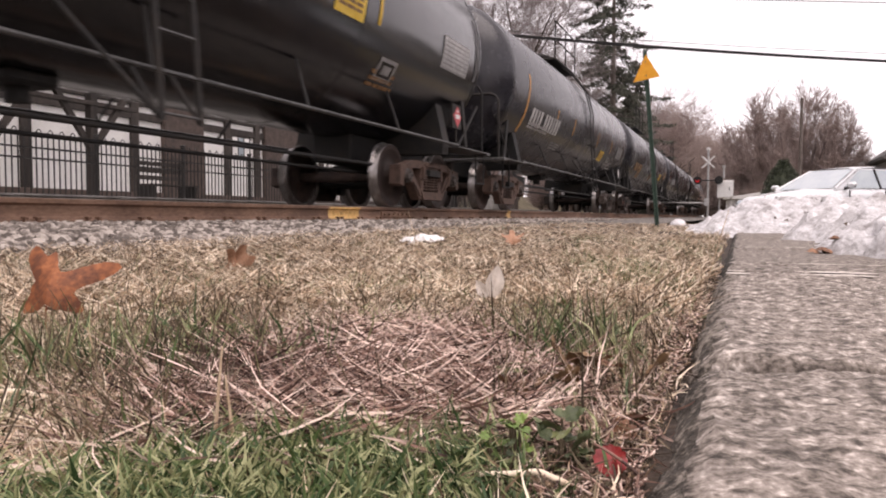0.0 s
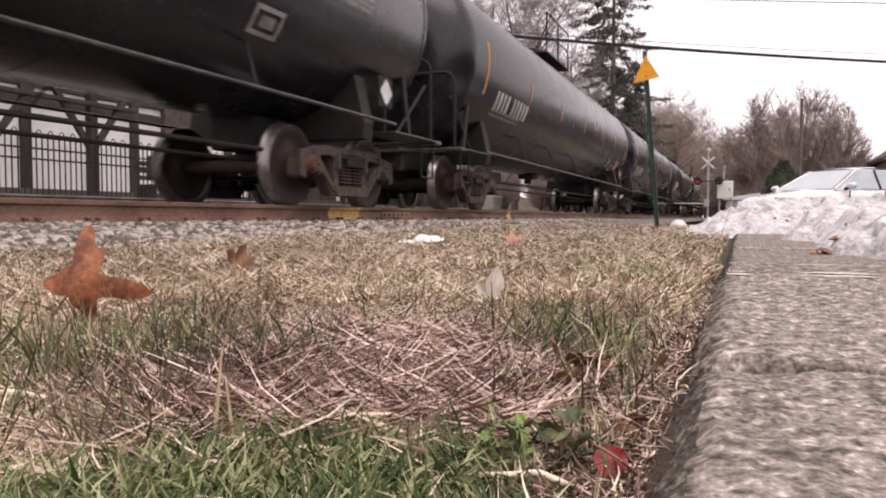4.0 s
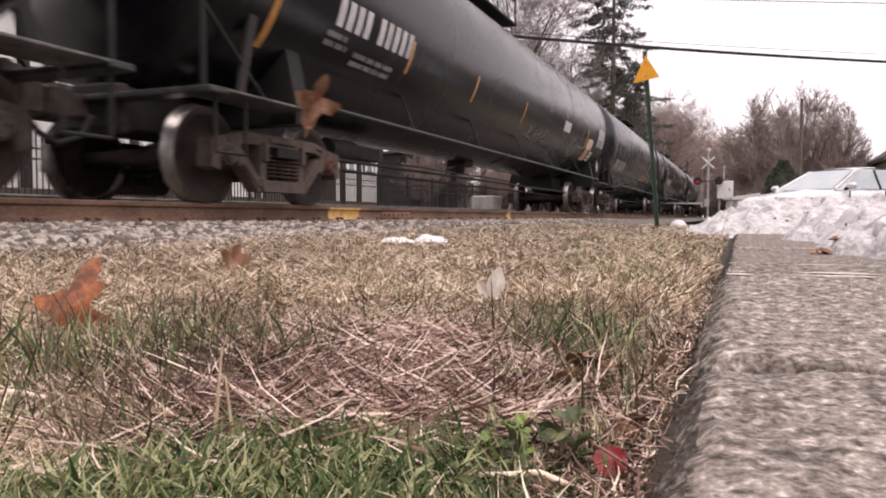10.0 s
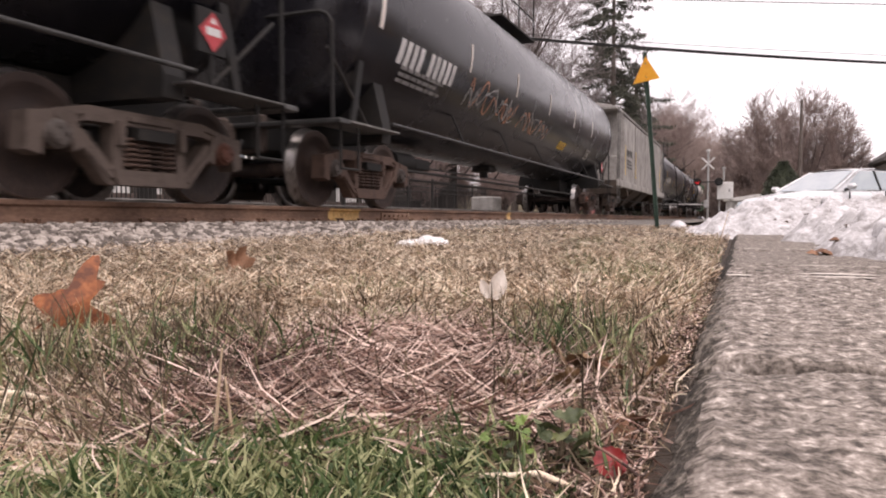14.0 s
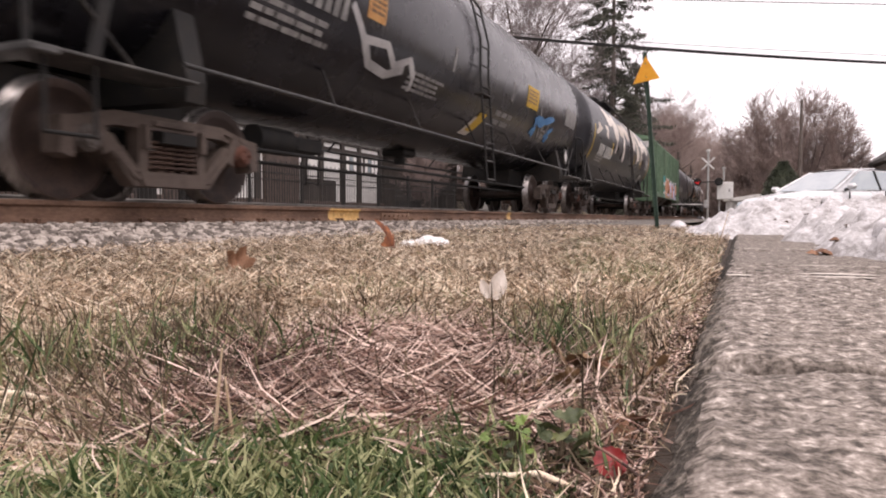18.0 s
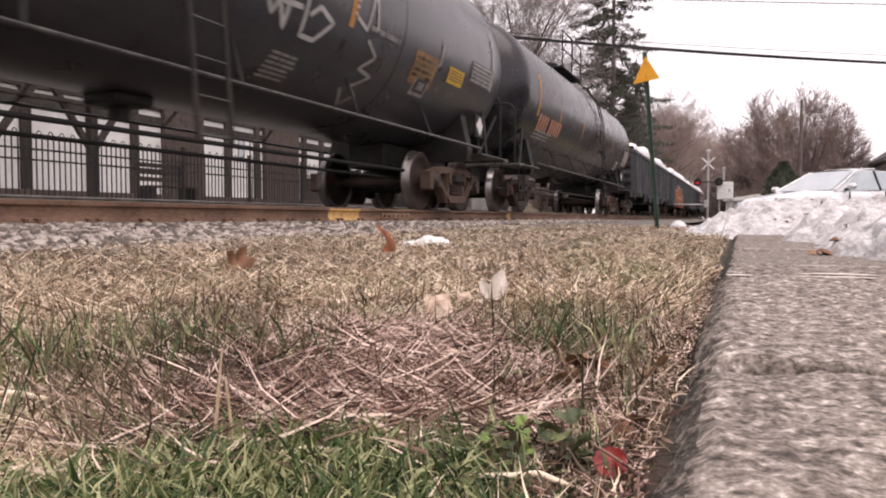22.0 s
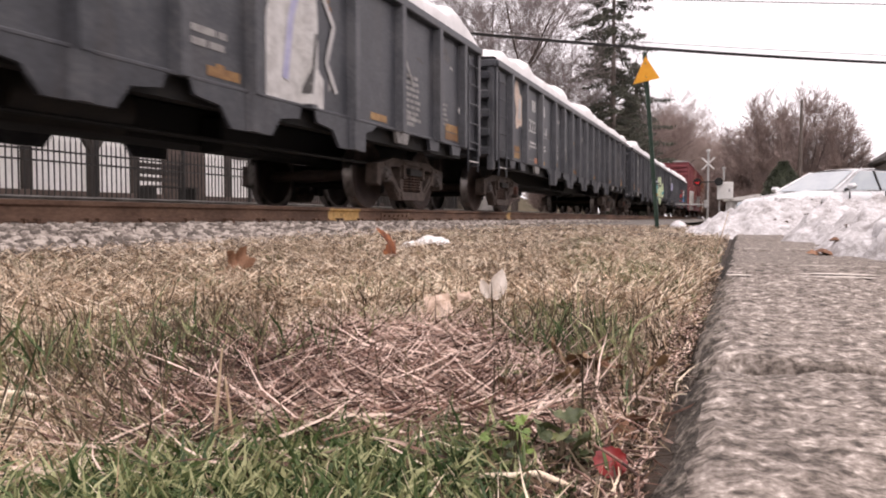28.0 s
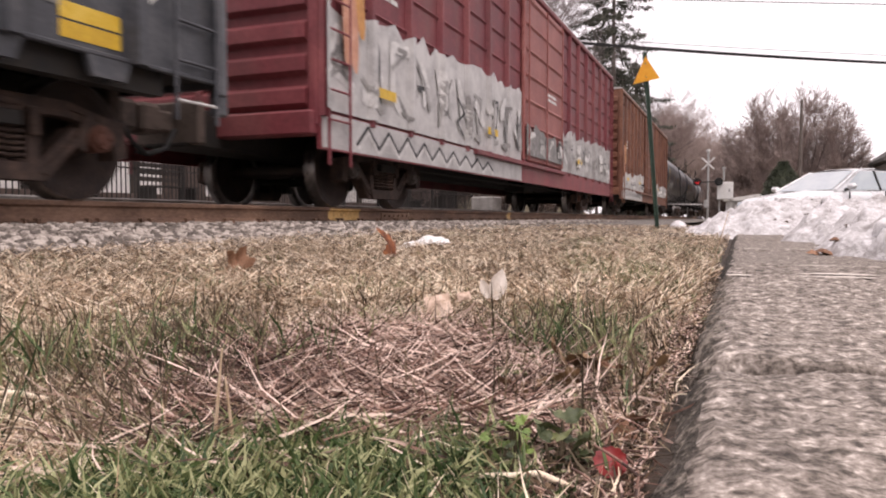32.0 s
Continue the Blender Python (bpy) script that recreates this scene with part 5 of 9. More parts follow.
Y, O, S_, W, D, C = yellow_paint, orange_paint, silver_paint, white_paint, dull_paint, chalk_grey
LOOKS = {
    0: dict(paint=tank_gloss, label="sooty black tank wagon with yellow warning panels", rail=0.972, ladder=0.0, panels=((2.6, 3.25, -0.47, -0.10, Y),), strips=((-3.0, 0.6, 3.62), -0.40, 0.08),
            print=((3.85, -0.90, 0.05, 3, 0.75, faded_orange),), data=((5.6, 6.65, -0.52, -0.06, S_),), arcs=((7.0, -0.5, 0.5),), arc_paint=C),
    1: dict(paint=tank_soot, label="dusty charcoal tank wagon with orange reflector strips", rail=0.972, ladder=0.0, stripe=O, strips=((-3.67, -1.79, 1.6, 4.08), -0.60, -0.17), arcs=((-6.28, -1.01, 0.2),),
            panels=((2.5, 3.15, -0.95, -0.62, Y),), marks=(-5.8, -0.40, 2.2), chars=10, print=((-5.8, -0.70, 0.05, 2, 2.0, D), (-3.35, -0.93, 0.04, 3, 0.9, D), (4.0, -0.86, 0.06, 3, 1.5, D)), data=((5.3, 6.4, -0.66, -0.24, D),), red=False),
    2: dict(paint=tank_soot, label="dusty black tank wagon with faded yellow markings", rail=0.972, ladder=0.07, stripe=D, strips=((-1.32, 1.43, 3.72), -0.38, 0.05), arcs=((6.85, -0.5, 0.5), (-6.6, -0.7, 0.3)), arc_paint=D,
            panels=((-4.6, -3.9, -1.02, -0.74, faded_orange), (3.5, 4.3, -0.76, -0.42, Y), (5.5, 6.5, -0.60, -0.22, faded_orange)), ink=faded_orange, print=((-0.42, -0.64, 0.05, 4, 0.6, faded_orange),), red=False),
    3: dict(paint=tank_soot, label="matt black tank wagon with dark repainted squares", rail=1.046, ladder=-5.05, stripe=faded_orange, strips=((-5.72, -3.0, -0.15, 3.0), -0.60, -0.30), arcs=((-8.75, -1.15, 0.1),),
            panels=((-4.2, -3.35, -1.0, -0.72, tank_black), (-2.1, -0.7, -0.98, -0.68, tank_black)), marks=(-7.2, -0.28, 2.0), print=((-7.8, -0.58, 0.06, 3, 1.8, D),), data=((6.8, 7.9, -0.36, 0.05, D),), red=False),
    4: dict(paint=tank_black, label="black tank wagon with red and white placards", rail=0.99, ladder=None, stripe=O, strips=((-5.2, -2.4, 0.4, 3.1, 5.6), -0.36, 0.08), arcs=((-7.95, -0.6, 0.3), (8.35, -0.7, 0.3)),
            panels=((6.85, 7.4, -1.06, -0.70, salmon_paint),), print=((-7.3, -0.75, 0.05, 2, 1.8, D), (6.05, -0.90, 0.05, 3, 0.6, D)), placard_at=(7.94, 1.46)),
    5: dict(paint=tank_black, label="black tank wagon with bright yellow reflector strips", rail=0.97, ladder=-4.05, strips=((-4.95, -2.15, 0.2, 2.85, 4.65), -0.35, 0.09), arcs=((-8.08, -0.58, 0.35), (8.3, -0.3, 0.5)),
            panels=((2.15, 3.0, -0.90, -0.64, faded_orange),), marks=(-7.5, -0.50, 2.15), print=((-7.4, -0.80, 0.05, 2, 1.7, D), (5.6, -0.62, 0.10, 3, 1.1, D), (0.75, 0.0, 0.06, 2, 0.4, D)), data=((7.1, 8.0, -0.36, 0.2, D),)),
    6: dict(paint=tank_gloss, label="glossy clean black tank wagon with yellow strips", rail=1.03, ladder=-4.75, strips=((-5.55, -2.75, -0.05, 2.73, 5.6), -0.45, 0.02), arcs=((-8.58, -0.6, 0.4), (8.72, -0.64, 0.4)), ink=W,
            panels=((4.8, 5.42, -1.11, -0.67, Y),), marks=(-7.7, -0.30, 2.1), print=((-7.65, -0.64, 0.05, 3, 1.7, W), (5.86, -0.38, 0.09, 3, 1.1, W), (5.55, -0.80, 0.04, 4, 1.0, D)), data=((7.72, 8.6, -0.57, 0.0, W),), boxes=((7.08, -1.09),), box_paint=W, placard_at=(8.21, 1.41)),
    7: dict(paint=tank_black, label="black tank wagon covered in pale chalk graffiti", rail=0.95, ladder=4.0, strips=((-5.0, -1.63, 1.5, 5.3), -0.82, -0.38), arcs=((-8.3, -1.29, 0.1), (8.54, -0.95, 0.0)), broad=0.05,
            panels=((0.4, 1.2, -0.42, -0.14, Y), (5.45, 5.87, -1.03, -0.78, salmon_paint)), marks=(-7.4, -0.35, 1.8), print=((-7.3, -0.68, 0.05, 3, 1.6, D), (5.5, -0.66, 0.06, 2, 0.65, D)), data=((7.05, 8.0, -0.53, -0.06, W),), boxes=((6.36, -1.0),),
            chalk=((-6.4, -4.1, -1.22, -0.88, 5), (-3.4, -1.9, -1.0, -0.62, 4), (-1.4, 0.2, -1.05, -0.6, 4), (1.9, 3.4, -1.0, -0.5, 4), (4.2, 5.0, -1.0, -0.5, 3), (3.0, 4.3, -1.1, -0.9, 3)), placard_at=(7.75, 1.5)),
    8: dict(paint=tank_black, label="dusty black tank wagon with scrawled graffiti", rail=1.03, ladder=None, stripe=O, strips=((-5.57, -3.0, -0.05), -0.80, -0.36), arcs=((-8.55, -1.13, 0.1), (6.33, -0.76, -0.2)),
            panels=((3.4, 4.1, -0.55, -0.30, W), (6.53, 7.25, -0.74, -0.44, leaf_pink), (6.55, 7.06, -1.11, -0.755, salmon_paint), (7.8, 8.8, -0.56, -0.02, S_)), marks=(-7.5, -0.30, 1.85), ink=W,
            print=((-7.6, -0.68, 0.06, 2, 0.5, D), (-6.95, -0.80, 0.06, 2, 1.2, D), (5.4, -0.74, 0.05, 1, 0.9, D), (8.0, -0.35, 0.05, 3, 0.6, C)), boxes=((7.2, -1.07),), box_paint=W, chalk=((0.6, 2.5, -1.1, -0.7, 4), (4.4, 5.4, -1.2, -0.6, 3)), red=False, placard_at=(8.55, 1.45)),
    9: dict(paint=tank_soot, label="charcoal tank wagon with pale vertical strips", rail=1.035, ladder=4.4, stripe=D, strips=((-5.3, -2.4, -0.1, 6.0), -0.40, 0.05), arcs=((-8.2, -0.63, 0.3), (8.45, -0.6, 0.4)), arc_paint=D,
            panels=((0.4, 1.12, -1.07, -0.79, O), (2.84, 2.94, -0.40, 0.07, Y)), marks=(-7.5, -0.62, 2.2), print=((1.5, -0.66, 0.07, 1, 1.9, D), (1.5, -0.83, 0.07, 1, 1.1, D), (-7.3, -0.92, 0.05, 2, 1.6, D)), data=((7.35, 8.3, -0.40, 0.06, D),), red=False, placard_at=(6.05, 1.30)),
    10: dict(paint=tank_black, label="black tank wagon with a torn white sticker", rail=1.05, ladder=None, stripe=leaf_pale, strips=((-3.48, -1.2, 1.08, 3.28, 5.65), -0.35, 0.10), arcs=((-8.0, -0.5, 0.5),),
            panels=((3.6, 4.5, -0.80, -0.60, Y),), print=((-6.1, -0.72, 0.07, 3, 0.9, D),), data=((7.2, 7.95, -0.30, 0.25, D),), blots=((W, 6.1, -0.3, 0.4, 0.16), (D, 5.4, -0.75, 0.3, 0.12))),
    11: dict(paint=tank_black, label="black tank wagon with pink chalk graffiti", rail=1.05, ladder=None, stripe=leaf_pale, strips=((-5.0, -2.4, 0.2, 2.8, 5.2), -0.36, 0.08), arcs=((-8.1, -0.4, 0.5),), ink=W, marks=(-7.5, -0.38, 1.9), panels=((2.0, 2.7, -1.0, -0.8, Y),),
            print=((-7.3, -0.70, 0.05, 3, 1.5, D),), chalk=((-4.9, -2.2, -0.95, -0.4, 6), (-1.8, 0.6, -0.95, -0.45, 5)), chalk_paint=salmon_paint, placard_at=(7.9, 1.5)),
    13: dict(paint=tank_slate, label="slate grey tank wagon with yellow strips", rail=1.06, ladder=-0.95, strips=((-3.98, -1.27, 1.02, 3.72), -0.71, -0.26), arcs=((-6.45, -0.94, 0.1), (6.75, -0.6, 0.3)), broad=0.06, marks=(-5.9, -0.24, 2.0),
            panels=((2.3, 2.9, -0.84, -0.44, faded_orange),), quads=((lime_paint, 0.35, -1.18, 0.3),), print=((-5.87, -0.52, 0.05, 3, 2.2, D), (0.35, -0.5, 0.05, 3, 0.45, D)), data=((5.6, 6.5, -0.50, 0.0, D),), placard=False),
    14: dict(paint=tank_soot, label="dusty black tank wagon with blue graffiti", rail=1.075, ladder=-0.1, stripe=D, strips=((-1.15, 1.9), -0.48, -0.11), marks=(-6.0, -0.25, 1.6), ink=D, print=((-5.95, -0.62, 0.06, 3, 1.5, D), (-2.5, -0.70, 0.045, 4, 1.2, D), (1.3, -0.72, 0.10, 2, 1.2, D)),
            panels=((-3.95, -3.5, -0.36, 0.0, O), (2.85, 3.7, -0.42, 0.0, Y), (6.25, 7.4, -0.40, 0.0, D)), blots=((blue_paint, 4.4, -0.55, 0.5, 0.12), (blue_paint, 3.9, -0.75, 0.16, 0.16), (blue_paint, 5.1, -0.8, 0.2, 0.12)),
            strokes=((S_, [(-4.3, -0.3), (-3.9, -0.6), (-3.3, -0.55), (-3.0, -0.75), (-2.6, -0.6), (-2.35, -0.8), (-2.3, -1.0)], 0.10), (S_, [(-3.9, -0.6), (-3.6, -0.85), (-3.1, -0.9), (-2.7, -0.75)], 0.12), (D, [(4.0, -0.3), (4.4, -0.9), (4.7, -0.4), (5.2, -0.95)], 0.07)),
            quads=((leaf_pale, 0.3, -1.18, 0.42), (Y, 0.45, -1.08, 0.34)), red=False),
    15: dict(paint=tank_slate, label="worn grey tank wagon with peeling cream patches", rail=1.05, ladder=0.45, strips=((-3.33, 2.03, 4.08), -0.58, -0.15), arcs=((-6.7, -1.0, 0.1), (6.7, -0.92, 0.2)), broad=0.06, marks=(-5.6, -0.36, 2.15), chars=10, ink=W,
             print=((-5.6, -0.70, 0.05, 3, 1.3, D), (-1.05, -0.95, 0.06, 2, 0.4, D)), data=((5.55, 6.5, -0.52, -0.08, S_),), boxes=((5.1, -1.12),), box_paint=W, placard=False,
             blots=((leaf_pale, -6.0, 0.05, 0.4, 0.12), (leaf_pale, -3.2, 0.55, 0.9, 0.40), (leaf_pale, -2.6, -0.02, 0.14, 0.28), (leaf_pale, -0.6, 0.55, 0.9, 0.30), (leaf_pale, -0.95, -0.1, 0.22, 0.35), (leaf_pale, 1.6, 0.62, 0.6, 0.45), (leaf_pale, 2.75, 0.10, 0.42, 0.45), (leaf_pale, 3.7, 0.65, 0.7, 0.35), (leaf_pale, 3.9, 0.02, 0.22, 0.28), (leaf_pale, 5.3, 0.5, 0.6, 0.3), (leaf_pale, -4.6, 0.1, 0.3, 0.14))),
    17: dict(paint=tank_slate, label="dark slate tank wagon with white graffiti scrawls", rail=1.045, ladder=-0.7, stripe=D, strips=((-4.6, 4.52), -0.50, -0.12), arcs=((-6.5, -0.8, 0.2), (6.75, -0.5, 0.5)), arc_paint=D,
             panels=((3.7, 4.45, -0.87, -0.42, faded_orange), (4.9, 5.5, -0.66, -0.42, Y), (1.9, 2.0, -0.55, -0.1, O)), print=((0.85, -1.08, 0.035, 6, 0.55, D), (2.4, -0.42, 0.06, 1, 0.8, D)), data=((5.75, 6.7, -0.50, -0.16, D),), red=False,
             strokes=((S_, [(0.3, -0.45), (0.55, -0.75), (0.75, -0.3), (0.8, -0.85), (0.62, -0.6), (1.0, -0.58)], 0.055), (S_, [(1.05, -0.3), (1.1, -0.85), (1.35, -0.85), (1.6, -0.6), (1.3, -0.5), (1.15, -0.62)], 0.055), (S_, [(2.1, 0.2), (2.0, -0.4), (2.3, -0.5), (2.4, 0.0), (2.55, -0.45)], 0.05),
                      (D, [(2.4, -0.6), (2.7, -0.75), (2.45, -0.95), (2.8, -1.0), (2.5, -1.2), (2.75, -1.3), (2.6, -1.5), (2.35, -1.25)], 0.05), (D, [(-3.6, -0.4), (-3.2, -0.8), (-2.8, -0.3), (-2.4, -0.8)], 0.05))),
    18: dict(paint=tank_soot, label="brownish black tank wagon with orange strips", rail=1.05, ladder=0.8, stripe=O, strips=((-4.3, -1.6, 1.2, 3.4), -0.45, -0.10), arcs=((-6.3, -0.5, 0.4), (6.95, -0.7, 0.3)), ink=salmon_paint, data=((5.95, 6.85, -0.76, -0.2, S_),), boxes=((4.9, -1.0),), box_paint=W, red=False),
}
for i in (28, 29, 30):
    LOOKS[i] = dict(paint=tank_slate, label="grey tank wagon at the end of the train", ladder=0.0, placard=False)
B = black_paint
GONDOLAS = {
    19: dict(number="593", middle=0.0, label="black ribbed gondola wagon with white load", blots=((D, -6.55, 1.5, 0.22, 0.35), (C, -6.5, 2.1, 0.2, 0.25), (lime_paint, -3.3, 1.55, 0.2, 0.3), (D, -3.25, 1.2, 0.15, 0.12)), strokes=((D, 0.07, [(1.1, 1.25), (1.3, 1.5), (1.45, 1.2), (1.6, 1.55), (1.75, 1.3)]), (S_, 0.06, [(2.0, 1.15), (2.2, 1.4), (2.3, 1.1), (2.6, 1.15)]), (C, 0.06, [(1.2, 1.7), (1.6, 1.6), (1.7, 1.8)]), (red_paint, 0.04, [(5.0, 1.95), (5.4, 1.93)]))),
    20: dict(number="163", middle=-0.1, label="black gondola wagon with orange graffiti and white load", bars=((-6.98, 2),), bands=((rust_paint, [(-4.55, 1.12), (-4.3, 1.3), (-3.68, 1.86), (-3.5, 1.62), (-3.3, 1.5), (-3.1, 1.95), (-2.67, 2.1), (-2.4, 1.7), (-2.2, 1.98), (-1.7, 2.0), (-1.2, 2.16), (-0.9, 1.8), (-0.5, 1.66), (-0.1, 1.75), (0.4, 1.9), (0.75, 1.95), (1.05, 1.72), (1.5, 1.62), (1.8, 1.4), (2.05, 1.22)]),),
             strokes=((S_, 0.05, [(-4.5, 1.18), (-4.25, 1.36), (-3.68, 1.88), (-3.45, 1.55), (-3.1, 2.0), (-2.67, 2.13), (-2.4, 1.75)]), (S_, 0.05, [(-2.2, 2.0), (-1.7, 2.03), (-1.2, 2.19), (-0.9, 1.8)]), (S_, 0.05, [(0.35, 1.92), (0.78, 1.97), (1.08, 1.74), (1.3, 1.5), (1.85, 1.42), (2.05, 1.2), (2.2, 1.3)]), (gondola_black, 0.34, [(-0.62, 1.25), (-0.42, 1.62)]), (gondola_black, 0.2, [(0.3, 1.3), (0.45, 1.6)]), (gondola_black, 0.1, [(-2.9, 1.3), (-2.75, 1.75)]), (gondola_black, 0.1, [(-1.5, 1.25), (-1.35, 1.7)]), (S_, 0.09, [(-1.35, 1.0), (-1.1, 1.3), (-0.95, 1.1)]), (S_, 0.06, [(-0.75, 1.7), (-0.5, 1.3), (-0.35, 1.55)]), (salmon_paint, 0.16, [(-3.7, 1.3), (-3.3, 1.25), (-2.3, 1.5)]),
                      (Y, 0.10, [(-4.85, 1.07), (-4.45, 1.07)]), (Y, 0.10, [(-1.56, 1.09), (-1.22, 1.09)]), (Y, 0.09, [(1.12, 1.07), (1.55, 1.07)]), (D, 0.05, [(2.0, 1.8), (2.3, 1.45), (2.5, 1.65), (2.55, 1.4)]), (red_paint, 0.12, [(3.95, 1.75), (4.4, 1.82)]), (red_paint, 0.12, [(5.0, 1.78), (5.7, 1.72)]), (red_paint, 0.08, [(4.1, 1.62), (4.5, 1.6)]))),
    21: dict(number="207", label="black ribbed gondola wagon with white load"),
    22: dict(number="438", label="black gondola wagon with white sprayed graffiti and white load", bands=((white_paint, [(1.95, 1.7), (2.05, 2.1), (2.3, 2.35), (2.6, 2.5), (2.72, 1.6), (2.8, 1.45), (2.95, 1.3)]),), strokes=((lilac_paint, 0.1, [(2.25, 1.2), (2.35, 1.8), (2.5, 2.2)]), (C, 0.05, [(2.55, 1.1), (2.65, 1.7)]), (S_, 0.07, [(2.9, 2.2), (3.15, 1.9), (3.0, 1.5), (3.2, 1.2)]), (S_, 0.05, [(-3.7, 1.8), (-3.62, 1.4), (-3.4, 1.55), (-3.5, 1.15), (-3.15, 1.1), (-2.95, 1.3), (-3.1, 1.45), (-3.3, 1.25)]), (D, 0.08, [(-3.6, 1.45), (-3.35, 1.35)]), (D, 0.12, [(-6.5, 1.8), (-6.2, 1.75)]), (C, 0.16, [(-6.35, 1.62), (-6.15, 1.5)]), (rust_paint, 0.10, [(-0.1, 2.25), (0.05, 1.95)]), (D, 0.05, [(4.95, 1.9), (5.2, 1.6)]))),
    23: dict(number="814", label="black gondola wagon with pale scrawls and white load", strokes=((S_, 0.07, [(-3.75, 1.55), (-3.55, 1.2), (-3.4, 1.6), (-3.3, 1.25)]), (S_, 0.06, [(-2.9, 1.55), (-2.75, 1.15), (-2.5, 1.45), (-2.6, 1.1)]), (D, 0.05, [(2.0, 1.6), (2.3, 2.0), (2.5, 1.6)]), (S_, 0.16, [(-6.55, 1.8), (-6.5, 2.2)]), (D, 0.10, [(0.3, 1.1), (0.4, 1.4)])), blots=((leaf_pink, -6.58, 2.05, 0.25, 0.36),)),
    24: dict(number="121", middle=-0.25, label="black gondola wagon with teal and lime graffiti", stripe=O, bands=((teal_paint, [(0.75, 1.08), (1.1, 1.35), (1.5, 1.5), (1.75, 1.9), (1.95, 1.6), (2.08, 1.2)]), (lime_paint, [(2.1, 1.95), (2.3, 2.05), (2.7, 1.9), (3.0, 2.1), (3.4, 2.05), (3.9, 1.95), (4.15, 2.0), (4.45, 1.9), (4.65, 1.6), (4.75, 1.3), (5.3, 1.25)])),
             strokes=((lilac_paint, 0.06, [(0.8, 1.12), (1.15, 1.4), (1.75, 1.95)]), (gondola_black, 0.16, [(2.35, 1.45), (2.5, 1.75)]), (gondola_black, 0.14, [(2.95, 1.25), (3.05, 1.5)]), (gondola_black, 0.14, [(3.35, 1.55), (3.5, 1.9)]), (gondola_black, 0.18, [(3.72, 1.15), (3.8, 1.4)]), (gondola_black, 0.12, [(3.75, 1.75), (4.0, 1.75)]), (gondola_black, 0.12, [(4.25, 1.62), (4.35, 1.78)]), (gondola_black, 0.20, [(4.55, 1.85), (4.68, 2.0)]), (teal_paint, 0.12, [(2.6, 1.95), (2.75, 2.15)]), (teal_paint, 0.10, [(4.4, 1.12), (4.75, 1.45)]), (O, 0.10, [(1.36, 1.08), (1.78, 1.08)]), (O, 0.10, [(4.0, 1.08), (4.43, 1.08)]), (D, 0.05, [(4.95, 1.7), (5.1, 1.45), (5.3, 1.65), (5.2, 1.3), (5.5, 1.5)]), (red_paint, 0.06, [(4.95, 2.05), (5.3, 2.02)]), (red_paint, 0.06, [(0.1, 2.25), (0.35, 2.0)]), (salmon_paint, 0.05, [(0.1, 2.0), (0.4, 1.92)]))),
    25: dict(number="556", label="black gondola wagon with yellow reflectors and graffiti", stripe=Y, strokes=((S_, 0.16, [(-7.75, 2.0), (-7.3, 2.3), (-7.25, 1.9)]), (lilac_paint, 0.12, [(-6.6, 1.5), (-6.4, 2.2), (-6.25, 1.6)]), (lilac_paint, 0.06, [(-6.7, 1.9), (-6.2, 1.85)]),
             (red_paint, 0.045, [(0.4, 1.5), (0.55, 1.12), (0.95, 1.1), (1.0, 1.6), (0.9, 2.1)]), (red_paint, 0.05, [(0.6, 1.75), (0.75, 1.5), (0.7, 1.3)]), (red_paint, 0.045, [(1.4, 1.95), (1.8, 1.8), (1.85, 1.2), (1.6, 1.6), (1.4, 1.62)]), (red_paint, 0.045, [(2.2, 1.9), (2.75, 1.6), (2.75, 1.07), (2.2, 1.1), (2.45, 1.5)]), (blue_paint, 0.16, [(2.3, 1.85), (2.45, 1.72)]),
             (blue_paint, 0.28, [(3.1, 1.2), (3.6, 1.2)]), (white_paint, 0.10, [(3.1, 1.88), (3.5, 1.82), (3.15, 1.62), (3.6, 1.58), (3.55, 1.82)]), (blue_paint, 0.06, [(3.1, 1.42), (3.55, 1.42)]), (S_, 0.10, [(4.1, 1.85), (4.4, 1.5), (4.15, 1.3), (4.55, 1.3)]), (white_paint, 0.09, [(5.1, 1.9), (5.4, 1.55), (5.1, 1.35), (5.5, 1.25), (5.75, 1.5), (5.3, 1.75)]), (D, 0.05, [(-2.9, 1.85), (-2.7, 1.3), (-2.5, 1.75), (-2.4, 1.4)]), (S_, 0.06, [(6.2, 1.9), (6.5, 1.5), (6.7, 1.8)]))),
}
for i, (F, R) in enumerate(POS):
    front = (POS[i - 1][1] + AXLE + F) / 2 if i else F - 1.15
    rear = (R + AXLE + POS[i + 1][0]) / 2 if i + 1 < len(POS) else R + AXLE + 1.15
    # the boxcars' long cushioned couplers
    front = 456.57 if i == 26 else front
    rear = 456.57 if i == 25 else rear
    if i in LOOKS:
        WAGONS.append(tank_car(i, F, R, front, rear, LOOKS[i]["paint"], LOOKS[i]))
    elif i in GONDOLAS:
        WAGONS.append(gondola(i, F, R, front, rear, GONDOLAS[i]))
    elif i == 12:
        WAGONS.append(hopper(i, F, R, front, rear, hopper_grey, chute_brown, "dirty pale grey covered hopper wagon"))
    elif i == 16:
        WAGONS.append(hopper(i, F, R, front, rear, hopper_green, chute_brown, "green ribbed hopper wagon with colourful graffiti"))
    elif i == 26:
        WAGONS.append(boxcar(i, F, R, front, rear, box_red, box_pink, "maroon boxcar with silver graffiti along its side"))
    else:
        WAGONS.append(boxcar(i, F, R, front, rear, box_rust, box_rust, "rusty orange-brown boxcar with white graffiti"))


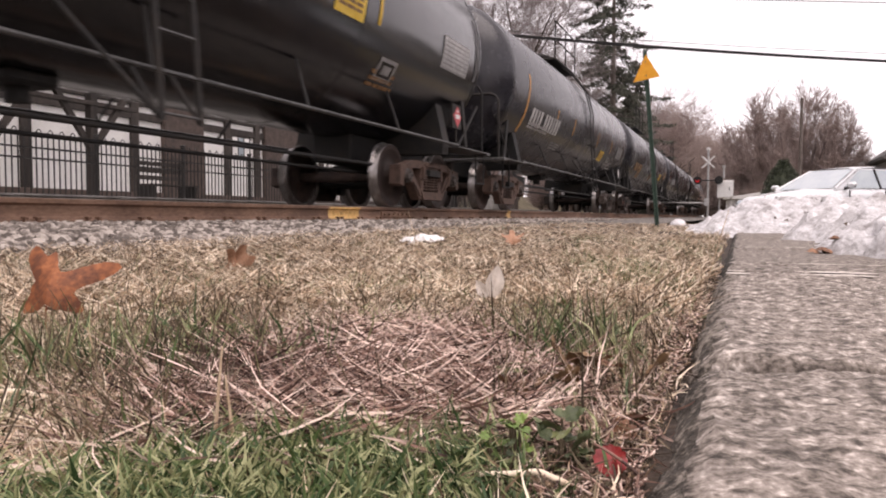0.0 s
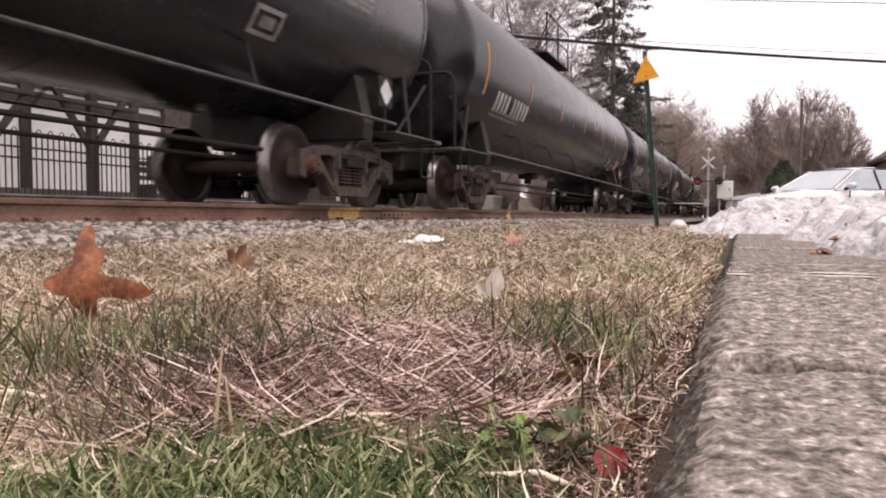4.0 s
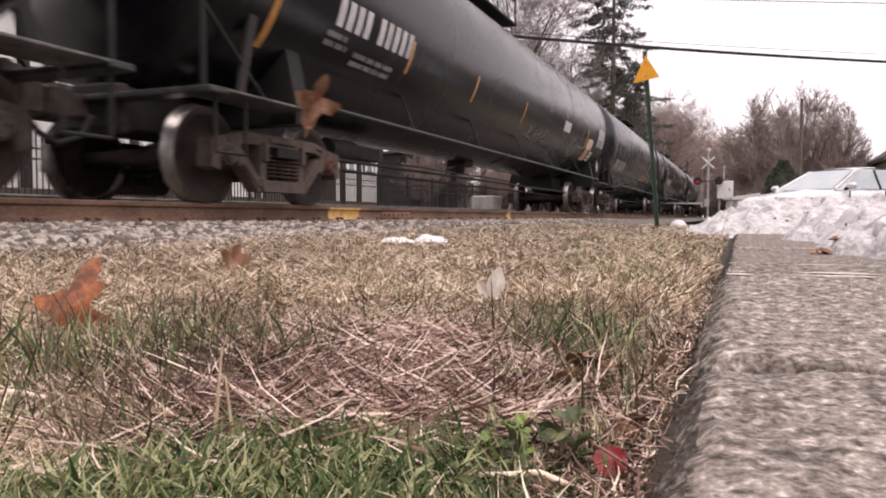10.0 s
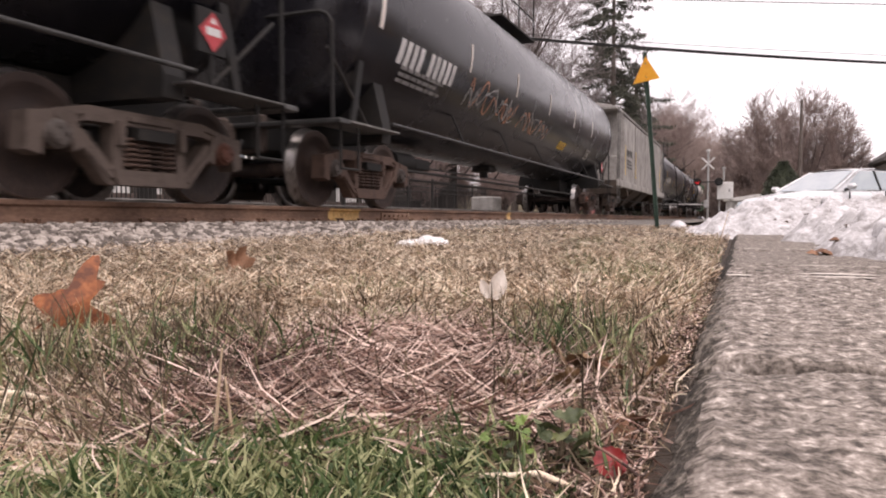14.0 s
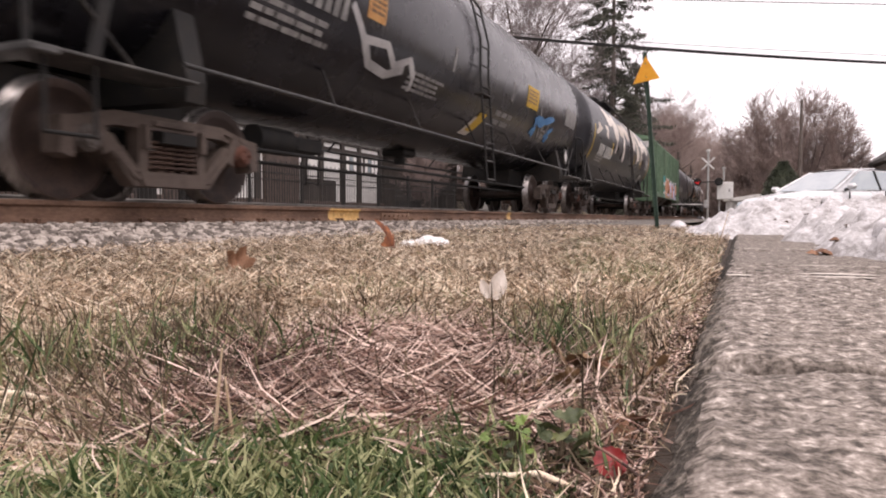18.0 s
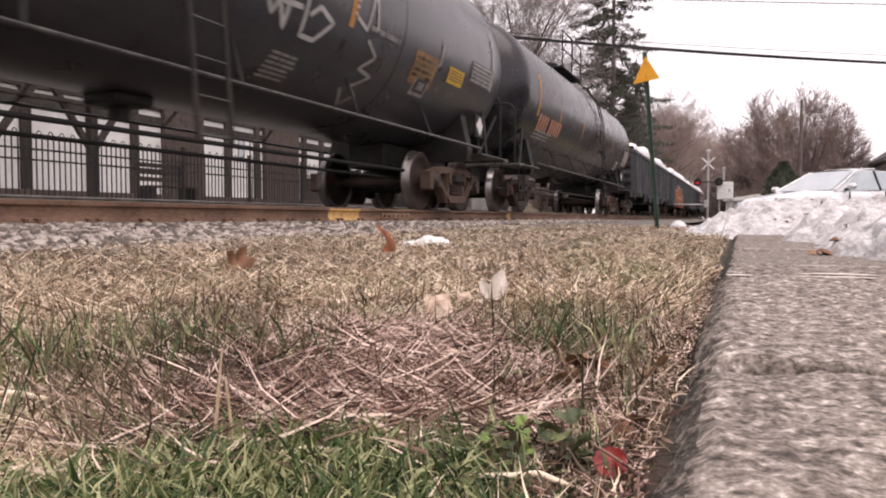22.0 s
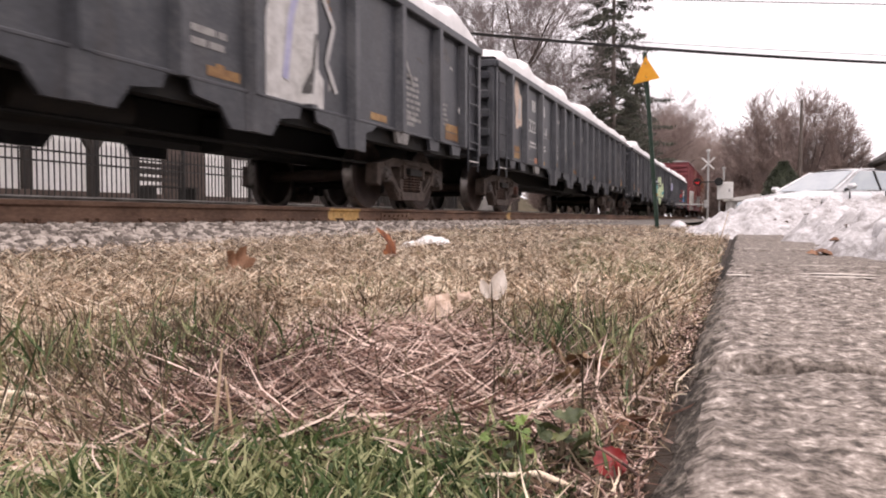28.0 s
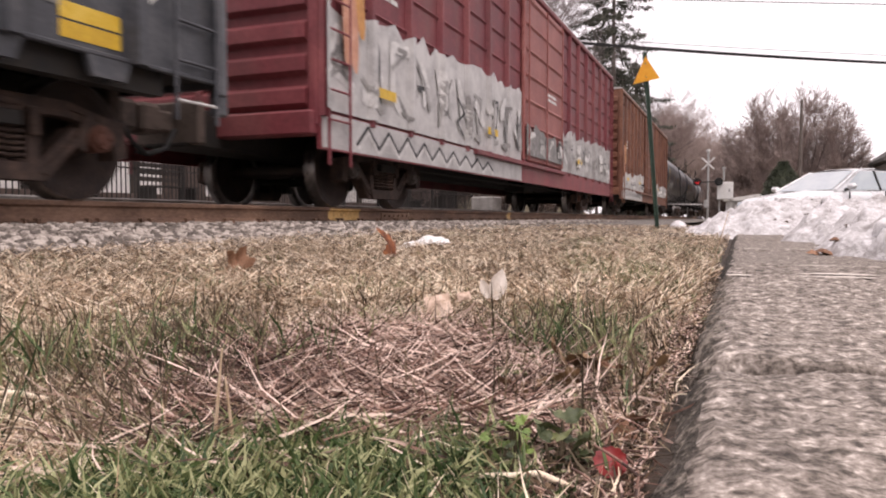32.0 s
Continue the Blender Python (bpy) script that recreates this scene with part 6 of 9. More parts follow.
# ---- ground, track and platform ----
def sheet(name, xs, ys, height, material, kind="structure", label="", category=""):
    """A sheet over a grid of xs and ys."""
    v = [(x, y, height(x, y)) for y in ys for x in xs]
    n = len(xs)
    f = [(j * n + i, j * n + i + 1, (j + 1) * n + i + 1, (j + 1) * n + i) for j in range(len(ys) - 1) for i in range(n - 1)]
    ob = new(name, raw_mesh(name, v, f, material))
    return tagged(ob, label, category, kind=kind)


def steps(a, b, n):
    return [a + (b - a) * i / n for i in range(n + 1)]


def lawn_edge(y):
    """Where the grass gives way to the ballast."""
    return -2.05 - 0.16 * max(0.0, min(y, 9.0)) - 0.12 * noise.noise((y * 0.9, 3.0, 0.0))


sheet("ground", [-1500, -300, -60, -20, 20, 60, 300, 1500], [-700, -100, -30, 0, 30, 60, 120, 300, 800, 2500], lambda x, y: -0.30, ground_brown,
      label="dull brown winter ground stretching to the horizon", category="ground")
sheet("lawn_soil", steps(-4.4, -0.02, 60), steps(-8.0, 15.0, 230),
      lambda x, y: -0.03 + 0.012 * noise.noise((x * 3, y * 3, 0)) + 0.02 * noise.noise((x * 0.8, y * 0.8, 5)) + 0.05 * max(0.0, min(1.0, (-x - 1.8) / 2.4)), soil,
      label="thin brown soil between the grass", category="soil")
sheet("ballast_bed", steps(TRACK - 2.6, -2.0, 24), steps(-60, 90, 300),
      lambda x, y: 0.045 - 0.09 * max(0.0, (x + 3.9) / 1.6) ** 1.4 + 0.012 * noise.noise((x * 6, y * 6, 2)) if x > -3.9 else 0.055 + 0.012 * noise.noise((x * 6, y * 6, 2)), ballast_bed,
      label="bed of crushed grey stone under the track", category="ballast")
sheet("parking_lot", steps(0.42, 40, 12), steps(-20, 42, 62), lambda x, y: -0.10 - 0.14 * max(0.0, min(1.0, (y - 3) / 8)), asphalt, label="worn dark asphalt beyond the kerb", category="asphalt")
sheet("road", steps(-40, 60, 10), steps(42, 50, 2), lambda x, y: -0.06, asphalt, label="asphalt road over the level crossing", category="road")


def rail_profile():
    h = [(0.036, 0.181), (0.038, 0.172), (0.037, 0.145), (0.012, 0.128), (0.009, 0.09), (0.011, 0.05), (0.025, 0.026), (0.076, 0.012), (0.076, 0.0)]
    return [(x, z) for x, z in h] + [(-x, z) for x, z in reversed(h)]


us = [-560, -100, -40, 0, 20, 40, 60, BEND] + [BEND + 15 * k for k in range(1, 34)]
for k in (1, -1):
    prof = rail_profile()
    v, f = [], []
    for u in us:
        m = along(u, k * GAUGE, -0.181)
        v += [tuple(m @ Vector((x, 0, z))) for x, z in prof]
    n = len(prof)
    for j in range(len(us) - 1):
        f += [(j * n + i, j * n + (i + 1) % n, (j + 1) * n + (i + 1) % n, (j + 1) * n + i) for i in range(n)]
    rail = new("rail", Shape().add(v, f).mesh("rail", rail_rust))
    tagged(rail, "brown rusted steel running rail on ballast", "rail", "running rails", "structure")
    v, f = [], []
    for u in us:
        m = along(u, k * GAUGE, 0.0)
        v += [tuple(m @ Vector(p)) for p in ((0.037, 0, -0.012), (0.034, 0, 0.0015), (-0.034, 0, 0.0015), (-0.037, 0, -0.012))]
    for j in range(len(us) - 1):
        f += [(4 * j + i, 4 * j + i + 1, 4 * j + i + 5, 4 * j + i + 4) for i in range(3)]
    part("rail_head", Shape().add(v, f), rail_shine, rail, "worn bright running surface")
    if k == 1:
        at = on_flat(TRACK + GAUGE + 0.0125, 0.0)
        face = [(0.0375, 0.150), (0.0385, 0.168), (0.0385, 0.146), (0.0135, 0.129), (0.0105, 0.09), (0.0125, 0.05), (0.0265, 0.028), (0.060, 0.018)][1:]
        for y0, y1 in ((7.87, 8.66), (15.35, 15.62)):
            v = [(TRACK + GAUGE + x, y, RAIL - 0.181 + z) for y in (y0, y1) for x, z in face]
            n = len(face)
            part("paint_mark", Shape().add(v, [(i, i + 1, n + i + 1, n + i) for i in range(n - 1)]), rail_paint, rail, "yellow paint on the rail's web")
        jb = part("joint_bar", Shape().box(TRACK + GAUGE + 0.010, TRACK + GAUGE + 0.030, 9.3, 10.2, RAIL - 0.15, RAIL - 0.055, 0.006), rail_rust, rail)
        for j in range(6):
            y = 9.38 + 0.148 * j
            part("bolt", Shape().rod((TRACK + GAUGE + 0.028, y, RAIL - 0.10), (TRACK + GAUGE + 0.055, y, RAIL - 0.10), 0.017, 6), rail_rust, jb)
# ties, with plates and spikes where they are near
tie = Shape().box(-1.3, 1.3, -0.115, 0.115, -0.18, 0.0, 0.012).mesh("tie", tie_wood)
plate = Shape().box(-0.18, 0.18, -0.09, 0.09, 0.0, 0.016, 0.004).mesh("tie_plate", rail_rust)
spike = Shape().box(-0.016, 0.016, -0.012, 0.012, 0.0, 0.035, 0.004).box(-0.03, 0.02, -0.018, 0.018, 0.03, 0.048, 0.005).mesh("spike", rail_rust)
for j in range(70):
    y = 1.0 + 0.54 * j
    t = obj("tie", tie, None, pose(TRACK, y, RAIL - 0.181 - 0.014))
    tagged(t, "dark weathered timber sleeper set in ballast", "sleeper", "sleepers", "structure")
    for k in (1, -1):
        p = obj("tie_plate", plate, t, pose(k * GAUGE, 0, 0))
        for dx, dy in ((0.095, 0.05), (0.095, -0.05), (-0.095, 0.05)):
            obj("spike", spike, p, pose(dx, dy, 0.012, 0, 0, 0 if dx > 0 else 180))


# crushed stone
def stones(name, n, x0, x1, y0, y1, zfun, size, seed, keep=None):
    rg = np.random.default_rng(seed)
    g = (1 + 5 ** 0.5) / 2
    base = np.array([(-1, g, 0), (1, g, 0), (-1, -g, 0), (1, -g, 0), (0, -1, g), (0, 1, g), (0, -1, -g), (0, 1, -g), (g, 0, -1), (g, 0, 1), (-g, 0, -1), (-g, 0, 1)]) / 1.9
    tri = np.array([(0, 11, 5), (0, 5, 1), (0, 1, 7), (0, 7, 10), (0, 10, 11), (1, 5, 9), (5, 11, 4), (11, 10, 2), (10, 7, 6), (7, 1, 8), (3, 9, 4), (3, 4, 2), (3, 2, 6), (3, 6, 8), (3, 8, 9), (4, 9, 5), (2, 4, 11), (6, 2, 10), (8, 6, 7), (9, 8, 1)])
    y = y0 + (y1 - y0) * rg.random(n) ** 1.7
    x = x0 + (x1 - x0) * rg.random(n)
    if keep is not None:
        ok = np.array([keep(a, b) for a, b in zip(x, y)])
        x, y = x[ok], y[ok]
        n = len(x)
    z = np.array([zfun(a, b) for a, b in zip(x, y)])
    s = size * (0.55 + 0.75 * rg.random((n, 1, 1)))
    v = base[None] * (1 + 0.35 * (rg.random((n, 12, 3)) - 0.5)) * s * (0.6 + 0.7 * rg.random((n, 1, 3)))
    a = rg.random(n) * 6.283
    c, d = np.cos(a)[:, None], np.sin(a)[:, None]
    w = np.stack([v[..., 0] * c - v[..., 1] * d, v[..., 0] * d + v[..., 1] * c, v[..., 2] * 0.8], -1) + np.stack([x, y, z], -1)[:, None, :]
    f = (tri[None] + 12 * np.arange(n)[:, None, None]).reshape(-1, 3)
    return new(name, raw_mesh(name, w.reshape(-1, 3), f, ballast_stone, smooth=False))


def bed_top(x, y):
    return 0.05 - 0.085 * max(0.0, (x + 3.9) / 1.6) ** 1.4 if x > -3.9 else 0.062


tagged(stones("ballast_stones", 15000, -4.62, -1.9, 1.5, 24, bed_top, 0.030, 3, lambda x, y: x < lawn_edge(y) + 0.25), "loose pale grey crushed ballast stones", "ballast", kind="stuff")
tagged(stones("ballast_stones", 4500, -6.1, -4.92, 3, 30, lambda x, y: 0.06, 0.030, 5), "grey crushed ballast stones between the rails", "ballast", kind="stuff")

# low platform beyond the track
plat = new("platform", Shape().box(-40, TRACK - 2.1, -12, 36, -0.1, 0.39, 0.02).mesh("platform", platform_grey))
tagged(plat, "low grey concrete station platform beside the track", "platform", kind="structure")

# ---- iron fence with hooped tops ----
FX = -11.2
fence = new("iron_fence")
fence.location = (FX, 0, 0.46)
tagged(fence, "black iron fence with hooped pickets on the platform", "fence")
y0, y1 = 5.6, 33.0
picket = Shape().box(-0.009, 0.009, -0.009, 0.009, -0.02, 0.86).mesh("picket", iron_black)
tall = Shape().box(-0.009, 0.009, -0.009, 0.009, -0.02, 1.04).mesh("picket", iron_black)
hoop = Shape().tube([(0, -0.058 * math.cos(math.pi * k / 8), 1.04 + 0.125 * math.sin(math.pi * k / 8)) for k in range(9)], 0.009, 5).mesh("hoop", iron_black)
for z in (0.03, 0.66, 0.84):
    part("fence_rail", Shape().box(-0.018, 0.018, y0, y1, z - 0.015, z + 0.015), iron_black, fence)
j, y = 0, y0 + 0.06
while y < y1:
    if j % 20 == 0:
        part("fence_post", Shape().box(-0.035, 0.035, y - 0.035, y + 0.035, -0.07, 1.16, 0.006).box(-0.045, 0.045, y - 0.045, y + 0.045, 1.16, 1.20, 0.01), iron_black, fence)
    else:
        obj("picket", tall, fence, pose(0, y, 0))
        if j % 2 == 1 and (j + 1) % 20 != 0:
            obj("hoop", hoop, fence, pose(0, y + 0.0575, 0))
    y += 0.115
    j += 1

# ---- half-timbered station behind the fence ----
station = new("station_building")
station.location = (-15.0, 0, 0.46)
tagged(station, "half-timbered white station building with dark posts", "building")
part("plaster_wall", Shape().box(-0.3, 0.0, 4, 29.5, -0.07, 4.6), plaster_white, station)
part("end_wall", Shape().box(-8.0, -0.3, 4, 4.3, 0, 4.6), plaster_white, station)
part("end_wall", Shape().box(-8.0, -0.3, 29.2, 29.5, 0, 4.6), plaster_white, station)
part("back_wall", Shape().box(-8.3, -8.0, 4, 29.5, 0, 4.6), plaster_white, station)
part("roof", Shape().prism([(-8.6, 4.55), (0.3, 4.55), (0.3, 4.7), (-4.1, 7.6), (-8.6, 4.7)], 3.2, 30.4, "y"), roof_slate, station)
for ya, yb in ((15.95, 17.55), (20.6, 22.6)):
    part("brick_pier", Shape().box(-0.05, 0.16, ya, yb, -0.07, 4.5, 0.02), brick_dark, station)
for y in (8.0, 9.95, 11.75, 13.55, 14.95, 18.75, 20.25, 23.1, 24.3, 25.9, 27.3, 29.2):
    part("timber_post", Shape().box(-0.02, 0.09, y - 0.13, y + 0.13, 0, 4.5, 0.012), timber_dark, station)
for z in (2.35, 2.72, 3.5):
    part("timber_beam", Shape().box(-0.02, 0.075, 4, 29.5, z - 0.10, z + 0.10, 0.012), timber_dark, station)
part("base_course", Shape().box(-0.02, 0.12, 4, 29.5, -0.07, 0.32, 0.02), brick_dark, station)
for y in (19.4, 26.6, 28.2):
    win = part("window", Shape().box(0.0, 0.06, y - 0.5, y + 0.5, 1.55, 2.25, 0.01), timber_dark, station)
    for dy in (-0.3, 0.0, 0.3):
        for z in (1.62, 1.93):
            part("pane", Shape().box(0.05, 0.066, y + dy - 0.12, y + dy + 0.12, z, z + 0.26), plaster_white if dy else car_glass, win)
for y in (24.9, 23.7):
    part("door_panel", Shape().box(0.0, 0.07, y - 0.42, y + 0.42, 0, 1.15, 0.01), timber_dark, station)
# platform canopy posts with their knee braces
canopy = new("platform_trellis")
canopy.location = (-13.0, 0, 0.46)
tagged(canopy, "dark timber trellis frame on braced posts", "timber frame")
for y in (5.2, 7.35, 9.5, 11.8):
    part("canopy_post", Shape().box(-0.09, 0.09, y - 0.09, y + 0.09, -0.07, 3.3, 0.015), timber_dark, canopy)
    for k in (1, -1):
        part("knee_brace", Shape().prism([(y + k * 0.05, 1.25), (y + k * 0.05, 1.05), (y + k * 1.02, 2.35), (y + k * 1.02, 2.55)], -0.05, 0.05), timber_dark, canopy)
part("canopy_beam", Shape().box(-0.1, 0.1, 4.5, 13.0, 2.45, 2.62, 0.015).box(-0.1, 0.1, 4.5, 13.0, 2.05, 2.14, 0.01), timber_dark, canopy)
# benches, bins and a stair rail seen dimly under the wagons
for y in (6.3, 13.2, 26.4):
    bench = new("platform_bench")
    bench.location = (-12.2, y, 0.39)
    tagged(bench, "dark slatted bench on the station platform", "bench", "platform benches")
    for x in (-0.2, -0.07, 0.06, 0.19):
        part("slat", Shape().box(x - 0.05, x + 0.05, -0.75, 0.75, 0.43, 0.46, 0.006), timber_dark, bench)
    for z in (0.62, 0.78, 0.94):
        part("back_slat", Shape().box(-0.30, -0.27, -0.75, 0.75, z - 0.05, z + 0.05, 0.006), timber_dark, bench)
    for yy in (-0.65, 0.65):
        part("leg", Shape().box(-0.3, 0.22, yy - 0.03, yy + 0.03, 0.0, 0.43, 0.01).box(-0.3, -0.25, yy - 0.03, yy + 0.03, 0.43, 1.0, 0.01), iron_black, bench)
# pale stone block by the far side of the track
blockob = new("stone_block", Shape().box(-0.45, 0.45, -0.5, 0.5, 0, 0.55, 0.05).mesh("stone_block", platform_grey))
blockob.location = (-9.0, 26.5, 0.39)
tagged(blockob, "pale rough stone block beside the track", "stone block")


# ---- bare winter trees ----
def bare_tree(seed, height, spread, levels, trunk_r, dense, low=False, thin_r=0.011, keep=1.0):
    """Vertices and faces of limbs and twigs: tapered three-sided shoots that fork."""
    rnd = random.Random(seed)
    limb, fine = Shape(), Shape()

    def shoot(p, d, length, r, lev):
        q = p
        n = 3 if lev < 2 else 2 if lev < 5 else 1
        for s in range(n):
            d = (d + Vector((rnd.uniform(-1, 1), rnd.uniform(-1, 1), rnd.uniform(-0.5, 0.9))) * 0.16).normalized()
            q2 = q + d * (length / n)
            ra, rb = max(thin_r, r * (1 - 0.45 * s / n)), max(thin_r, r * (1 - 0.45 * (s + 1) / n))
            (limb if lev < 2 else fine).rod(q, q2, ra, 7 if lev < 1 else 5 if lev < 2 else 3, rb, cap=False)
            q = q2
            if lev < levels and s >= (1 if lev == 0 and not low else 0):
                for _ in range(dense if lev else dense + 1):
                    if lev >= 2 and rnd.random() > keep:
                        continue
                    side = Vector((rnd.uniform(-1, 1), rnd.uniform(-1, 1), rnd.uniform(-0.15, 0.75))).normalized()
                    nd = (d * rnd.uniform(0.35, 0.8) + side * spread).normalized()
                    shoot(q, nd, length * rnd.uniform(0.42, 0.68), rb * rnd.uniform(0.42, 0.62), lev + 1)
    shoot(Vector((0, 0, -0.3)), Vector((0, 0, 1)), height * (0.40 if low else 0.52), trunk_r, 0)
    return limb, fine


def tree_kind(seed, height, spread, levels, trunk_r, dense, low=False, thin_r=0.011, skin=twig, keep=1.0):
    limb, fine = bare_tree(seed, height, spread, levels, trunk_r, dense, low, thin_r, keep)
    return limb.mesh("trunk", bark), fine.mesh("crown", skin)


KINDS = [tree_kind(11, 17, 0.75, 5, 0.24, 3, False, 0.009, twig_grey, 0.75), tree_kind(23, 18, 0.65, 5, 0.26, 3, False, 0.010, twig, 0.75), tree_kind(37, 15, 0.85, 5, 0.22, 3, True, 0.009, twig, 0.85), tree_kind(51, 16, 0.5, 5, 0.24, 3, True, 0.009, twig, 0.85), tree_kind(61, 15, 0.85, 4, 0.22, 3, True, 0.018)]


def plant(kind, x, y, size, turn, label, group):
    t = new("bare_tree")
    t.matrix_basis = pose(x, y, -0.1, 0, 0, turn)
    t.scale = (size, size, size)
    tagged(t, label, "tree", group)
    obj("trunk", KINDS[kind][0], t)
    obj("crown", KINDS[kind][1], t)
    return t


RT = random.Random(5)
# a wood along the far side of the line
for j, (x, y, s) in enumerate([(-15.5, 52, 1.25), (-20, 58, 1.3), (-15, 66, 1.05), (-24, 82, 1.2), (-16.5, 76, 0.9), (-15.5, 92, 0.75),
                             (-18, 100, 0.9), (-21, 88, 1.0), (-17, 112, 0.8), (-24, 108, 1.0), (-20, 122, 0.9), (-26, 130, 1.0), (-9.5, 150, 1.05), (-6.0, 158, 1.0), (-12.5, 165, 1.2), (-3.0, 165, 0.95), (-7.5, 178, 1.15), (-4.5, 186, 1.0), (-1.0, 175, 0.8), (-14, 182, 1.3), (-12.8, 108, 0.85), (-12.4, 96, 0.8), (-13.2, 88, 0.85), (-12.2, 80, 0.8), (-10.8, 97, 0.95), (-10.4, 106, 0.95), (-10.2, 119, 1.0), (-10.0, 133, 0.95), (-8.8, 144, 0.95), (-13.5, 128, 1.1), (-13.0, 116, 1.0), (-5.0, 148, 0.7), (-1.5, 156, 0.6)]):
    plant(0 if y < 95 else 1, x, y, s * RT.uniform(0.9, 1.05), RT.uniform(0, 360), "tall bare winter tree beside the railway", "railway wood")
# the round bare tree beyond the crossing: many stems that fan out into a dome of fine twigs
def dome_tree(seed, reach, height, stems, thin_r):
    rnd = random.Random(seed)
    limb, fine = Shape(), Shape()

    def dome(p):
        return (p.x * p.x + p.y * p.y) / reach ** 2 + (max(0.0, p.z) / height) ** 2

    for n in range(stems):
        a, lean = rnd.uniform(0, 6.283), math.acos(rnd.uniform(0.0, 0.98))
        out_to = Vector((reach * math.sin(lean) * math.cos(a), reach * math.sin(lean) * math.sin(a), height * max(0.16, math.cos(lean)))) * rnd.uniform(0.62, 0.94)
        wide = 0.12 if n % 3 == 0 else 0.62
        foot = Vector((wide * out_to.x + rnd.gauss(0, 0.5), wide * out_to.y + rnd.gauss(0, 0.5), -0.2))
        knee = Vector(((wide + 0.3) * out_to.x, (wide + 0.3) * out_to.y, 0.50 * out_to.z))
        pts = [foot.lerp(knee, t).lerp(knee.lerp(out_to, t), t) + Vector((rnd.gauss(0, 0.1), rnd.gauss(0, 0.1), 0)) for t in (0, 0.15, 0.3, 0.45, 0.6, 0.75, 0.9, 1.0)]
        for j in range(7):
            limb.rod(pts[j], pts[j + 1], 0.075 * (1 - 0.125 * j), 5, 0.075 * (1 - 0.125 * (j + 1)), cap=False)
            if j < 1:
                continue
            for _ in range(5):
                p = pts[j].lerp(pts[j + 1], rnd.random())
                d = ((pts[j + 1] - pts[j]).normalized() + Vector((rnd.gauss(0, 0.55), rnd.gauss(0, 0.55), rnd.gauss(0.15, 0.4)))).normalized()
                length = rnd.uniform(0.9, 2.3)
                q = p + d * length
                if dome(q) > 0.98:
                    length *= 0.45
                    q = p + d * length
                fine.rod(p, q, 0.030, 3, thin_r, cap=False)
                for _ in range(11):
                    t = rnd.uniform(0.2, 1.0)
                    e = (d + Vector((rnd.gauss(0, 0.6), rnd.gauss(0, 0.6), rnd.gauss(0.1, 0.5)))).normalized() * rnd.uniform(0.4, 1.1)
                    r = p.lerp(q, t)
                    if dome(r + e) < 1.0 + 0.08 * rnd.random():
                        fine.rod(r, r + e, thin_r, 3, thin_r * 0.5, cap=False)
    return limb.mesh("trunk", bark), fine.mesh("crown", twig)


for seed, x, y, reach, height, stems, label in ((71, 4.1, 75, 8.0, 13.2, 190, "round bare brown tree beyond the crossing"), (72, -2.0, 98, 4.6, 7.6, 40, "low bare brown tree behind the crossing"), (73, -3.4, 112, 4.2, 10.5, 40, "bare brown tree behind the crossing signal")):
    t = new("bare_tree")
    t.location = (x, y, -0.1)
    tagged(t, label, "tree", "trees beyond the crossing")
    trunk, crown = dome_tree(seed, reach, height, stems, 0.017)
    tagged(obj("trunk", trunk, t), kind="stuff")
    obj("crown", crown, t)


# brush and a shelter past the station
for j in range(26):
    plant(4, -13.2 - 5.5 * RT.random(), 31 + 1.9 * j + RT.uniform(-0.8, 0.8), RT.uniform(0.24, 0.4), RT.uniform(0, 360), "low tangled brown brush behind the platform", "brush behind the platform")
shelter = new("platform_shelter")
shelter.location = (-14.0, 0, 0.39)
tagged(shelter, "dark timber platform shelter past the station", "shelter")
part("back_wall", Shape().box(-1.6, -1.45, 30.4, 35.8, 0, 2.6), timber_dark, shelter)
part("end_wall", Shape().box(-1.45, 0.2, 30.4, 30.5, 0, 2.6), timber_dark, shelter)
part("end_wall", Shape().box(-1.45, 0.2, 35.7, 35.8, 0, 2.6), timber_dark, shelter)
part("roof", Shape().prism([(-2.0, 2.6), (0.5, 2.75), (0.5, 2.85), (-2.0, 2.72)], 30.1, 36.0, "y"), roof_slate, shelter)
for y in (31.8, 33.1, 34.4):
    part("post", Shape().box(0.1, 0.2, y - 0.05, y + 0.05, 0, 2.72, 0.01), timber_dark, shelter)
bank = sheet("wooded_bank", steps(-60, -19, 14), steps(30, 110, 30), lambda x, y: -0.3 + 3.0 * max(0.0, min(1.0, (-x - 19) / 6)) + 0.5 * noise.noise((x * 0.3, y * 0.3, 0)), ground_brown, label="brown wooded bank behind the platform", category="bank")
# unseen ridge, added past the lot to keep low sky off the wagons' sides
sky_block = sheet("wooded_ridge", steps(38, 60, 6), steps(-60, 70, 26), lambda x, y: -0.35 + 12 * max(0.0, min(1.0, (x - 38) / 7)) + 1.6 * noise.noise((x * 0.2, y * 0.2, 4)), ground_brown, label="unseen brown ridge added to block low sky", category="ridge")


# unseen houses and trees added across the parking lot to darken the wagons' reflections
for x, y, wd, h, turn in ((27, -14, 9, 5.4, 4), (29, 8, 11, 6.0, -3), (30, 31, 10, 5.6, 2)):
    hs = new("house")
    hs.matrix_basis = pose(x, y, -0.3, 0, 0, turn)
    tagged(hs, "unseen plain brown house added to block low sky", "house", "houses across the lot")
    part("wall", Shape().box(-4, 4, -wd / 2, wd / 2, 0, h), brick_dark, hs)
    part("roof", Shape().prism([(-4.5, h - 0.1), (4.5, h - 0.1), (4.5, h + 0.1), (0, h + 3.2), (-4.5, h + 0.1)], -wd / 2 - 0.4, wd / 2 + 0.4, "y"), roof_slate, hs)
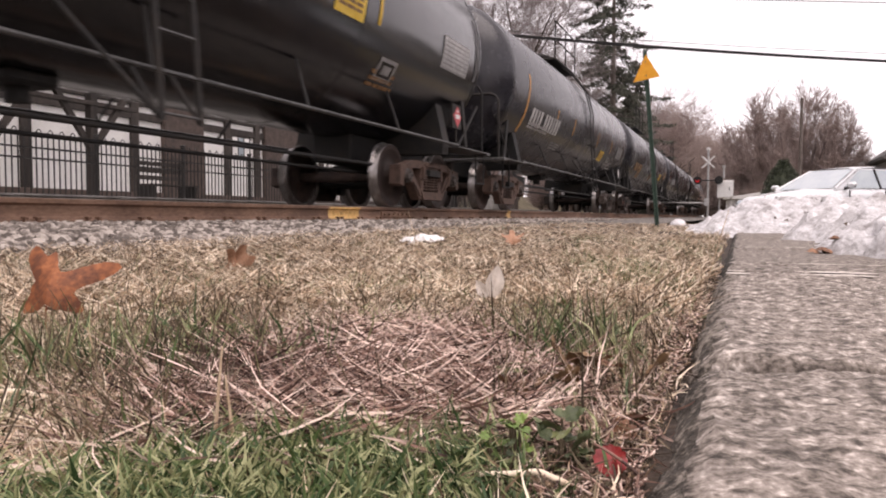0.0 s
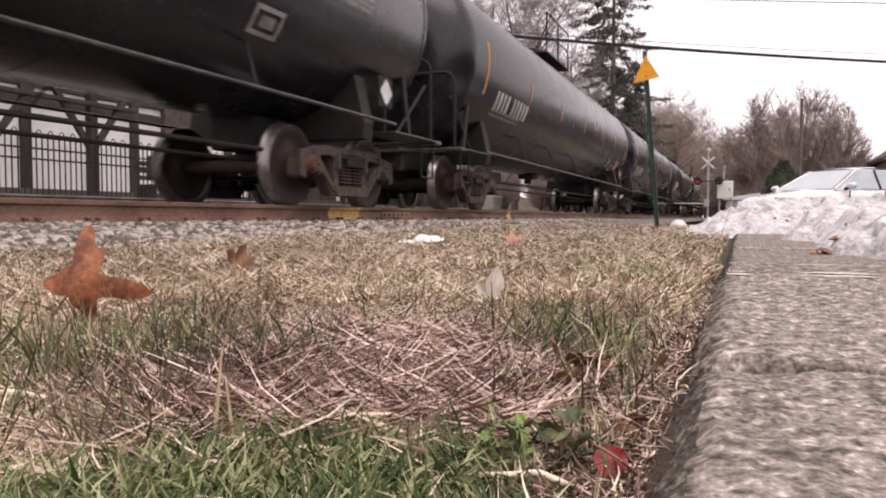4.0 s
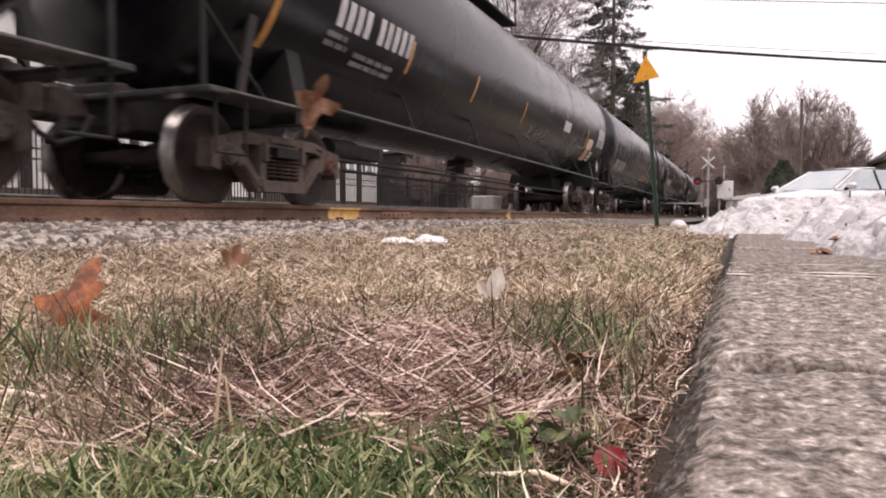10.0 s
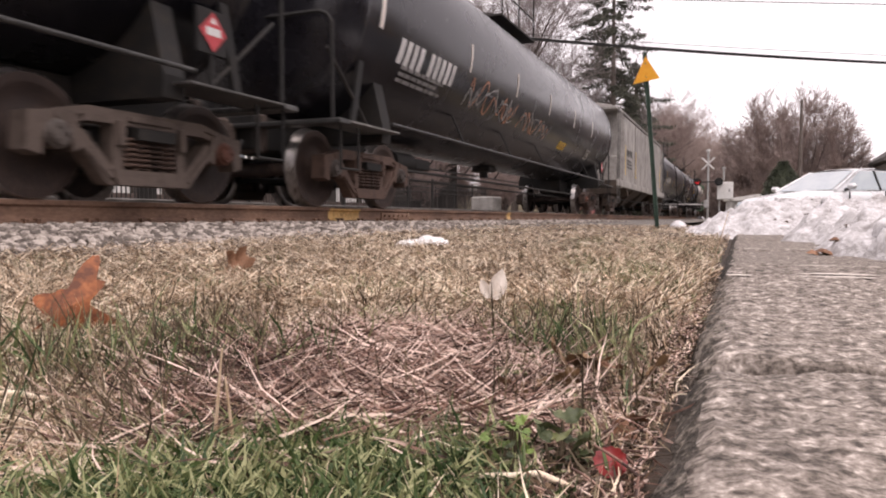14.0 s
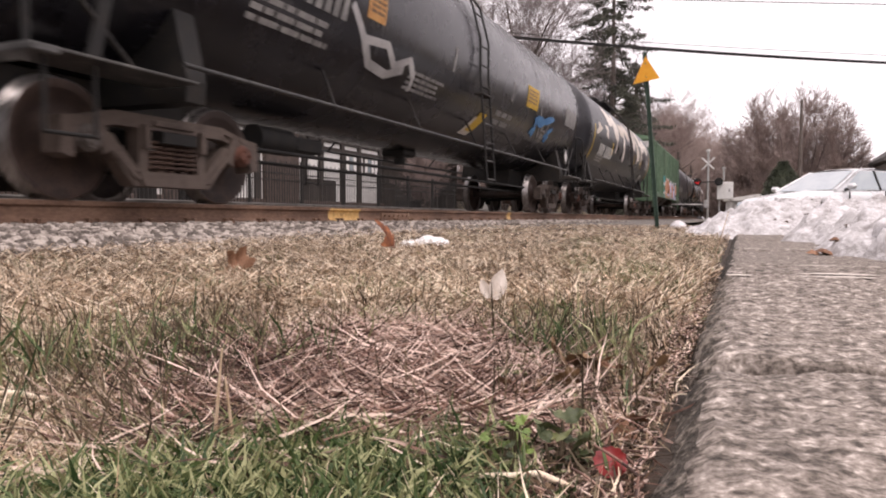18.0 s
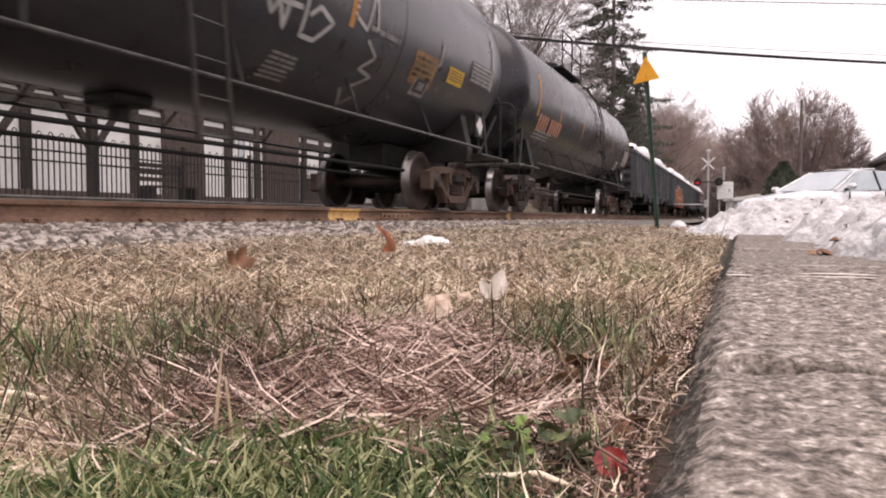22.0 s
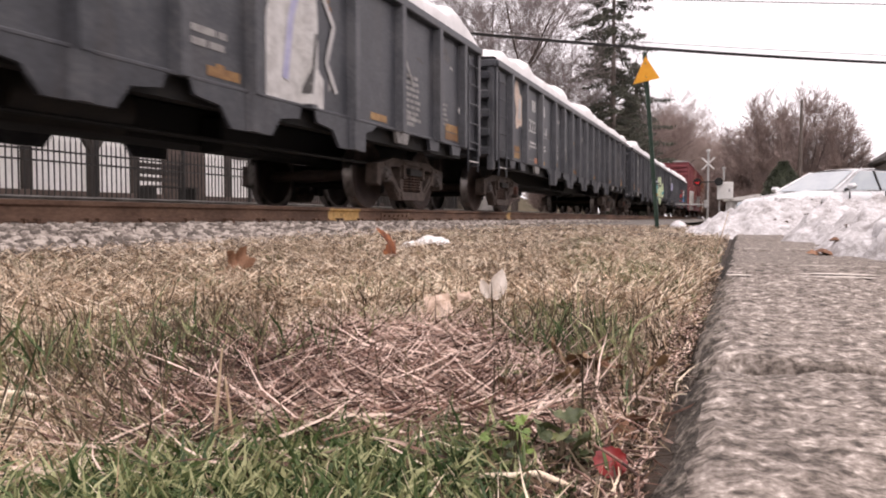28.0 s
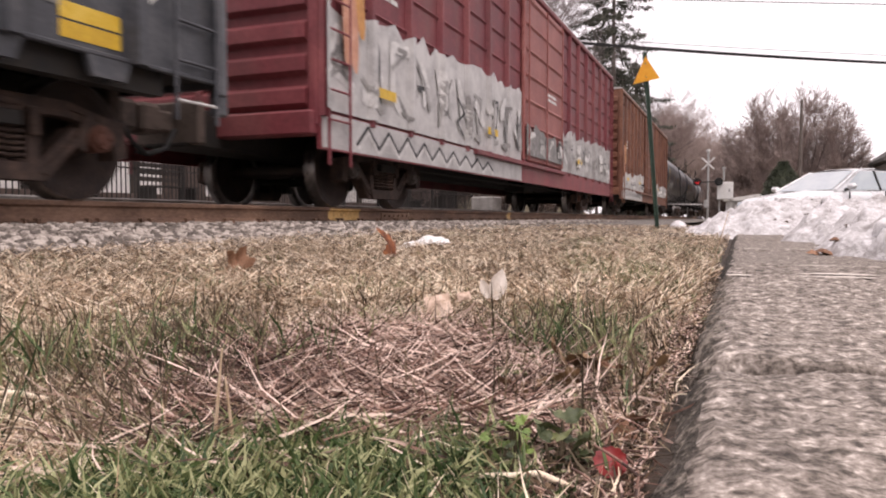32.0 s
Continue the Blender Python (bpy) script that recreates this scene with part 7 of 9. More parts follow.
for j, (x, y, s) in enumerate([(22, -24, 0.9), (23, -4, 0.8), (23, 19, 0.85), (24, 42, 0.8), (34, -2, 1.1), (35, 20, 1.1), (20, -38, 1.0), (36, 44, 1.1)]):
    plant(4, x, y, s, 40 * j, "unseen bare brown tree added to block low sky", "trees across the lot")


# a conifer beside the line
def conifer(seed, height, reach):
    rnd = random.Random(seed)
    trunk, green = Shape(), Shape()
    trunk.rod((0, 0, -0.2), (0, 0, height), 0.32, 9, 0.03)
    z = height * 0.06
    while z < height * 0.985:
        k = 1 - z / height
        for _ in range(5):
            a = rnd.uniform(0, 6.283)
            length = (0.35 + reach * k ** 0.7) * rnd.uniform(0.4, 1.12)
            d = Vector((math.cos(a), math.sin(a), rnd.uniform(-0.10, 0.22)))
            p0 = Vector((0, 0, z + rnd.uniform(-0.2, 0.2)))
            n = max(5, int(length * 6))
            q = p0
            for j in range(n):
                # limbs sag along their length and lift at the tip
                e = d + Vector((0, 0, -0.42 * math.sin(3.1 * (j + 1) / n)))
                q2 = q + e * (length / n)
                trunk.rod(q, q2, 0.035 * (0.4 + k) * (1 - 0.8 * j / n), 4, 0.035 * (0.4 + k) * (1 - 0.8 * (j + 1) / n), cap=False)
                q = q2
                if j < n * 0.2 or rnd.random() < 0.18:
                    continue
                wide = 0.25 + 0.45 * math.sin(3.0 * (j + 1) / n)
                for _ in range(10):
                    c = q + Vector((rnd.gauss(0, 1), rnd.gauss(0, 1), rnd.gauss(-0.3, 0.3))) * wide * 0.38
                    e = Vector((rnd.uniform(-1, 1), rnd.uniform(-1, 1), rnd.uniform(-1.0, 0.15))).normalized() * rnd.uniform(0.16, 0.42)
                    f = e.orthogonal().normalized() * rnd.uniform(0.04, 0.10)
                    green.add([c - f, c + f, c + e], [(0, 1, 2)])
        z += height / 46
    return trunk, green


def plant_conifer(x, y, height, reach, seed, label):
    t = new("conifer")
    t.location = (x, y, -0.1)
    tagged(t, label, "conifer tree")
    a, b = conifer(seed, height, reach)
    part("trunk", a, bark, t)
    part("crown", b, needle, t)


plant_conifer(-9.9, 61.5, 28.5, 5.6, 3, "tall thin dark conifer beside the railway")
plant_conifer(-11.0, 84, 18, 4.4, 8, "drab conifer behind the wagons")
plant_conifer(-10.3, 74, 12.5, 3.4, 9, "small dark conifer at the wood's edge")


# clipped evergreen shrub
def shrub(x, y, r, h):
    rnd = random.Random(21)
    t = new("evergreen_shrub")
    t.location = (x, y, -0.1)
    tagged(t, "dense dark green rounded evergreen shrub", "shrub")
    part("stem", Shape().rod((0, 0, 0), (0, 0, h * 0.6), 0.09, 8, 0.04), bark, t)
    s = Shape()
    for _ in range(9000):
        a, k = rnd.uniform(0, 6.283), rnd.random()
        z = k * h
        rr = r * max(0.04, 1 - k) ** 0.62 * rnd.uniform(0.72, 1.06) * (1 + 0.12 * math.sin(3 * a + 5 * k))
        p = Vector((rr * math.cos(a), rr * math.sin(a), z))
        e = Vector((rnd.uniform(-1, 1), rnd.uniform(-1, 1), rnd.uniform(-0.3, 1))).normalized() * rnd.uniform(0.08, 0.2)
        f = e.orthogonal().normalized() * rnd.uniform(0.02, 0.05)
        s.add([p - f, p + f, p + e], [(0, 1, 2)])
    part("foliage", s, hedge_leaf, t)
    prof = [(k * h / 12, max(0.001, 0.86 * r * max(0.0, 1 - k / 12) ** 0.62)) for k in range(13)]
    part("inner_foliage", Shape().lathe(prof, 20, "z"), hedge_leaf, t)


shrub(2.45, 50.0, 1.8, 3.7)

# ---- things by the crossing ----
sig = new("crossing_signal")
sig.location = (-2.0, 51.0, -0.1)
tagged(sig, "railway crossing signal with crossbuck and lit red lamp", "crossing signal")
part("mast", Shape().rod((0, 0, 0), (0, 0, 4.6), 0.07, 12).box(-0.25, 0.25, -0.25, 0.25, 0, 0.2, 0.02), silver_paint, sig)
part("bell", Shape().rod((0, 0, 4.6), (0, 0, 4.75), 0.16, 14, 0.10), silver_paint, sig)
for k in (1, -1):
    q = Shape()
    c, d = 0.38 * k, 0.38
    q.prism([(-c - 0.07, 3.8 - d), (-c + 0.07, 3.8 - d), (c + 0.07, 3.8 + d), (c - 0.07, 3.8 + d)], -0.10 - 0.012 * k, -0.085 - 0.012 * k, "y")
    part("crossbuck_blade", q, white_paint, sig, "white crossbuck blade")
part("lamp_bar", Shape().rod((-0.75, -0.05, 2.6), (0.75, -0.05, 2.6), 0.035), under_black, sig)
for x in (-0.66, 0.66):
    lamp = part("lamp", Shape().rod((x, -0.14, 2.6), (x, 0.05, 2.6), 0.26, 18).rod((x, -0.34, 2.72), (x, -0.14, 2.72), 0.14, 12), under_black, sig)
    part("lens", Shape().rod((x, -0.18, 2.6), (x, -0.14, 2.6), 0.13, 16), lamp_red if x < 0 else tank_gloss, lamp, "glowing red lens" if x < 0 else "dark lens")
part("gate_arm", Shape().box(-0.2, 0.1, -0.6, -0.45, 0.9, 1.4, 0.02).rod((0, -0.5, 1.1), (-6.5, -0.5, 1.25), 0.05, 8, 0.03), silver_paint, sig)
cab = new("signal_cabinet")
cab.location = (-0.95, 51.6, -0.1)
tagged(cab, "white steel signal cabinet on a stand", "cabinet")
part("body", Shape().box(-0.5, 0.5, -0.35, 0.35, 1.45, 2.6, 0.03), plaster_white, cab)
part("door", Shape().box(-0.46, 0.46, -0.375, -0.352, 1.5, 2.55, 0.008), plaster_white, cab)
part("handle", Shape().box(0.24, 0.28, -0.40, -0.375, 1.95, 2.15, 0.006), iron_black, cab)
part("vent_pipe", Shape().rod((-0.1, 0, 2.75), (-0.1, 0, 3.6), 0.06, 10).rod((-0.1, 0, 3.45), (-0.1, 0, 3.6), 0.12, 10), silver_paint, cab)
for x in (-0.35, 0.35):
    part("leg", Shape().box(x - 0.05, x + 0.05, -0.05, 0.05, 0, 1.5, 0.01), silver_paint, cab)
# trailer-like low shed and snow bank beyond the crossing
low = new("far_shed")
low.location = (1.6, 58, -0.1)
tagged(low, "low pale shed beyond the crossing", "shed")
part("wall", Shape().box(-2.6, 2.6, -1.2, 1.2, 0, 1.5, 0.03), silver_paint, low)
part("roof", Shape().prism([(-2.8, 1.5), (2.8, 1.5), (2.7, 1.62), (0, 2.0), (-2.7, 1.62)], -1.4, 1.4, "y"), white_paint, low)
pole = new("utility_pole")
pole.location = (4.5, 66.6, -0.1)
tagged(pole, "tall grey wooden utility pole among bare trees", "utility pole")
part("pole", Shape().rod((0, 0, 0), (0, 0, 9.9), 0.16, 12, 0.11), bark, pole)
house = new("house")
house.location = (15.5, 70, -0.1)
tagged(house, "grey house with a dark pitched roof", "house")
part("wall", Shape().box(-4.6, 4.6, -4, 4, 0, 4.9), silver_paint, house)
part("roof", Shape().prism([(-5.3, 4.7), (5.3, 4.7), (5.3, 4.95), (0.6, 8.4), (-0.6, 8.4), (-5.3, 4.95)], -4.5, 4.5, "y"), roof_slate, house)
for x in (-2.6, 0.0, 2.6):
    wn = part("window", Shape().box(x - 0.55, x + 0.55, -4.06, -3.96, 2.2, 3.6, 0.02), white_paint, house)
    part("pane", Shape().box(x - 0.45, x + 0.45, -4.08, -4.05, 2.3, 3.5), car_glass, wn)

# the sign post that leans beside the track
post = new("sign_post")
post.matrix_basis = pose(-1.13, 11.15, -0.05, 0, -4.6, 0)
tagged(post, "green steel post with an orange triangular plate", "sign")
part("post", Shape().box(-0.030, 0.030, -0.012, 0.0, 0, 2.62, 0.004).box(-0.030, -0.018, -0.04, 0.0, 0, 2.62, 0.003).box(0.018, 0.030, -0.04, 0.0, 0, 2.62, 0.003), post_green, post)
tri = Shape().prism([(-0.19, 2.17), (0.19, 2.20), (0.01, 2.55)], -0.055, -0.045, "y")
pl = part("sign_plate", tri, sign_orange, post, "orange triangular plate")
for z in (2.24, 2.44):
    part("bolt", Shape().rod((0.0, -0.065, z), (0.0, -0.05, z), 0.010, 6), step_grey, pl)


# overhead cables with a slight sag
def cable(a, b, sag, r, label):
    a, b = Vector(a), Vector(b)
    n = 40
    pts = []
    for k in range(n + 1):
        p = a.lerp(b, k / n)
        p.z -= sag * 4 * (k / n) * (1 - k / n)
        pts.append(p)
    tagged(new("overhead_cable", Shape().tube(pts, r, 6).mesh("overhead_cable", rubber)), label, "cable", "overhead cables", "structure")


def out(px, py, z):
    """The place that lies z metres deep ahead of the eye, px to its side and py above."""
    c, s = math.cos(radians(YAW)), math.sin(radians(YAW))
    return Vector((-s * z + c * px, c * z + s * px, EYE.z + py))


cable(out(-16, 11.9, 40), out(34, 8.05, 40), 0.55, 0.05, "thick black overhead cable crossing the line")
cable(out(-16, 11.95, 40.2), out(34, 8.08, 40.2), 0.62, 0.035, "black overhead cable bundled with a thicker one")
cable(out(-16, 11.85, 40), out(34, 8.5, 40), 0.5, 0.014, "thin overhead wire above the road")
cable(out(-16, 11.55, 36), out(34, 10.25, 36), 0.2, 0.02, "thin overhead wire high above the road")
for px, z in ((-16.0, 13.4), (34.0, 9.6)):
    p = out(px, 0, 40)
    up = new("utility_pole")
    up.location = (p.x, p.y, -0.1)
    tagged(up, "wooden utility pole carrying overhead cables", "utility pole")
    part("pole", Shape().rod((0, 0, 0), (0, 0, z + 1.4), 0.17, 12, 0.12), bark, up)


# ---- silver saloon car ----
def saloon():
    """x to the car's left, y to its rear, z up; the nose at y = -2.3."""
    t = new("parked_car")
    tagged(t, "silver-white saloon car parked behind the snow", "car")
    # cross sections: (y, half width low, half width belt, sill z, belt z, top z, half width top)
    secs = [(-2.32, 0.55, 0.60, 0.35, 0.52, 0.60, 0.50), (-2.2, 0.78, 0.80, 0.26, 0.58, 0.70, 0.66), (-1.9, 0.86, 0.87, 0.22, 0.64, 0.80, 0.72), (-1.4, 0.89, 0.90, 0.22, 0.68, 0.88, 0.74), (-0.95, 0.90, 0.91, 0.22, 0.72, 0.95, 0.76),
            (0.0, 0.90, 0.92, 0.22, 0.76, 0.96, 0.78), (1.2, 0.90, 0.92, 0.22, 0.80, 0.98, 0.78), (1.7, 0.89, 0.90, 0.24, 0.82, 1.02, 0.76), (2.2, 0.82, 0.84, 0.30, 0.80, 1.0, 0.68), (2.34, 0.68, 0.70, 0.38, 0.70, 0.86, 0.58)]
    v, f = [], []
    for y, wl, wb, zs, zb, zt, wt_ in secs:
        ring = [(-wl * 0.9, zs), (-wl, zs + 0.12), (-wb, zb), (-wb * 0.97, zb + (zt - zb) * 0.55), (-wt_, zt), (0, zt + 0.03), (wt_, zt), (wb * 0.97, zb + (zt - zb) * 0.55), (wb, zb), (wl, zs + 0.12), (wl * 0.9, zs)]
        v += [(x, y, z) for x, z in ring]
    n = 11
    for j in range(len(secs) - 1):
        f += [(j * n + i, j * n + (i + 1) % n, (j + 1) * n + (i + 1) % n, (j + 1) * n + i) for i in range(n)]
    f += [list(range(n)), list(range((len(secs) - 1) * n, len(secs) * n))]
    part("body", Shape().add(v, f, True), car_paint, t)
    # cabin: glass shell with roof and pillars over it
    shell = [(-0.80, -1.02, 0.93), (0.80, -1.02, 0.93), (0.78, 1.86, 0.98), (-0.78, 1.86, 0.98), (-0.60, -0.14, 1.415), (0.60, -0.14, 1.415), (0.58, 1.15, 1.405), (-0.58, 1.15, 1.405)]
    part("cabin", Shape().add(shell, [(0, 1, 5, 4), (1, 2, 6, 5), (2, 3, 7, 6), (3, 0, 4, 7), (4, 5, 6, 7)]), car_paint, t)
    wind = [(-0.71, -0.985, 0.97), (0.71, -0.985, 0.97), (0.56, -0.205, 1.402), (-0.56, -0.205, 1.402)]
    part("windscreen", Shape().add(wind, [(0, 1, 2, 3)]), car_glass, t)
    back = [(-0.70, 1.845, 1.01), (0.70, 1.845, 1.01), (0.54, 1.21, 1.39), (-0.54, 1.21, 1.39)]
    part("rear_window", Shape().add(back, [(0, 1, 2, 3)]), car_glass, t)
    for k in (1, -1):
        side = [(k * 0.800, -0.76, 0.965), (k * 0.797, 1.62, 0.995), (k * 0.622, 1.14, 1.375), (k * 0.622, -0.10, 1.385)]
        part("side_window", Shape().add(side, [(0, 1, 2, 3)]), car_glass, t)
        part("front_pillar", Shape().tube([(k * 0.79, -1.0, 0.955), (k * 0.60, -0.13, 1.405)], 0.028, 6), car_paint, t)
        part("middle_pillar", Shape().tube([(k * 0.80, 0.35, 0.97), (k * 0.62, 0.35, 1.39)], 0.028, 6), rubber, t)
        part("rear_pillar", Shape().tube([(k * 0.76, 1.8, 1.0), (k * 0.585, 1.15, 1.40)], 0.06, 6), car_paint, t)
        m = part("door_mirror", Shape().box(*sorted((k * 0.90, k * 1.12)), -0.84, -0.72, 0.97, 1.09, 0.045), car_paint, t)
        part("mirror_stalk", Shape().rod((k * 0.80, -0.72, 0.96), (k * 0.98, -0.74, 1.0), 0.03), under_black, m)
        part("headlight", Shape().lathe([(0, 0.001), (0.05, 0.1), (0.28, 0.11), (0.4, 0.03)], 12, "y", (k * 0.64, -2.27, 0.62)), car_glass, t, "clear headlight")
        part("door_handle", Shape().box(*sorted((k * 0.915, k * 0.935)), 0.12, 0.30, 0.80, 0.83, 0.006).box(*sorted((k * 0.915, k * 0.935)), 1.0, 1.18, 0.82, 0.85, 0.006), step_grey, t)
        part("door_seam", Shape().box(*sorted((k * 0.90, k * 0.925)), 0.36, 0.375, 0.3, 0.95).box(*sorted((k * 0.90, k * 0.922)), -0.72, -0.705, 0.3, 0.92), under_black, t)
        for y in (-1.42, 1.38):
            wl = part("wheel", Shape().lathe([(-0.1, 0.2), (-0.1, 0.30), (-0.06, 0.325), (0.06, 0.325), (0.1, 0.30), (0.1, 0.2)], 28, "x", (k * 0.82, y, 0.325)), rubber, t, "black tyre")
            part("rim", Shape().lathe([(k * 0.085, 0.21), (k * 0.07, 0.17), (k * 0.085, 0.06), (k * 0.095, 0.001)], 20, "x", (k * 0.82, y, 0.325)), silver_paint, wl)
    v = []
    for y, w2, z in ((-0.17, 0.585, 1.415), (0.0, 0.60, 1.44), (0.5, 0.61, 1.46), (1.0, 0.59, 1.44), (1.17, 0.56, 1.40)):
        v += [(-w2, y, z - 0.015), (-w2 * 0.6, y, z + 0.015), (0, y, z + 0.022), (w2 * 0.6, y, z + 0.015), (w2, y, z - 0.015)]
    part("roof", Shape().add(v, [(5 * j + i, 5 * j + i + 1, 5 * j + i + 6, 5 * j + i + 5) for j in range(4) for i in range(4)], True), car_paint, t)
    part("grille", Shape().box(-0.45, 0.45, -2.36, -2.30, 0.40, 0.56, 0.02).box(-0.6, 0.6, -2.33, -2.26, 0.26, 0.36, 0.02), under_black, t)
    return t


saloon().matrix_basis = pose(2.01, 18.64, -0.24, 0, 0, -46)


# ---- kerb of long concrete stones ----
def kerb_stone(y0, y1, tilt, lift, seed):
    """One stone with a worn round edge towards the grass."""
    fine = -0.71 < y1 < 3.0
    near = -0.71 < y1 < 1.75
    ny = max(8, int((y1 - y0) / (0.006 if near else 0.012 if fine else 0.05)))
    cross = [(-0.056, -0.11), (-0.055, -0.075), (-0.052, -0.055), (-0.047, -0.038), (-0.040, -0.024), (-0.032, -0.013), (-0.022, -0.005)] + [(-0.012 + (0.006 if near else 0.0125 if fine else 0.03) * k, 0.0) for k in range(72 if near else 35 if fine else 15)]
    w = cross[-1][0]
    cross = cross + [(w + 0.006, -0.012), (w + 0.008, -0.11)]
    v = []
    for j in range(ny + 1):
        y = y0 + (y1 - y0) * j / ny
        end = 0.03 if j in (0, ny) else 0.005 if j in (1, ny - 1) else 0.001 if j in (2, ny - 2) else 0.0
        for x, z in cross:
            r = 0.0038 * noise.noise((x * 14, y * 12, seed)) + 0.0026 * noise.noise((x * 45, y * 40, seed + 3)) + 0.0026 * noise.noise((x * 110, y * 95, seed + 5))
            chip = max(0.0, noise.noise((x * 9 + 7, y * 7, seed)) - 0.25) * 0.012
            e = (0.009 * noise.noise((seed, y * 14, 1.0)) + 0.006 * noise.noise((seed, y * 45, z * 30))) * min(1.0, max(0.0, (0.02 - x) / 0.06))
            v.append((x + e, y, z + lift + tilt * (y - y0) + r - end - chip))
    n = len(cross)
    f = [(j * n + i, j * n + i + 1, (j + 1) * n + i + 1, (j + 1) * n + i) for j in range(ny) for i in range(n - 1)]
    f += [list(range(n)), [ny * n + i for i in range(n)]]
    return Shape().add(v, f, True)


kerb = new("kerb")
tagged(kerb, "weathered pale concrete kerb with open joints", "kerb", kind="structure")
for j, (a, b, tl, lf) in enumerate([(-8.2, -5.8, 0.0, 0.0), (-5.79, -3.4, 0.0, 0.002), (-3.39, -0.71, 0.0, 0.0), (-0.7, 0.650, 0.0, 0.0), (0.668, 1.69, 0.001, 0.0015), (1.70, 1.985, 0.0, 0.003), (1.992, 3.02, -0.001, 0.001), (3.03, 4.4, 0.0, 0.0), (4.41, 5.8, 0.0, 0.002), (5.81, 7.4, 0.0, 0.0)]):
    ks = kerb_stone(a, b, tl, lf, 11.3 * j).mesh("kerb_stone", concrete, concrete_dark)
    # faces on the rounded grass edge take the darker concrete, with a ragged border
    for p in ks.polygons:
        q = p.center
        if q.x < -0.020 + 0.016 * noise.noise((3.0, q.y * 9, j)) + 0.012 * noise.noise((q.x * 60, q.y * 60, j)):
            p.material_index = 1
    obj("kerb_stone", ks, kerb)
for y in (1.60, 1.682, 1.978, 3.012):
    s = Shape()
    v = []
    for k in range(121):
        x = -0.025 + 0.42 * k / 120
        e = 0.03 * noise.noise((x * 9, y, 1.0))
        wide = max(0.0, 0.016 + 0.09 * noise.noise((x * 8, y * 3, 8.0)) + 0.03 * noise.noise((x * 45, y, 3.0)))
        v += [(x, y + e - 0.3 * wide, 0.0048), (x, y + e + 0.7 * wide, 0.0048)]
    part("mortar_joint", s.add(v, [(2 * k, 2 * k + 1, 2 * k + 3, 2 * k + 2) for k in range(120)]), mortar, kerb, "pale mortar in a joint")


# ---- snow ridge ploughed onto the kerb ----
def snow_height(x, y):
    h = 0.0
    for cx, cy, rx, ry, k in ((0.64, 3.0, 0.40, 1.0, 0.31), (0.56, 4.6, 0.36, 0.9, 0.37), (1.15, 4.2, 0.6, 1.0, 0.40), (0.35, 7.4, 0.75, 1.6, 0.43), (-0.30, 10.3, 0.6, 1.3, 0.16), (1.5, 6.2, 0.9, 1.6, 0.34), (0.9, 2.1, 0.35, 0.5, 0.26)):
        d = ((x - cx) / rx) ** 2 + ((y - cy) / ry) ** 2
        h = max(h, k * math.exp(-d ** 1.25)) if h == 0 else math.log(math.exp(14 * h) + math.exp(14 * k * math.exp(-d ** 1.25)) - 1) / 14
    rough = 0.07 * noise.noise((x * 3.2, y * 2.4, 1.0)) + 0.06 * noise.noise((x * 8, y * 7, 4.0)) + 0.042 * noise.noise((x * 19, y * 16, 6.0)) - 0.05 * max(0.0, noise.noise((x * 5, y * 4, 9.0)) - 0.15)
    return -0.16 + h + rough * min(1.0, h * 6)


snow = sheet("snow_ridge", steps(-1.6, 3.4, 200), steps(1.3, 12.8, 400), snow_height, snow_white, kind="thing", label="dirty old snow ridge heaped on the kerb", category="snow")
snow.pop("kind", None)
# loose frozen chunks on the ridge, grit and frozen dirt
RS = random.Random(44)
for _ in range(22):
    x, y, r = RS.uniform(0.25, 0.9), RS.uniform(2.4, 7.5), RS.uniform(0.025, 0.06)
    z = snow_height(x, y)
    if z < 0.03:
        continue
    v, n = [], 10
    for j in range(7):
        for i in range(n):
            a, b = 2 * math.pi * i / n, math.pi * (j / 6 - 0.5)
            d = Vector((math.cos(b) * math.cos(a), math.cos(b) * math.sin(a), 0.7 * math.sin(b)))
            k = r * (1 + 0.5 * noise.noise(d * 1.7 + Vector((x * 9, y * 9, 0))) + 0.2 * noise.noise(d * 4 + Vector((x * 9, y * 9, 3))))
            v.append(Vector((x, y, z)) + d * k)
    part("snow_chunk", Shape().add(v, [(j * n + i, j * n + (i + 1) % n, (j + 1) * n + (i + 1) % n, (j + 1) * n + i) for j in range(6) for i in range(n)], True), snow_white, snow)
clods = Shape()
for _ in range(420):
    x, y = RS.uniform(0.1, 1.6), RS.uniform(2.0, 8.0)
    z = snow_height(x, y)
    if z < 0.02 or noise.noise((x * 2.5, y * 2.0, 12.0)) < -0.05:
        continue
    r = RS.uniform(0.004, 0.012) * (1 + 1.2 * (RS.random() < 0.08))
    c = [Vector((RS.gauss(0, 1), RS.gauss(0, 1), RS.gauss(0, 0.6))).normalized() * r * RS.uniform(0.7, 1.3) for _ in range(6)]
    clods.add([tuple(Vector((x, y, z)) + q) for q in c], [(0, 1, 2), (0, 2, 3), (0, 3, 4), (0, 4, 1), (5, 2, 1), (5, 3, 2), (5, 4, 3), (5, 1, 4)])
tagged(new("grit", clods.mesh("grit", soil)), "dark grit and dirt frozen onto old snow", "grit", kind="stuff")


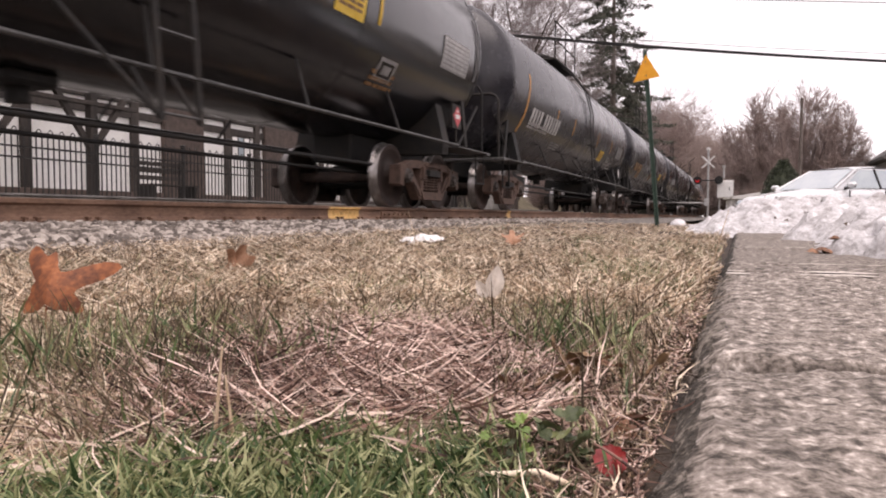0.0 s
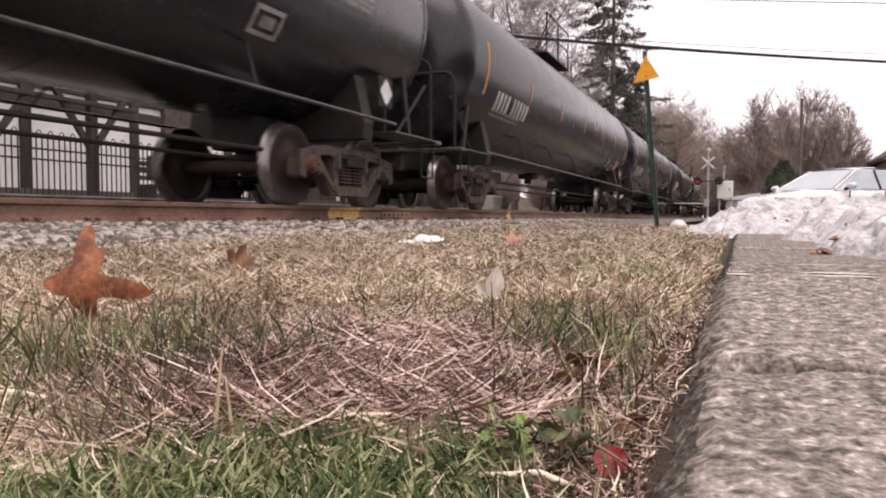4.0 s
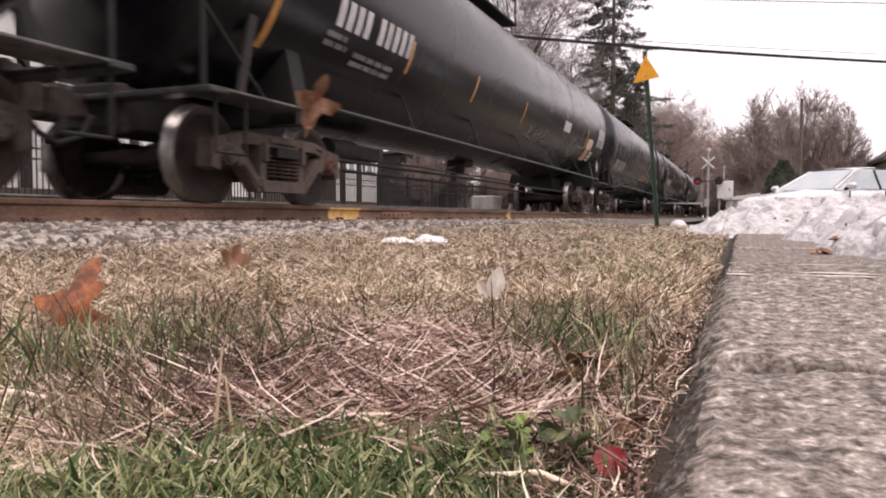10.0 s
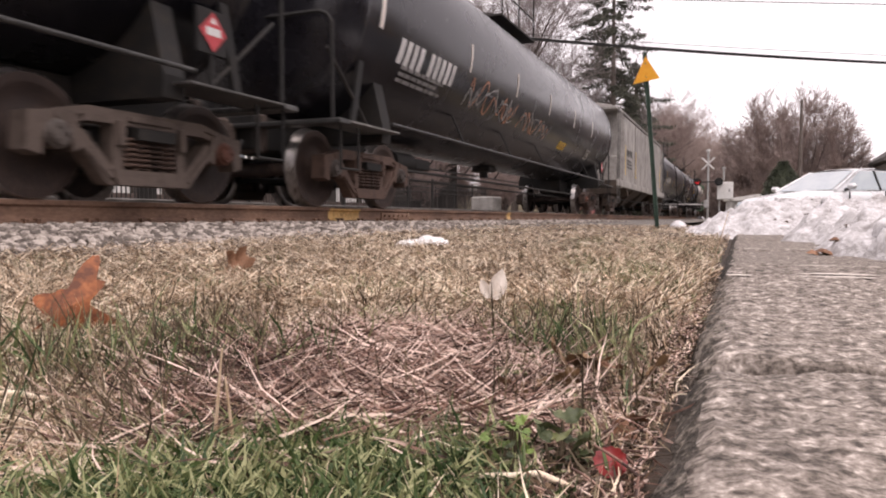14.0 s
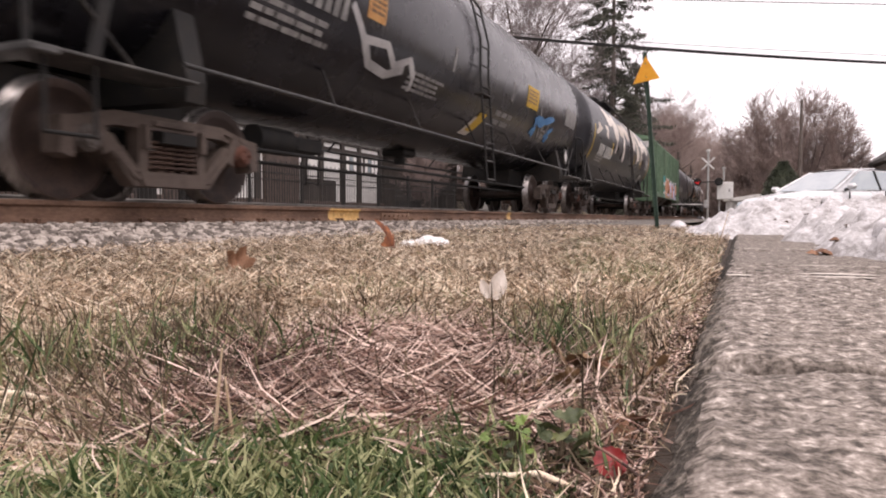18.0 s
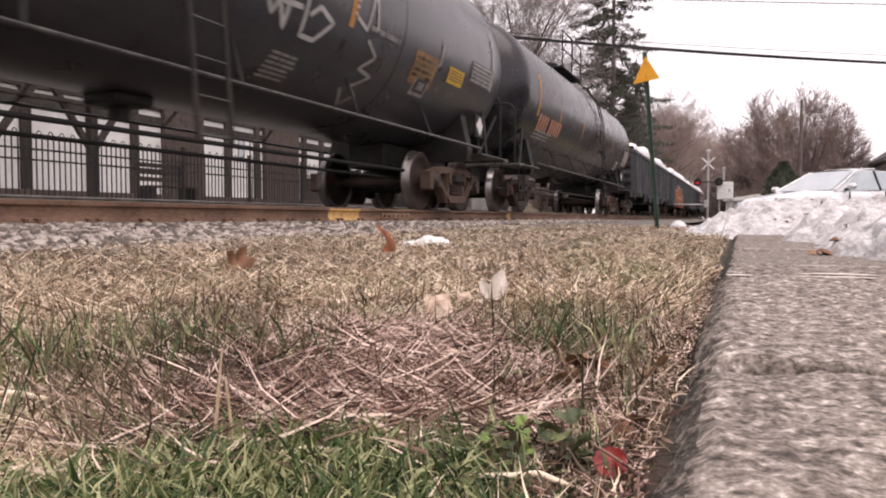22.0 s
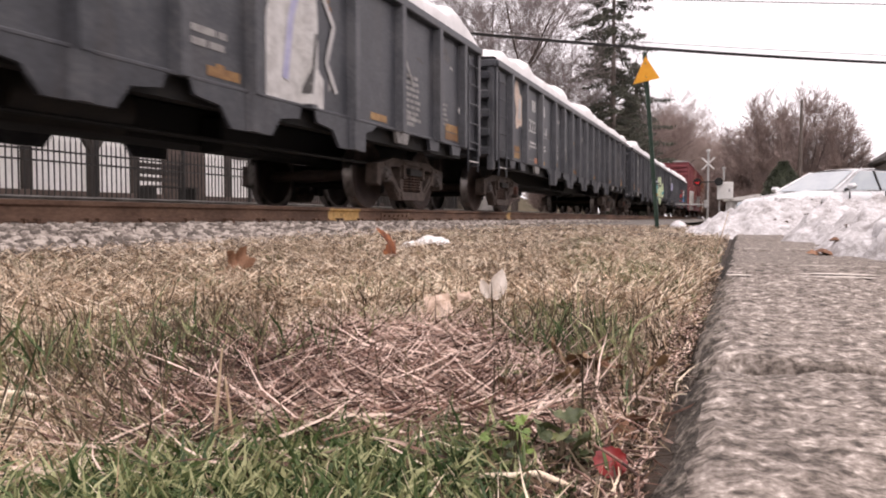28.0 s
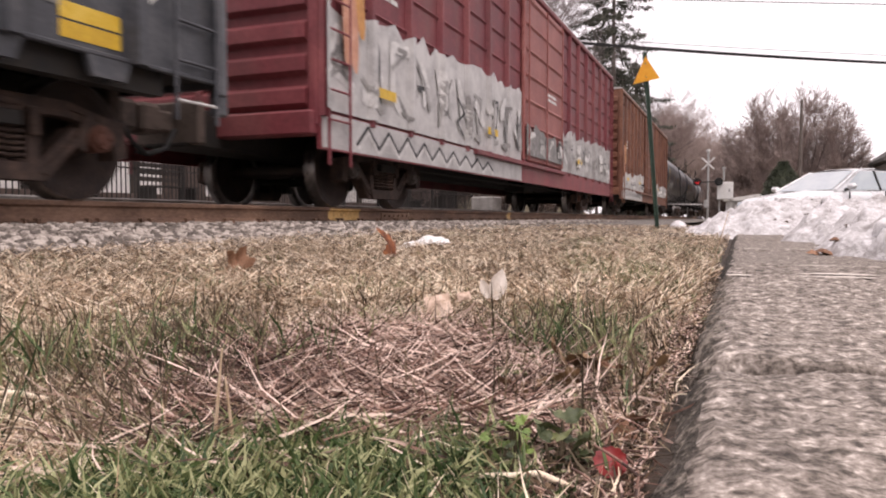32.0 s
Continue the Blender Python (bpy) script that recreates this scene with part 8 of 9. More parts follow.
# ---- grass ----
def blades(name, x, y, z, h, lean, turn, width, curl, material, rg):
    """Tapered bent strips: three joints, five triangles."""
    n = len(x)
    sway = rg.normal(0, 0.32, n)
    roll = rg.random(n) * 3.14
    p = np.stack([x, y, z], -1)
    v = np.zeros((n, 7, 3))
    ang = lean.copy()
    for j in range(4):
        wj = width * (1.0, 0.85, 0.55, 0.0)[j]
        d = np.stack([np.cos(turn + j * sway), np.sin(turn + j * sway), np.zeros(n)], -1)
        s = np.stack([-np.sin(turn + j * sway), np.cos(turn + j * sway), np.zeros(n)], -1)
        up = np.stack([np.zeros(n)] * 2 + [np.ones(n)], -1)
        side = s * np.cos(roll)[:, None] + (d * np.cos(ang)[:, None] - up * np.sin(ang)[:, None]) * np.sin(roll)[:, None]
        if j < 3:
            v[:, 2 * j] = p - side * wj[:, None] / 2
            v[:, 2 * j + 1] = p + side * wj[:, None] / 2
        else:
            v[:, 6] = p
        p = p + (d * np.sin(ang)[:, None] + up * np.cos(ang)[:, None]) * (h / 3)[:, None]
        ang = ang + curl
    t = np.array([(0, 1, 3), (0, 3, 2), (2, 3, 5), (2, 5, 4), (4, 5, 6)])
    f = (t[None] + 7 * np.arange(n)[:, None, None]).reshape(-1, 3)
    return new(name, raw_mesh(name, v.reshape(-1, 3), f, material))


def soil_z(x, y):
    return -0.03 + 0.05 * np.clip((-x - 1.8) / 2.4, 0, 1)


def ring(rg, n, r0, r1, a0=-66, a1=2):
    """Places on the lawn, as many for each doubling of the distance from its near corner."""
    r = r0 * (r1 / r0) ** rg.random(n)
    a = np.radians(a0 + (a1 - a0) * rg.random(n))
    x, y = r * np.sin(a), r * np.cos(a)
    e = -2.05 - 0.16 * np.clip(y, 0, 9) + 0.25 * (rg.random(n) - 0.6)
    ok = (x > e) & (x < -0.058 - 0.012 * rg.random(n)) & (y < 14.5)
    return x[ok], y[ok], r[ok]


def oval(x, y, cx, cy, along_axis, across):
    """1 inside an oval that lies along the view's bearing, fading to 0 at its rim."""
    c, s = 0.926, -0.3775
    u, w = (x - cx) * s + (y - cy) * c, (x - cx) * c - (y - cy) * s
    return np.clip(1.6 - 1.6 * ((u / along_axis) ** 2 + (w / across) ** 2), 0, 1)


def field(x, y, f, seed):
    return np.array([noise.noise((a * f, b * f, seed)) for a, b in zip(x, y)])


RG = np.random.default_rng(12)


def sown(name, x, y, r, z, h0, h1, l0, l1, w0, w1, c0, c1, material, label, turn=None):
    k = len(x)
    wide = 1 + 0.16 * np.clip(r - 0.9, 0, 9)
    low = 1.0 - 0.3 * np.clip((0.42 - r) / 0.15, 0, 1)
    if turn is None:
        turn = RG.random(k) * 6.283
    # the kerb stops what would lean over it
    turn = np.where((x > -0.13) & (np.cos(turn) > 0) & (RG.random(k) < 0.85), math.pi - turn, turn)
    turn = np.where((x > -0.105) & (RG.random(k) < 0.8), np.where(RG.random(k) < 0.5, 1.75, -1.75) + RG.normal(0, 0.3, k), turn)
    if name == "green_grass":
        wide = wide * (1 + 0.5 * np.clip((0.52 - r) / 0.12, 0, 1))
    ob = blades(name, x, y, soil_z(x, y) + z, (h0 + (h1 - h0) * RG.random(k) ** 1.3) * low, np.radians(l0 + (l1 - l0) * RG.random(k)), turn,
                (w0 + (w1 - w0) * RG.random(k) ** 1.5) * wide, np.radians(c0 + (c1 - c0) * RG.random(k)), material, RG)
    tagged(ob, label, "grass", kind="stuff")


def tufts(centres, each, spread):
    """Blades fanning out of shared crowns: places, distances, and the bearing of each blade."""
    x, y, r = centres
    k = np.repeat(np.arange(len(x)), each)
    s = spread * (0.6 + 0.5 * np.clip(r[k], 0, 3)) * RG.random(len(k)) ** 0.7
    a = RG.random(len(k)) * 6.283
    px, py = x[k] + s * np.cos(a), y[k] + s * np.sin(a)
    ok = px < -0.056
    return px[ok], py[ok], r[k][ok], (a + RG.normal(0, 0.5, len(k)))[ok]


def thin(q, chance):
    ok = RG.random(len(q[0])) < chance
    return tuple(p[ok] for p in q)


def kerbside(x, y):
    return oval(x, y, -0.085, 0.43, 0.26, 0.055)


def barren(x, y):
    return oval(x, y, -0.285, 0.54, 0.28, 0.16)


def foreground(x, y):
    """1 in the green strip nearest to the camera."""
    deep, side = -0.3775 * x + 0.926 * y, 0.926 * x + 0.3775 * y
    rim = 0.425 + 0.045 * np.clip((side + 0.16) / 0.1, -0.8, 1) + 0.03 * field(x, y, 11.0, 5.0)
    return np.clip((rim - deep) / 0.045, 0, 1) * np.clip((0.16 - side) / 0.03, 0, 1)


def greenness(x, y, r):
    g = 0.05 + 0.72 * foreground(x, y)
    g = np.maximum(g, 0.3 * oval(x, y, -0.58, 0.53, 0.13, 0.24))
    g = np.maximum(g, 0.9 * oval(x, y, -0.535, 0.60, 0.07, 0.05))
    g = np.maximum(g, 0.9 * oval(x, y, -0.165, 0.74, 0.14, 0.08))
    g = np.maximum(g, 0.75 * oval(x, y, -0.25, 1.8, 0.9, 0.16))
    g = np.maximum(g, 0.3 * oval(x, y, -0.5, 3.6, 2.0, 0.4))
    return np.clip(g + 0.4 * field(x, y, 6.0, 2.0) * (r < 2.5) + 0.12 * field(x, y, 1.2, 8.0), 0.0, 1.0) * (1 - 0.9 * barren(x, y) * (1 - foreground(x, y))) * (1 - 0.85 * kerbside(x, y))


# thatch that lies flat over the soil
q = ring(RG, 40000, 0.24, 1.4)
q = thin(q, (1 - 0.75 * foreground(q[0], q[1])) * (1 - 0.75 * barren(q[0], q[1])) * (1 - 0.72 * greenness(*q)) * (1 - 0.85 * kerbside(q[0], q[1])))
sown("dry_thatch", *q, 0.002 + 0.014 * RG.random(len(q[0])), 0.02, 0.065, 60, 96, 0.0007, 0.0019, -10, 14, straw, "flattened straw-coloured dead grass")
q = ring(RG, 52000, 1.1, 15.0)
sown("dry_thatch", *q, 0.004 + 0.02 * RG.random(len(q[0])), 0.03, 0.085, 55, 95, 0.0012, 0.0030, -8, 12, straw, "flattened straw-coloured dead grass further off")
# standing dry grass, bent over
q = ring(RG, 14000, 0.24, 1.4)
q = thin(q, (1 - 0.93 * barren(q[0], q[1])) * (1 - 0.45 * greenness(*q)) * (1 - 0.85 * kerbside(q[0], q[1])))
sown("dry_grass", *q, -0.002, 0.02, 0.055, 10, 60, 0.0010, 0.0024, 2, 34, straw, "short bent dry grass")
q = ring(RG, 42000, 1.1, 15.0)
sown("dry_grass", *q, -0.002, 0.025, 0.068, 8, 65, 0.0010, 0.0021, 2, 30, straw, "short bent dry grass further off")
# green tufts
c = ring(RG, 17000, 0.27, 1.5)
c = thin(c, 0.95 * greenness(*c) ** 1.2)
x, y, r, a = tufts(c, 9, 0.010)
sown("green_grass", x, y, r, -0.002, 0.020, 0.055, 6, 64, 0.0012, 0.0032, 4, 34, green_blade, "short green winter grass in tufts", a)
c = ring(RG, 10000, 1.2, 9.0)
c = thin(c, 0.9 * greenness(*c) ** 1.2)
x, y, r, a = tufts(c, 9, 0.010)
sown("green_grass", x, y, r, -0.002, 0.025, 0.068, 2, 50, 0.0012, 0.0026, 2, 30, green_blade, "green grass tufts further off", a)
# dark upright stems in loose clumps
c = thin(ring(RG, 3000, 0.45, 5.0), 0.5)
c = thin(c, 1 - 0.8 * barren(c[0], c[1]))
x, y, r, a = tufts(c, 5, 0.012)
sown("brown_grass", x, y, r, -0.002, 0.035, 0.085, 2, 40, 0.0012, 0.0026, -8, 22, stem_brown, "upright brown grass stems", a)
# a few taller blades in the two greenest patches
c = ring(RG, 7000, 0.4, 1.3)
c = thin(c, np.maximum(0.17 * oval(c[0], c[1], -0.56, 0.52, 0.16, 0.26), 0.3 * oval(c[0], c[1], -0.165, 0.74, 0.13, 0.08)))
x, y, r, a = tufts(c, 4, 0.008)
k = RG.random(len(x)) < 0.45
sown("tall_grass", x[k], y[k], r[k], -0.002, 0.045, 0.098, 2, 44, 0.0014, 0.0032, -4, 20, stem_brown, "taller brownish grass blades", a[k])
sown("tall_grass", x[~k], y[~k], r[~k], -0.002, 0.045, 0.095, 2, 44, 0.002, 0.0042, -4, 24, green_blade, "taller green grass blades", a[~k])
# clippings, thickest where nothing grows
q = [np.concatenate(p) for p in zip(ring(RG, 52000, 0.37, 1.4), ring(RG, 9000, 1.2, 5.0))]
b2, w2 = oval(q[0], q[1], -0.29, 0.56, 0.38, 0.23), oval(q[0], q[1], -0.078, 0.5, 0.4, 0.05)
q = thin((*q, b2), np.clip(0.05 + 0.95 * b2 ** 0.8 + 0.45 * w2, 0, 1) * (1 - 0.92 * foreground(q[0], q[1])) * np.clip((-0.05 - q[0]) / 0.03, 0.4, 1))
x, y, r, b2 = q
k = len(x)
bump_up = 0.010 * np.maximum(0, field(x, y, 9.0, 4.0))
sown("dead_clippings", x, y, r, 0.001 + bump_up + 0.022 * RG.random(k) * (0.35 + 0.65 * b2), 0.03, 0.095, 70, 98, 0.0009, 0.0026, -20, 20, mulch, "flat reddish-brown dead grass clippings", RG.normal(0.38, 0.5, k) + 3.14 * (RG.random(k) < 0.5))
# dead litter blown against the kerb
n = 7000
y = 0.27 * (2.2 / 0.27) ** RG.random(n)
x = -0.045 - 0.06 * RG.random(n) ** 1.2
for j, skin in enumerate((mulch, stem_brown, straw, stem_brown)):
    a, b = x[j::4], y[j::4]
    sown("kerb_litter", a, b, np.full(len(a), 0.6), 0.001 + 0.014 * RG.random(len(a)), 0.012, 0.05, 62, 97, 0.0008, 0.0026, -18, 20, skin, "pale dead stalks and litter along the kerb")
# the rest of the lawn, beside and behind the camera
n = 40000
x, y = -0.07 - 2.1 * RG.random(n), -7.8 + 9.6 * RG.random(n)
bear = np.degrees(np.arctan2(x, y))
ok = ((y < 0.22) | (bear < -65)) & ((x * x + y * y > 0.16) | (bear < -78))
x, y = x[ok], y[ok]
k = RG.random(len(x)) < 0.7
for part_of, skin, label in ((k, straw, "flattened dry grass behind the camera"), (~k, green_blade, "short green grass behind the camera")):
    a, b = x[part_of], y[part_of]
    sown("lawn_grass", a, b, np.full(len(a), 1.5), 0.002, 0.03, 0.075, 25, 88, 0.0018, 0.0042, 2, 20, skin, label)


# ---- leaves, weeds and litter on the lawn ----
def leaf_shape(lobes, size, fold, curl, seed, depth=0.55, stem=True, wide=0.95):
    """A dry leaf with lobes, a fold along its rib and a curl; its stalk at the origin, its tip along y."""
    rnd = random.Random(seed)
    n, rings = 48, 6
    s = Shape()
    v = []

    def bend(x, y):
        z = fold * abs(x) + curl * (y / size) ** 2 * size + 0.08 * size * math.sin(9 * x / size + seed) * math.sin(7 * y / size)
        return (x, y, z)
    v.append(bend(0, size * 0.45))
    for j in range(1, rings + 1):
        for i in range(n):
            a = 2 * math.pi * i / n
            k = 1 - depth * (0.5 - 0.5 * math.cos(lobes * (a - math.pi / 2))) + 0.05 * math.sin(13 * a + seed)
            r = size * 0.55 * k * j / rings
            v.append(bend(r * math.cos(a) * wide, size * 0.45 + r * math.sin(a)))
    f = [(0, 1 + i, 1 + (i + 1) % n) for i in range(n)]
    for j in range(rings - 1):
        o = 1 + j * n
        f += [(o + i, o + n + i, o + n + (i + 1) % n, o + (i + 1) % n) for i in range(n)]
    s.add(v, f, True)
    if stem:
        s.tube([bend(0, -0.28 * size), bend(0, -0.1 * size), bend(0, 0.4 * size)], size * 0.012, 5)
    return s


def horned_leaf(size, fold, curl, horns, base=0.36):
    """A dry lobed leaf with a few long points: (bearing, reach, spread in degrees)."""
    s, v, n, rings = Shape(), [], 72, 7

    def bend(x, y):
        return (x, y, fold * abs(x) + curl * ((x * x + (y - 0.4 * size) ** 2) / size) + 0.04 * size * math.sin(60 * x + 1) * math.sin(50 * y))
    v.append(bend(0, size * 0.4))
    for j in range(1, rings + 1):
        for i in range(n):
            a = 360 * i / n
            k = base + 0.03 * math.sin(9 * radians(a)) + sum(h * math.exp(-(((a - b + 180) % 360 - 180) / w) ** 2) for b, h, w in horns)
            r = size * 0.6 * k * j / rings
            v.append(bend(r * math.cos(radians(a)), size * 0.4 + r * math.sin(radians(a))))
    f = [(0, 1 + i, 1 + (i + 1) % n) for i in range(n)]
    for j in range(rings - 1):
        o = 1 + j * n
        f += [(o + i, o + n + i, o + n + (i + 1) % n, o + (i + 1) % n) for i in range(n)]
    s.add(v, f, True)
    return s.tube([bend(0, -0.1 * size), bend(0, 0.1 * size), bend(0, 0.45 * size)], size * 0.012, 5)


def crumple(length, width, height, seed):
    v, n, k = [], 14, 6
    for i in range(n + 1):
        for j in range(k + 1):
            x, y = length * (i / n - 0.5), width * (j / k - 0.5)
            bow = height * math.sin(math.pi * i / n) * math.sin(math.pi * j / k)
            v.append((x + 0.05 * length * noise.noise((i, j, seed)), y, bow + 0.1 * length * noise.noise((x * 2.7 / length, y * 2.7 / length, seed)) + 0.05 * length * noise.noise((x * 8 / length, y * 8 / length, seed))))
    return Shape().add(v, [(i * (k + 1) + j, i * (k + 1) + j + 1, (i + 1) * (k + 1) + j + 1, (i + 1) * (k + 1) + j) for i in range(n) for j in range(k)], False)


def leaf(name, shape, material, m, label):
    ob = new(name, shape.mesh(name, material))
    ob.matrix_basis = m
    return tagged(ob, label, "leaf", "fallen leaves")


def at_lawn(side, up, deep, rx=0, ry=0, rz=0):
    p = out(side, up - EYE.z, deep)
    return pose(p.x, p.y, p.z, rx, ry, rz + YAW)


big_leaf = leaf("fallen_leaf", horned_leaf(0.105, -0.2, -0.45, [(32, 0.86, 15), (100, 0.42, 10), (126, 0.88, 14), (215, 0.26, 24), (325, 0.26, 22), (270, -0.08, 30)], 0.42), leaf_brown, at_lawn(-0.44, 0.0, 0.86), "large curled brown oak leaf on the grass")
far_leaf = leaf("fallen_leaf", leaf_shape(5, 0.075, 0.5, 0.4, 2, 0.4), leaf_tan, at_lawn(-0.52, 0.0, 1.80, 70, 20, 30), "faded tan dry leaf standing in the grass")
def two_petals(size):
    s = Shape()
    for k, ang, side in ((1.0, 10, 0.06), (0.62, -34, -0.1)):
        v, n = [], 10
        for i in range(n + 1):
            t = i / n
            w = 0.33 * size * k * math.sin(math.pi * min(1, 0.06 + t * 0.94)) ** 0.8 * (1 - 0.35 * t)
            y = size * k * t
            c, d = math.cos(radians(ang)), math.sin(radians(ang))
            for u in (-1, -0.5, 0, 0.5, 1):
                x, z = w * u, 0.35 * w * u * u
                v.append((side * size + c * x + d * y, -d * x + c * y, z + 0.1 * size * t * t))
        s.add(v, [(5 * i + j, 5 * i + j + 1, 5 * i + j + 6, 5 * i + j + 5) for i in range(n) for j in range(4)], True)
    return s


pale_leaf = leaf("fallen_leaf", two_petals(0.05), leaf_pale, at_lawn(0.072, 0.0, 1.10, 75, 0, 15), "pale cream folded leaf standing upright")
torn = crumple(0.034, 0.030, 0.004, 3.0)
scrap = crumple(0.018, 0.012, 0.003, 6.0)
torn.add([(x + 0.036, y + 0.006, z) for x, y, z in scrap.v], scrap.f)
blown_leaf = leaf("fallen_leaf", torn, leaf_pink, at_lawn(0.0, 0.01, 0.9), "pale torn leaf on the dead clippings")
flying_a = leaf("fallen_leaf", leaf_shape(5, 0.10, 0.4, 0.5, 5), leaf_tan, at_lawn(0, 0, 2), "brown leaf tossed by the wind")
flying_b = leaf("fallen_leaf", leaf_shape(4, 0.14, 0.4, 0.5, 6), leaf_tan, at_lawn(0, 0, 2), "light brown leaf tossed by the wind")
for x, y, l, wd, turn, skin in ((0.262, 2.72, 0.075, 0.06, 30, leaf_tan), (0.30, 2.80, 0.05, 0.035, 75, leaf_tan), (0.225, 2.70, 0.04, 0.03, 10, leaf_tan)):
    leaf("fallen_leaf", crumple(l, wd, 0.012, 9.0 * x), skin, pose(x, y, max(0.004, snow_height(x, y)) - 0.001, 4, 6, turn), "crumpled rust-brown leaf at the foot of the snow")

# weeds with round toothed leaves by the kerb
RW = random.Random(17)


def weed(side, deep, n, size, materials, label, tall=0.032):
    t = new("weed")
    p = out(side, 0, deep)
    t.location = (p.x, p.y, -0.03)
    tagged(t, label, "weed", "weeds by the kerb")
    for j in range(n):
        a = RW.uniform(0, 360)
        d = RW.uniform(0.1, 1.0) * size * 1.2
        h = tall * RW.uniform(0.7, 1.4)
        q = Vector((d * math.cos(radians(a)), d * math.sin(radians(a)), h))
        m = Matrix.Translation(q) @ pose(0, 0, 0, RW.uniform(5, 50), RW.uniform(-25, 25), a - 90 + RW.uniform(-40, 40))
        lf = part("leaf", leaf_shape(RW.choice((7, 9)), size * RW.uniform(0.65, 1.1), RW.uniform(0.1, 0.4), RW.uniform(-0.8, 0.3), RW.randrange(99), RW.uniform(0.2, 0.34), False, 1.15), RW.choice(materials), t, m=m)
        part("stalk", Shape().rod((0, 0, 0), tuple(q), 0.0009, 5), stem_brown, t)


weed(0.079, 0.560, 5, 0.019, [leaf_weed], "pale grey-green scalloped weed rosette", 0.025)
weed(0.116, 0.548, 5, 0.030, [leaf_wilt, leaf_wilt, leaf_tan], "wilted brown weed leaves by the kerb", 0.030)
weed(0.060, 0.515, 4, 0.017, [leaf_weed, leaf_wilt], "small dull green weed among straw", 0.022)
weed(0.082, 0.490, 5, 0.017, [leaf_weed, leaf_shade], "grey-green weed under dead stalks", 0.020)
weed(0.072, 0.412, 5, 0.015, [leaf_weed, leaf_shade, leaf_shade], "drooping grey-green weed by the kerb", 0.024)
weed(0.062, 0.392, 8, 0.014, [leaf_shade, leaf_shade, leaf_weed], "dark green creeping weed by the kerb", 0.022)
weed(0.042, 0.400, 12, 0.008, [clover_green], "bright green seedling clump", 0.026)
weed(0.030, 0.385, 9, 0.008, [clover_green, leaf_shade], "small green seedlings between grass blades", 0.022)
weed(0.100, 0.460, 4, 0.018, [leaf_tan, mulch_leaf], "dry brown curled weed leaves", 0.016)
# the red scrap under the weeds
p = out(0.089, 0, 0.369)
red = new("red_petal", leaf_shape(1, 0.017, 0.4, -0.5, 31, 0.12, False).mesh("red_petal", berry_red))
red.matrix_basis = pose(p.x, p.y, -0.013, 62, -18, YAW)
tagged(red, "dark red dry petal under weeds", "petal")
# curled dead stalks against the kerb
curls = Shape()
for _ in range(700):
    x, y = -0.047 - abs(RW.gauss(0, 0.024)), 0.3 + 1.0 * RW.random() ** 1.4
    a, r, l = RW.choice((0, math.pi)) + RW.gauss(0, 0.7), RW.uniform(0.008, 0.05), RW.uniform(0.5, 1.8)
    z, tilt = -0.028 + RW.uniform(0, 0.016), RW.uniform(-0.3, 0.4)
    curls.tube([(min(-0.044, x + r * math.cos(a + l * (k / 8 - 0.5)) - r * math.cos(a)), y + r * math.sin(a + l * (k / 8 - 0.5)), z + tilt * r * k / 8) for k in range(9)], RW.uniform(0.0003, 0.0009), 4)
tagged(new("dead_stalks", curls.mesh("dead_stalks", mulch)), "curled pale dead stalks lying along the kerb", "dead stalks", kind="stuff")
# a sheaf of pale stalks that lean out over the kerb's foot
sheaf = Shape()
for _ in range(150):
    y = RW.uniform(0.95, 1.75)
    x, a, h = -0.075 - abs(RW.gauss(0, 0.05)), RW.gauss(0.5, 0.7), RW.uniform(0.03, 0.085)
    d = Vector((math.cos(a), math.sin(a), 0)) * RW.uniform(0.2, 0.9)
    sheaf.tube([tuple(Vector((x, y, -0.03)) + d * h * t * t + Vector((0, 0, h * (t - 0.25 * t * t)))) for t in (0, 0.35, 0.7, 1.0)], RW.uniform(0.0006, 0.0011), 4)
tagged(new("pale_stalks", sheaf.mesh("pale_stalks", straw)), "pale dry stalks leaning towards the kerb", "dead stalks", kind="stuff")
# single tall dry stems
for side, deep, h, lean, turn in ((0.56, 1.55, 0.17, 16, -20), (0.50, 1.5, 0.11, -22, 10), (-0.11, 3.0, 0.15, -14, 0), (-0.135, 0.42, 0.075, 5, 30), (-0.12, 0.42, 0.06, -8, 80), (0.30, 1.35, 0.09, 25, 40), (-0.33, 0.62, 0.06, 12, 10), (-0.30, 0.64, 0.055, -14, 60)):
    q = out(side, 0, deep)
    t = new("dry_grass_plant")
    t.matrix_basis = pose(q.x, q.y, -0.03 if deep < 2 else 0.0, 0, lean, turn)
    tagged(t, "single tall pale dry grass stem", "grass stem", "tall stems")
    part("stalk", Shape().rod((0, 0, 0), (0, 0, h), 0.0016, 6, 0.0006), straw, t)
    part("blade", Shape().add([(0.001, 0, h * 0.3), (0.004, 0.002, h * 0.33), (0.018, 0.006, h * 0.62)], [(0, 1, 2)]), straw, t)
# a twig lying across the lawn
for side, deep, l, turn, r in ((-0.33, 0.53, 0.11, 78, 0.0022), (-0.10, 0.53, 0.07, 60, 0.0022), (-0.08, 0.40, 0.05, -70, 0.0018), (0.04, 0.36, 0.045, 75, 0.0018)):
    q = out(side, 0, deep)
    tg = new("dry_straw_stalk", Shape().tube([(0, -l / 2, 0), (0.003, -l / 6, 0.004), (-0.002, l / 6, 0.003), (0.002, l / 2, 0)], r, 6).mesh("dry_straw_stalk", straw))
    tg.matrix_basis = pose(q.x, q.y, -0.012, 0, 0, YAW + turn)
    tagged(tg, "thick pale straw stalk lying flat", "straw stalk", "loose stalks")


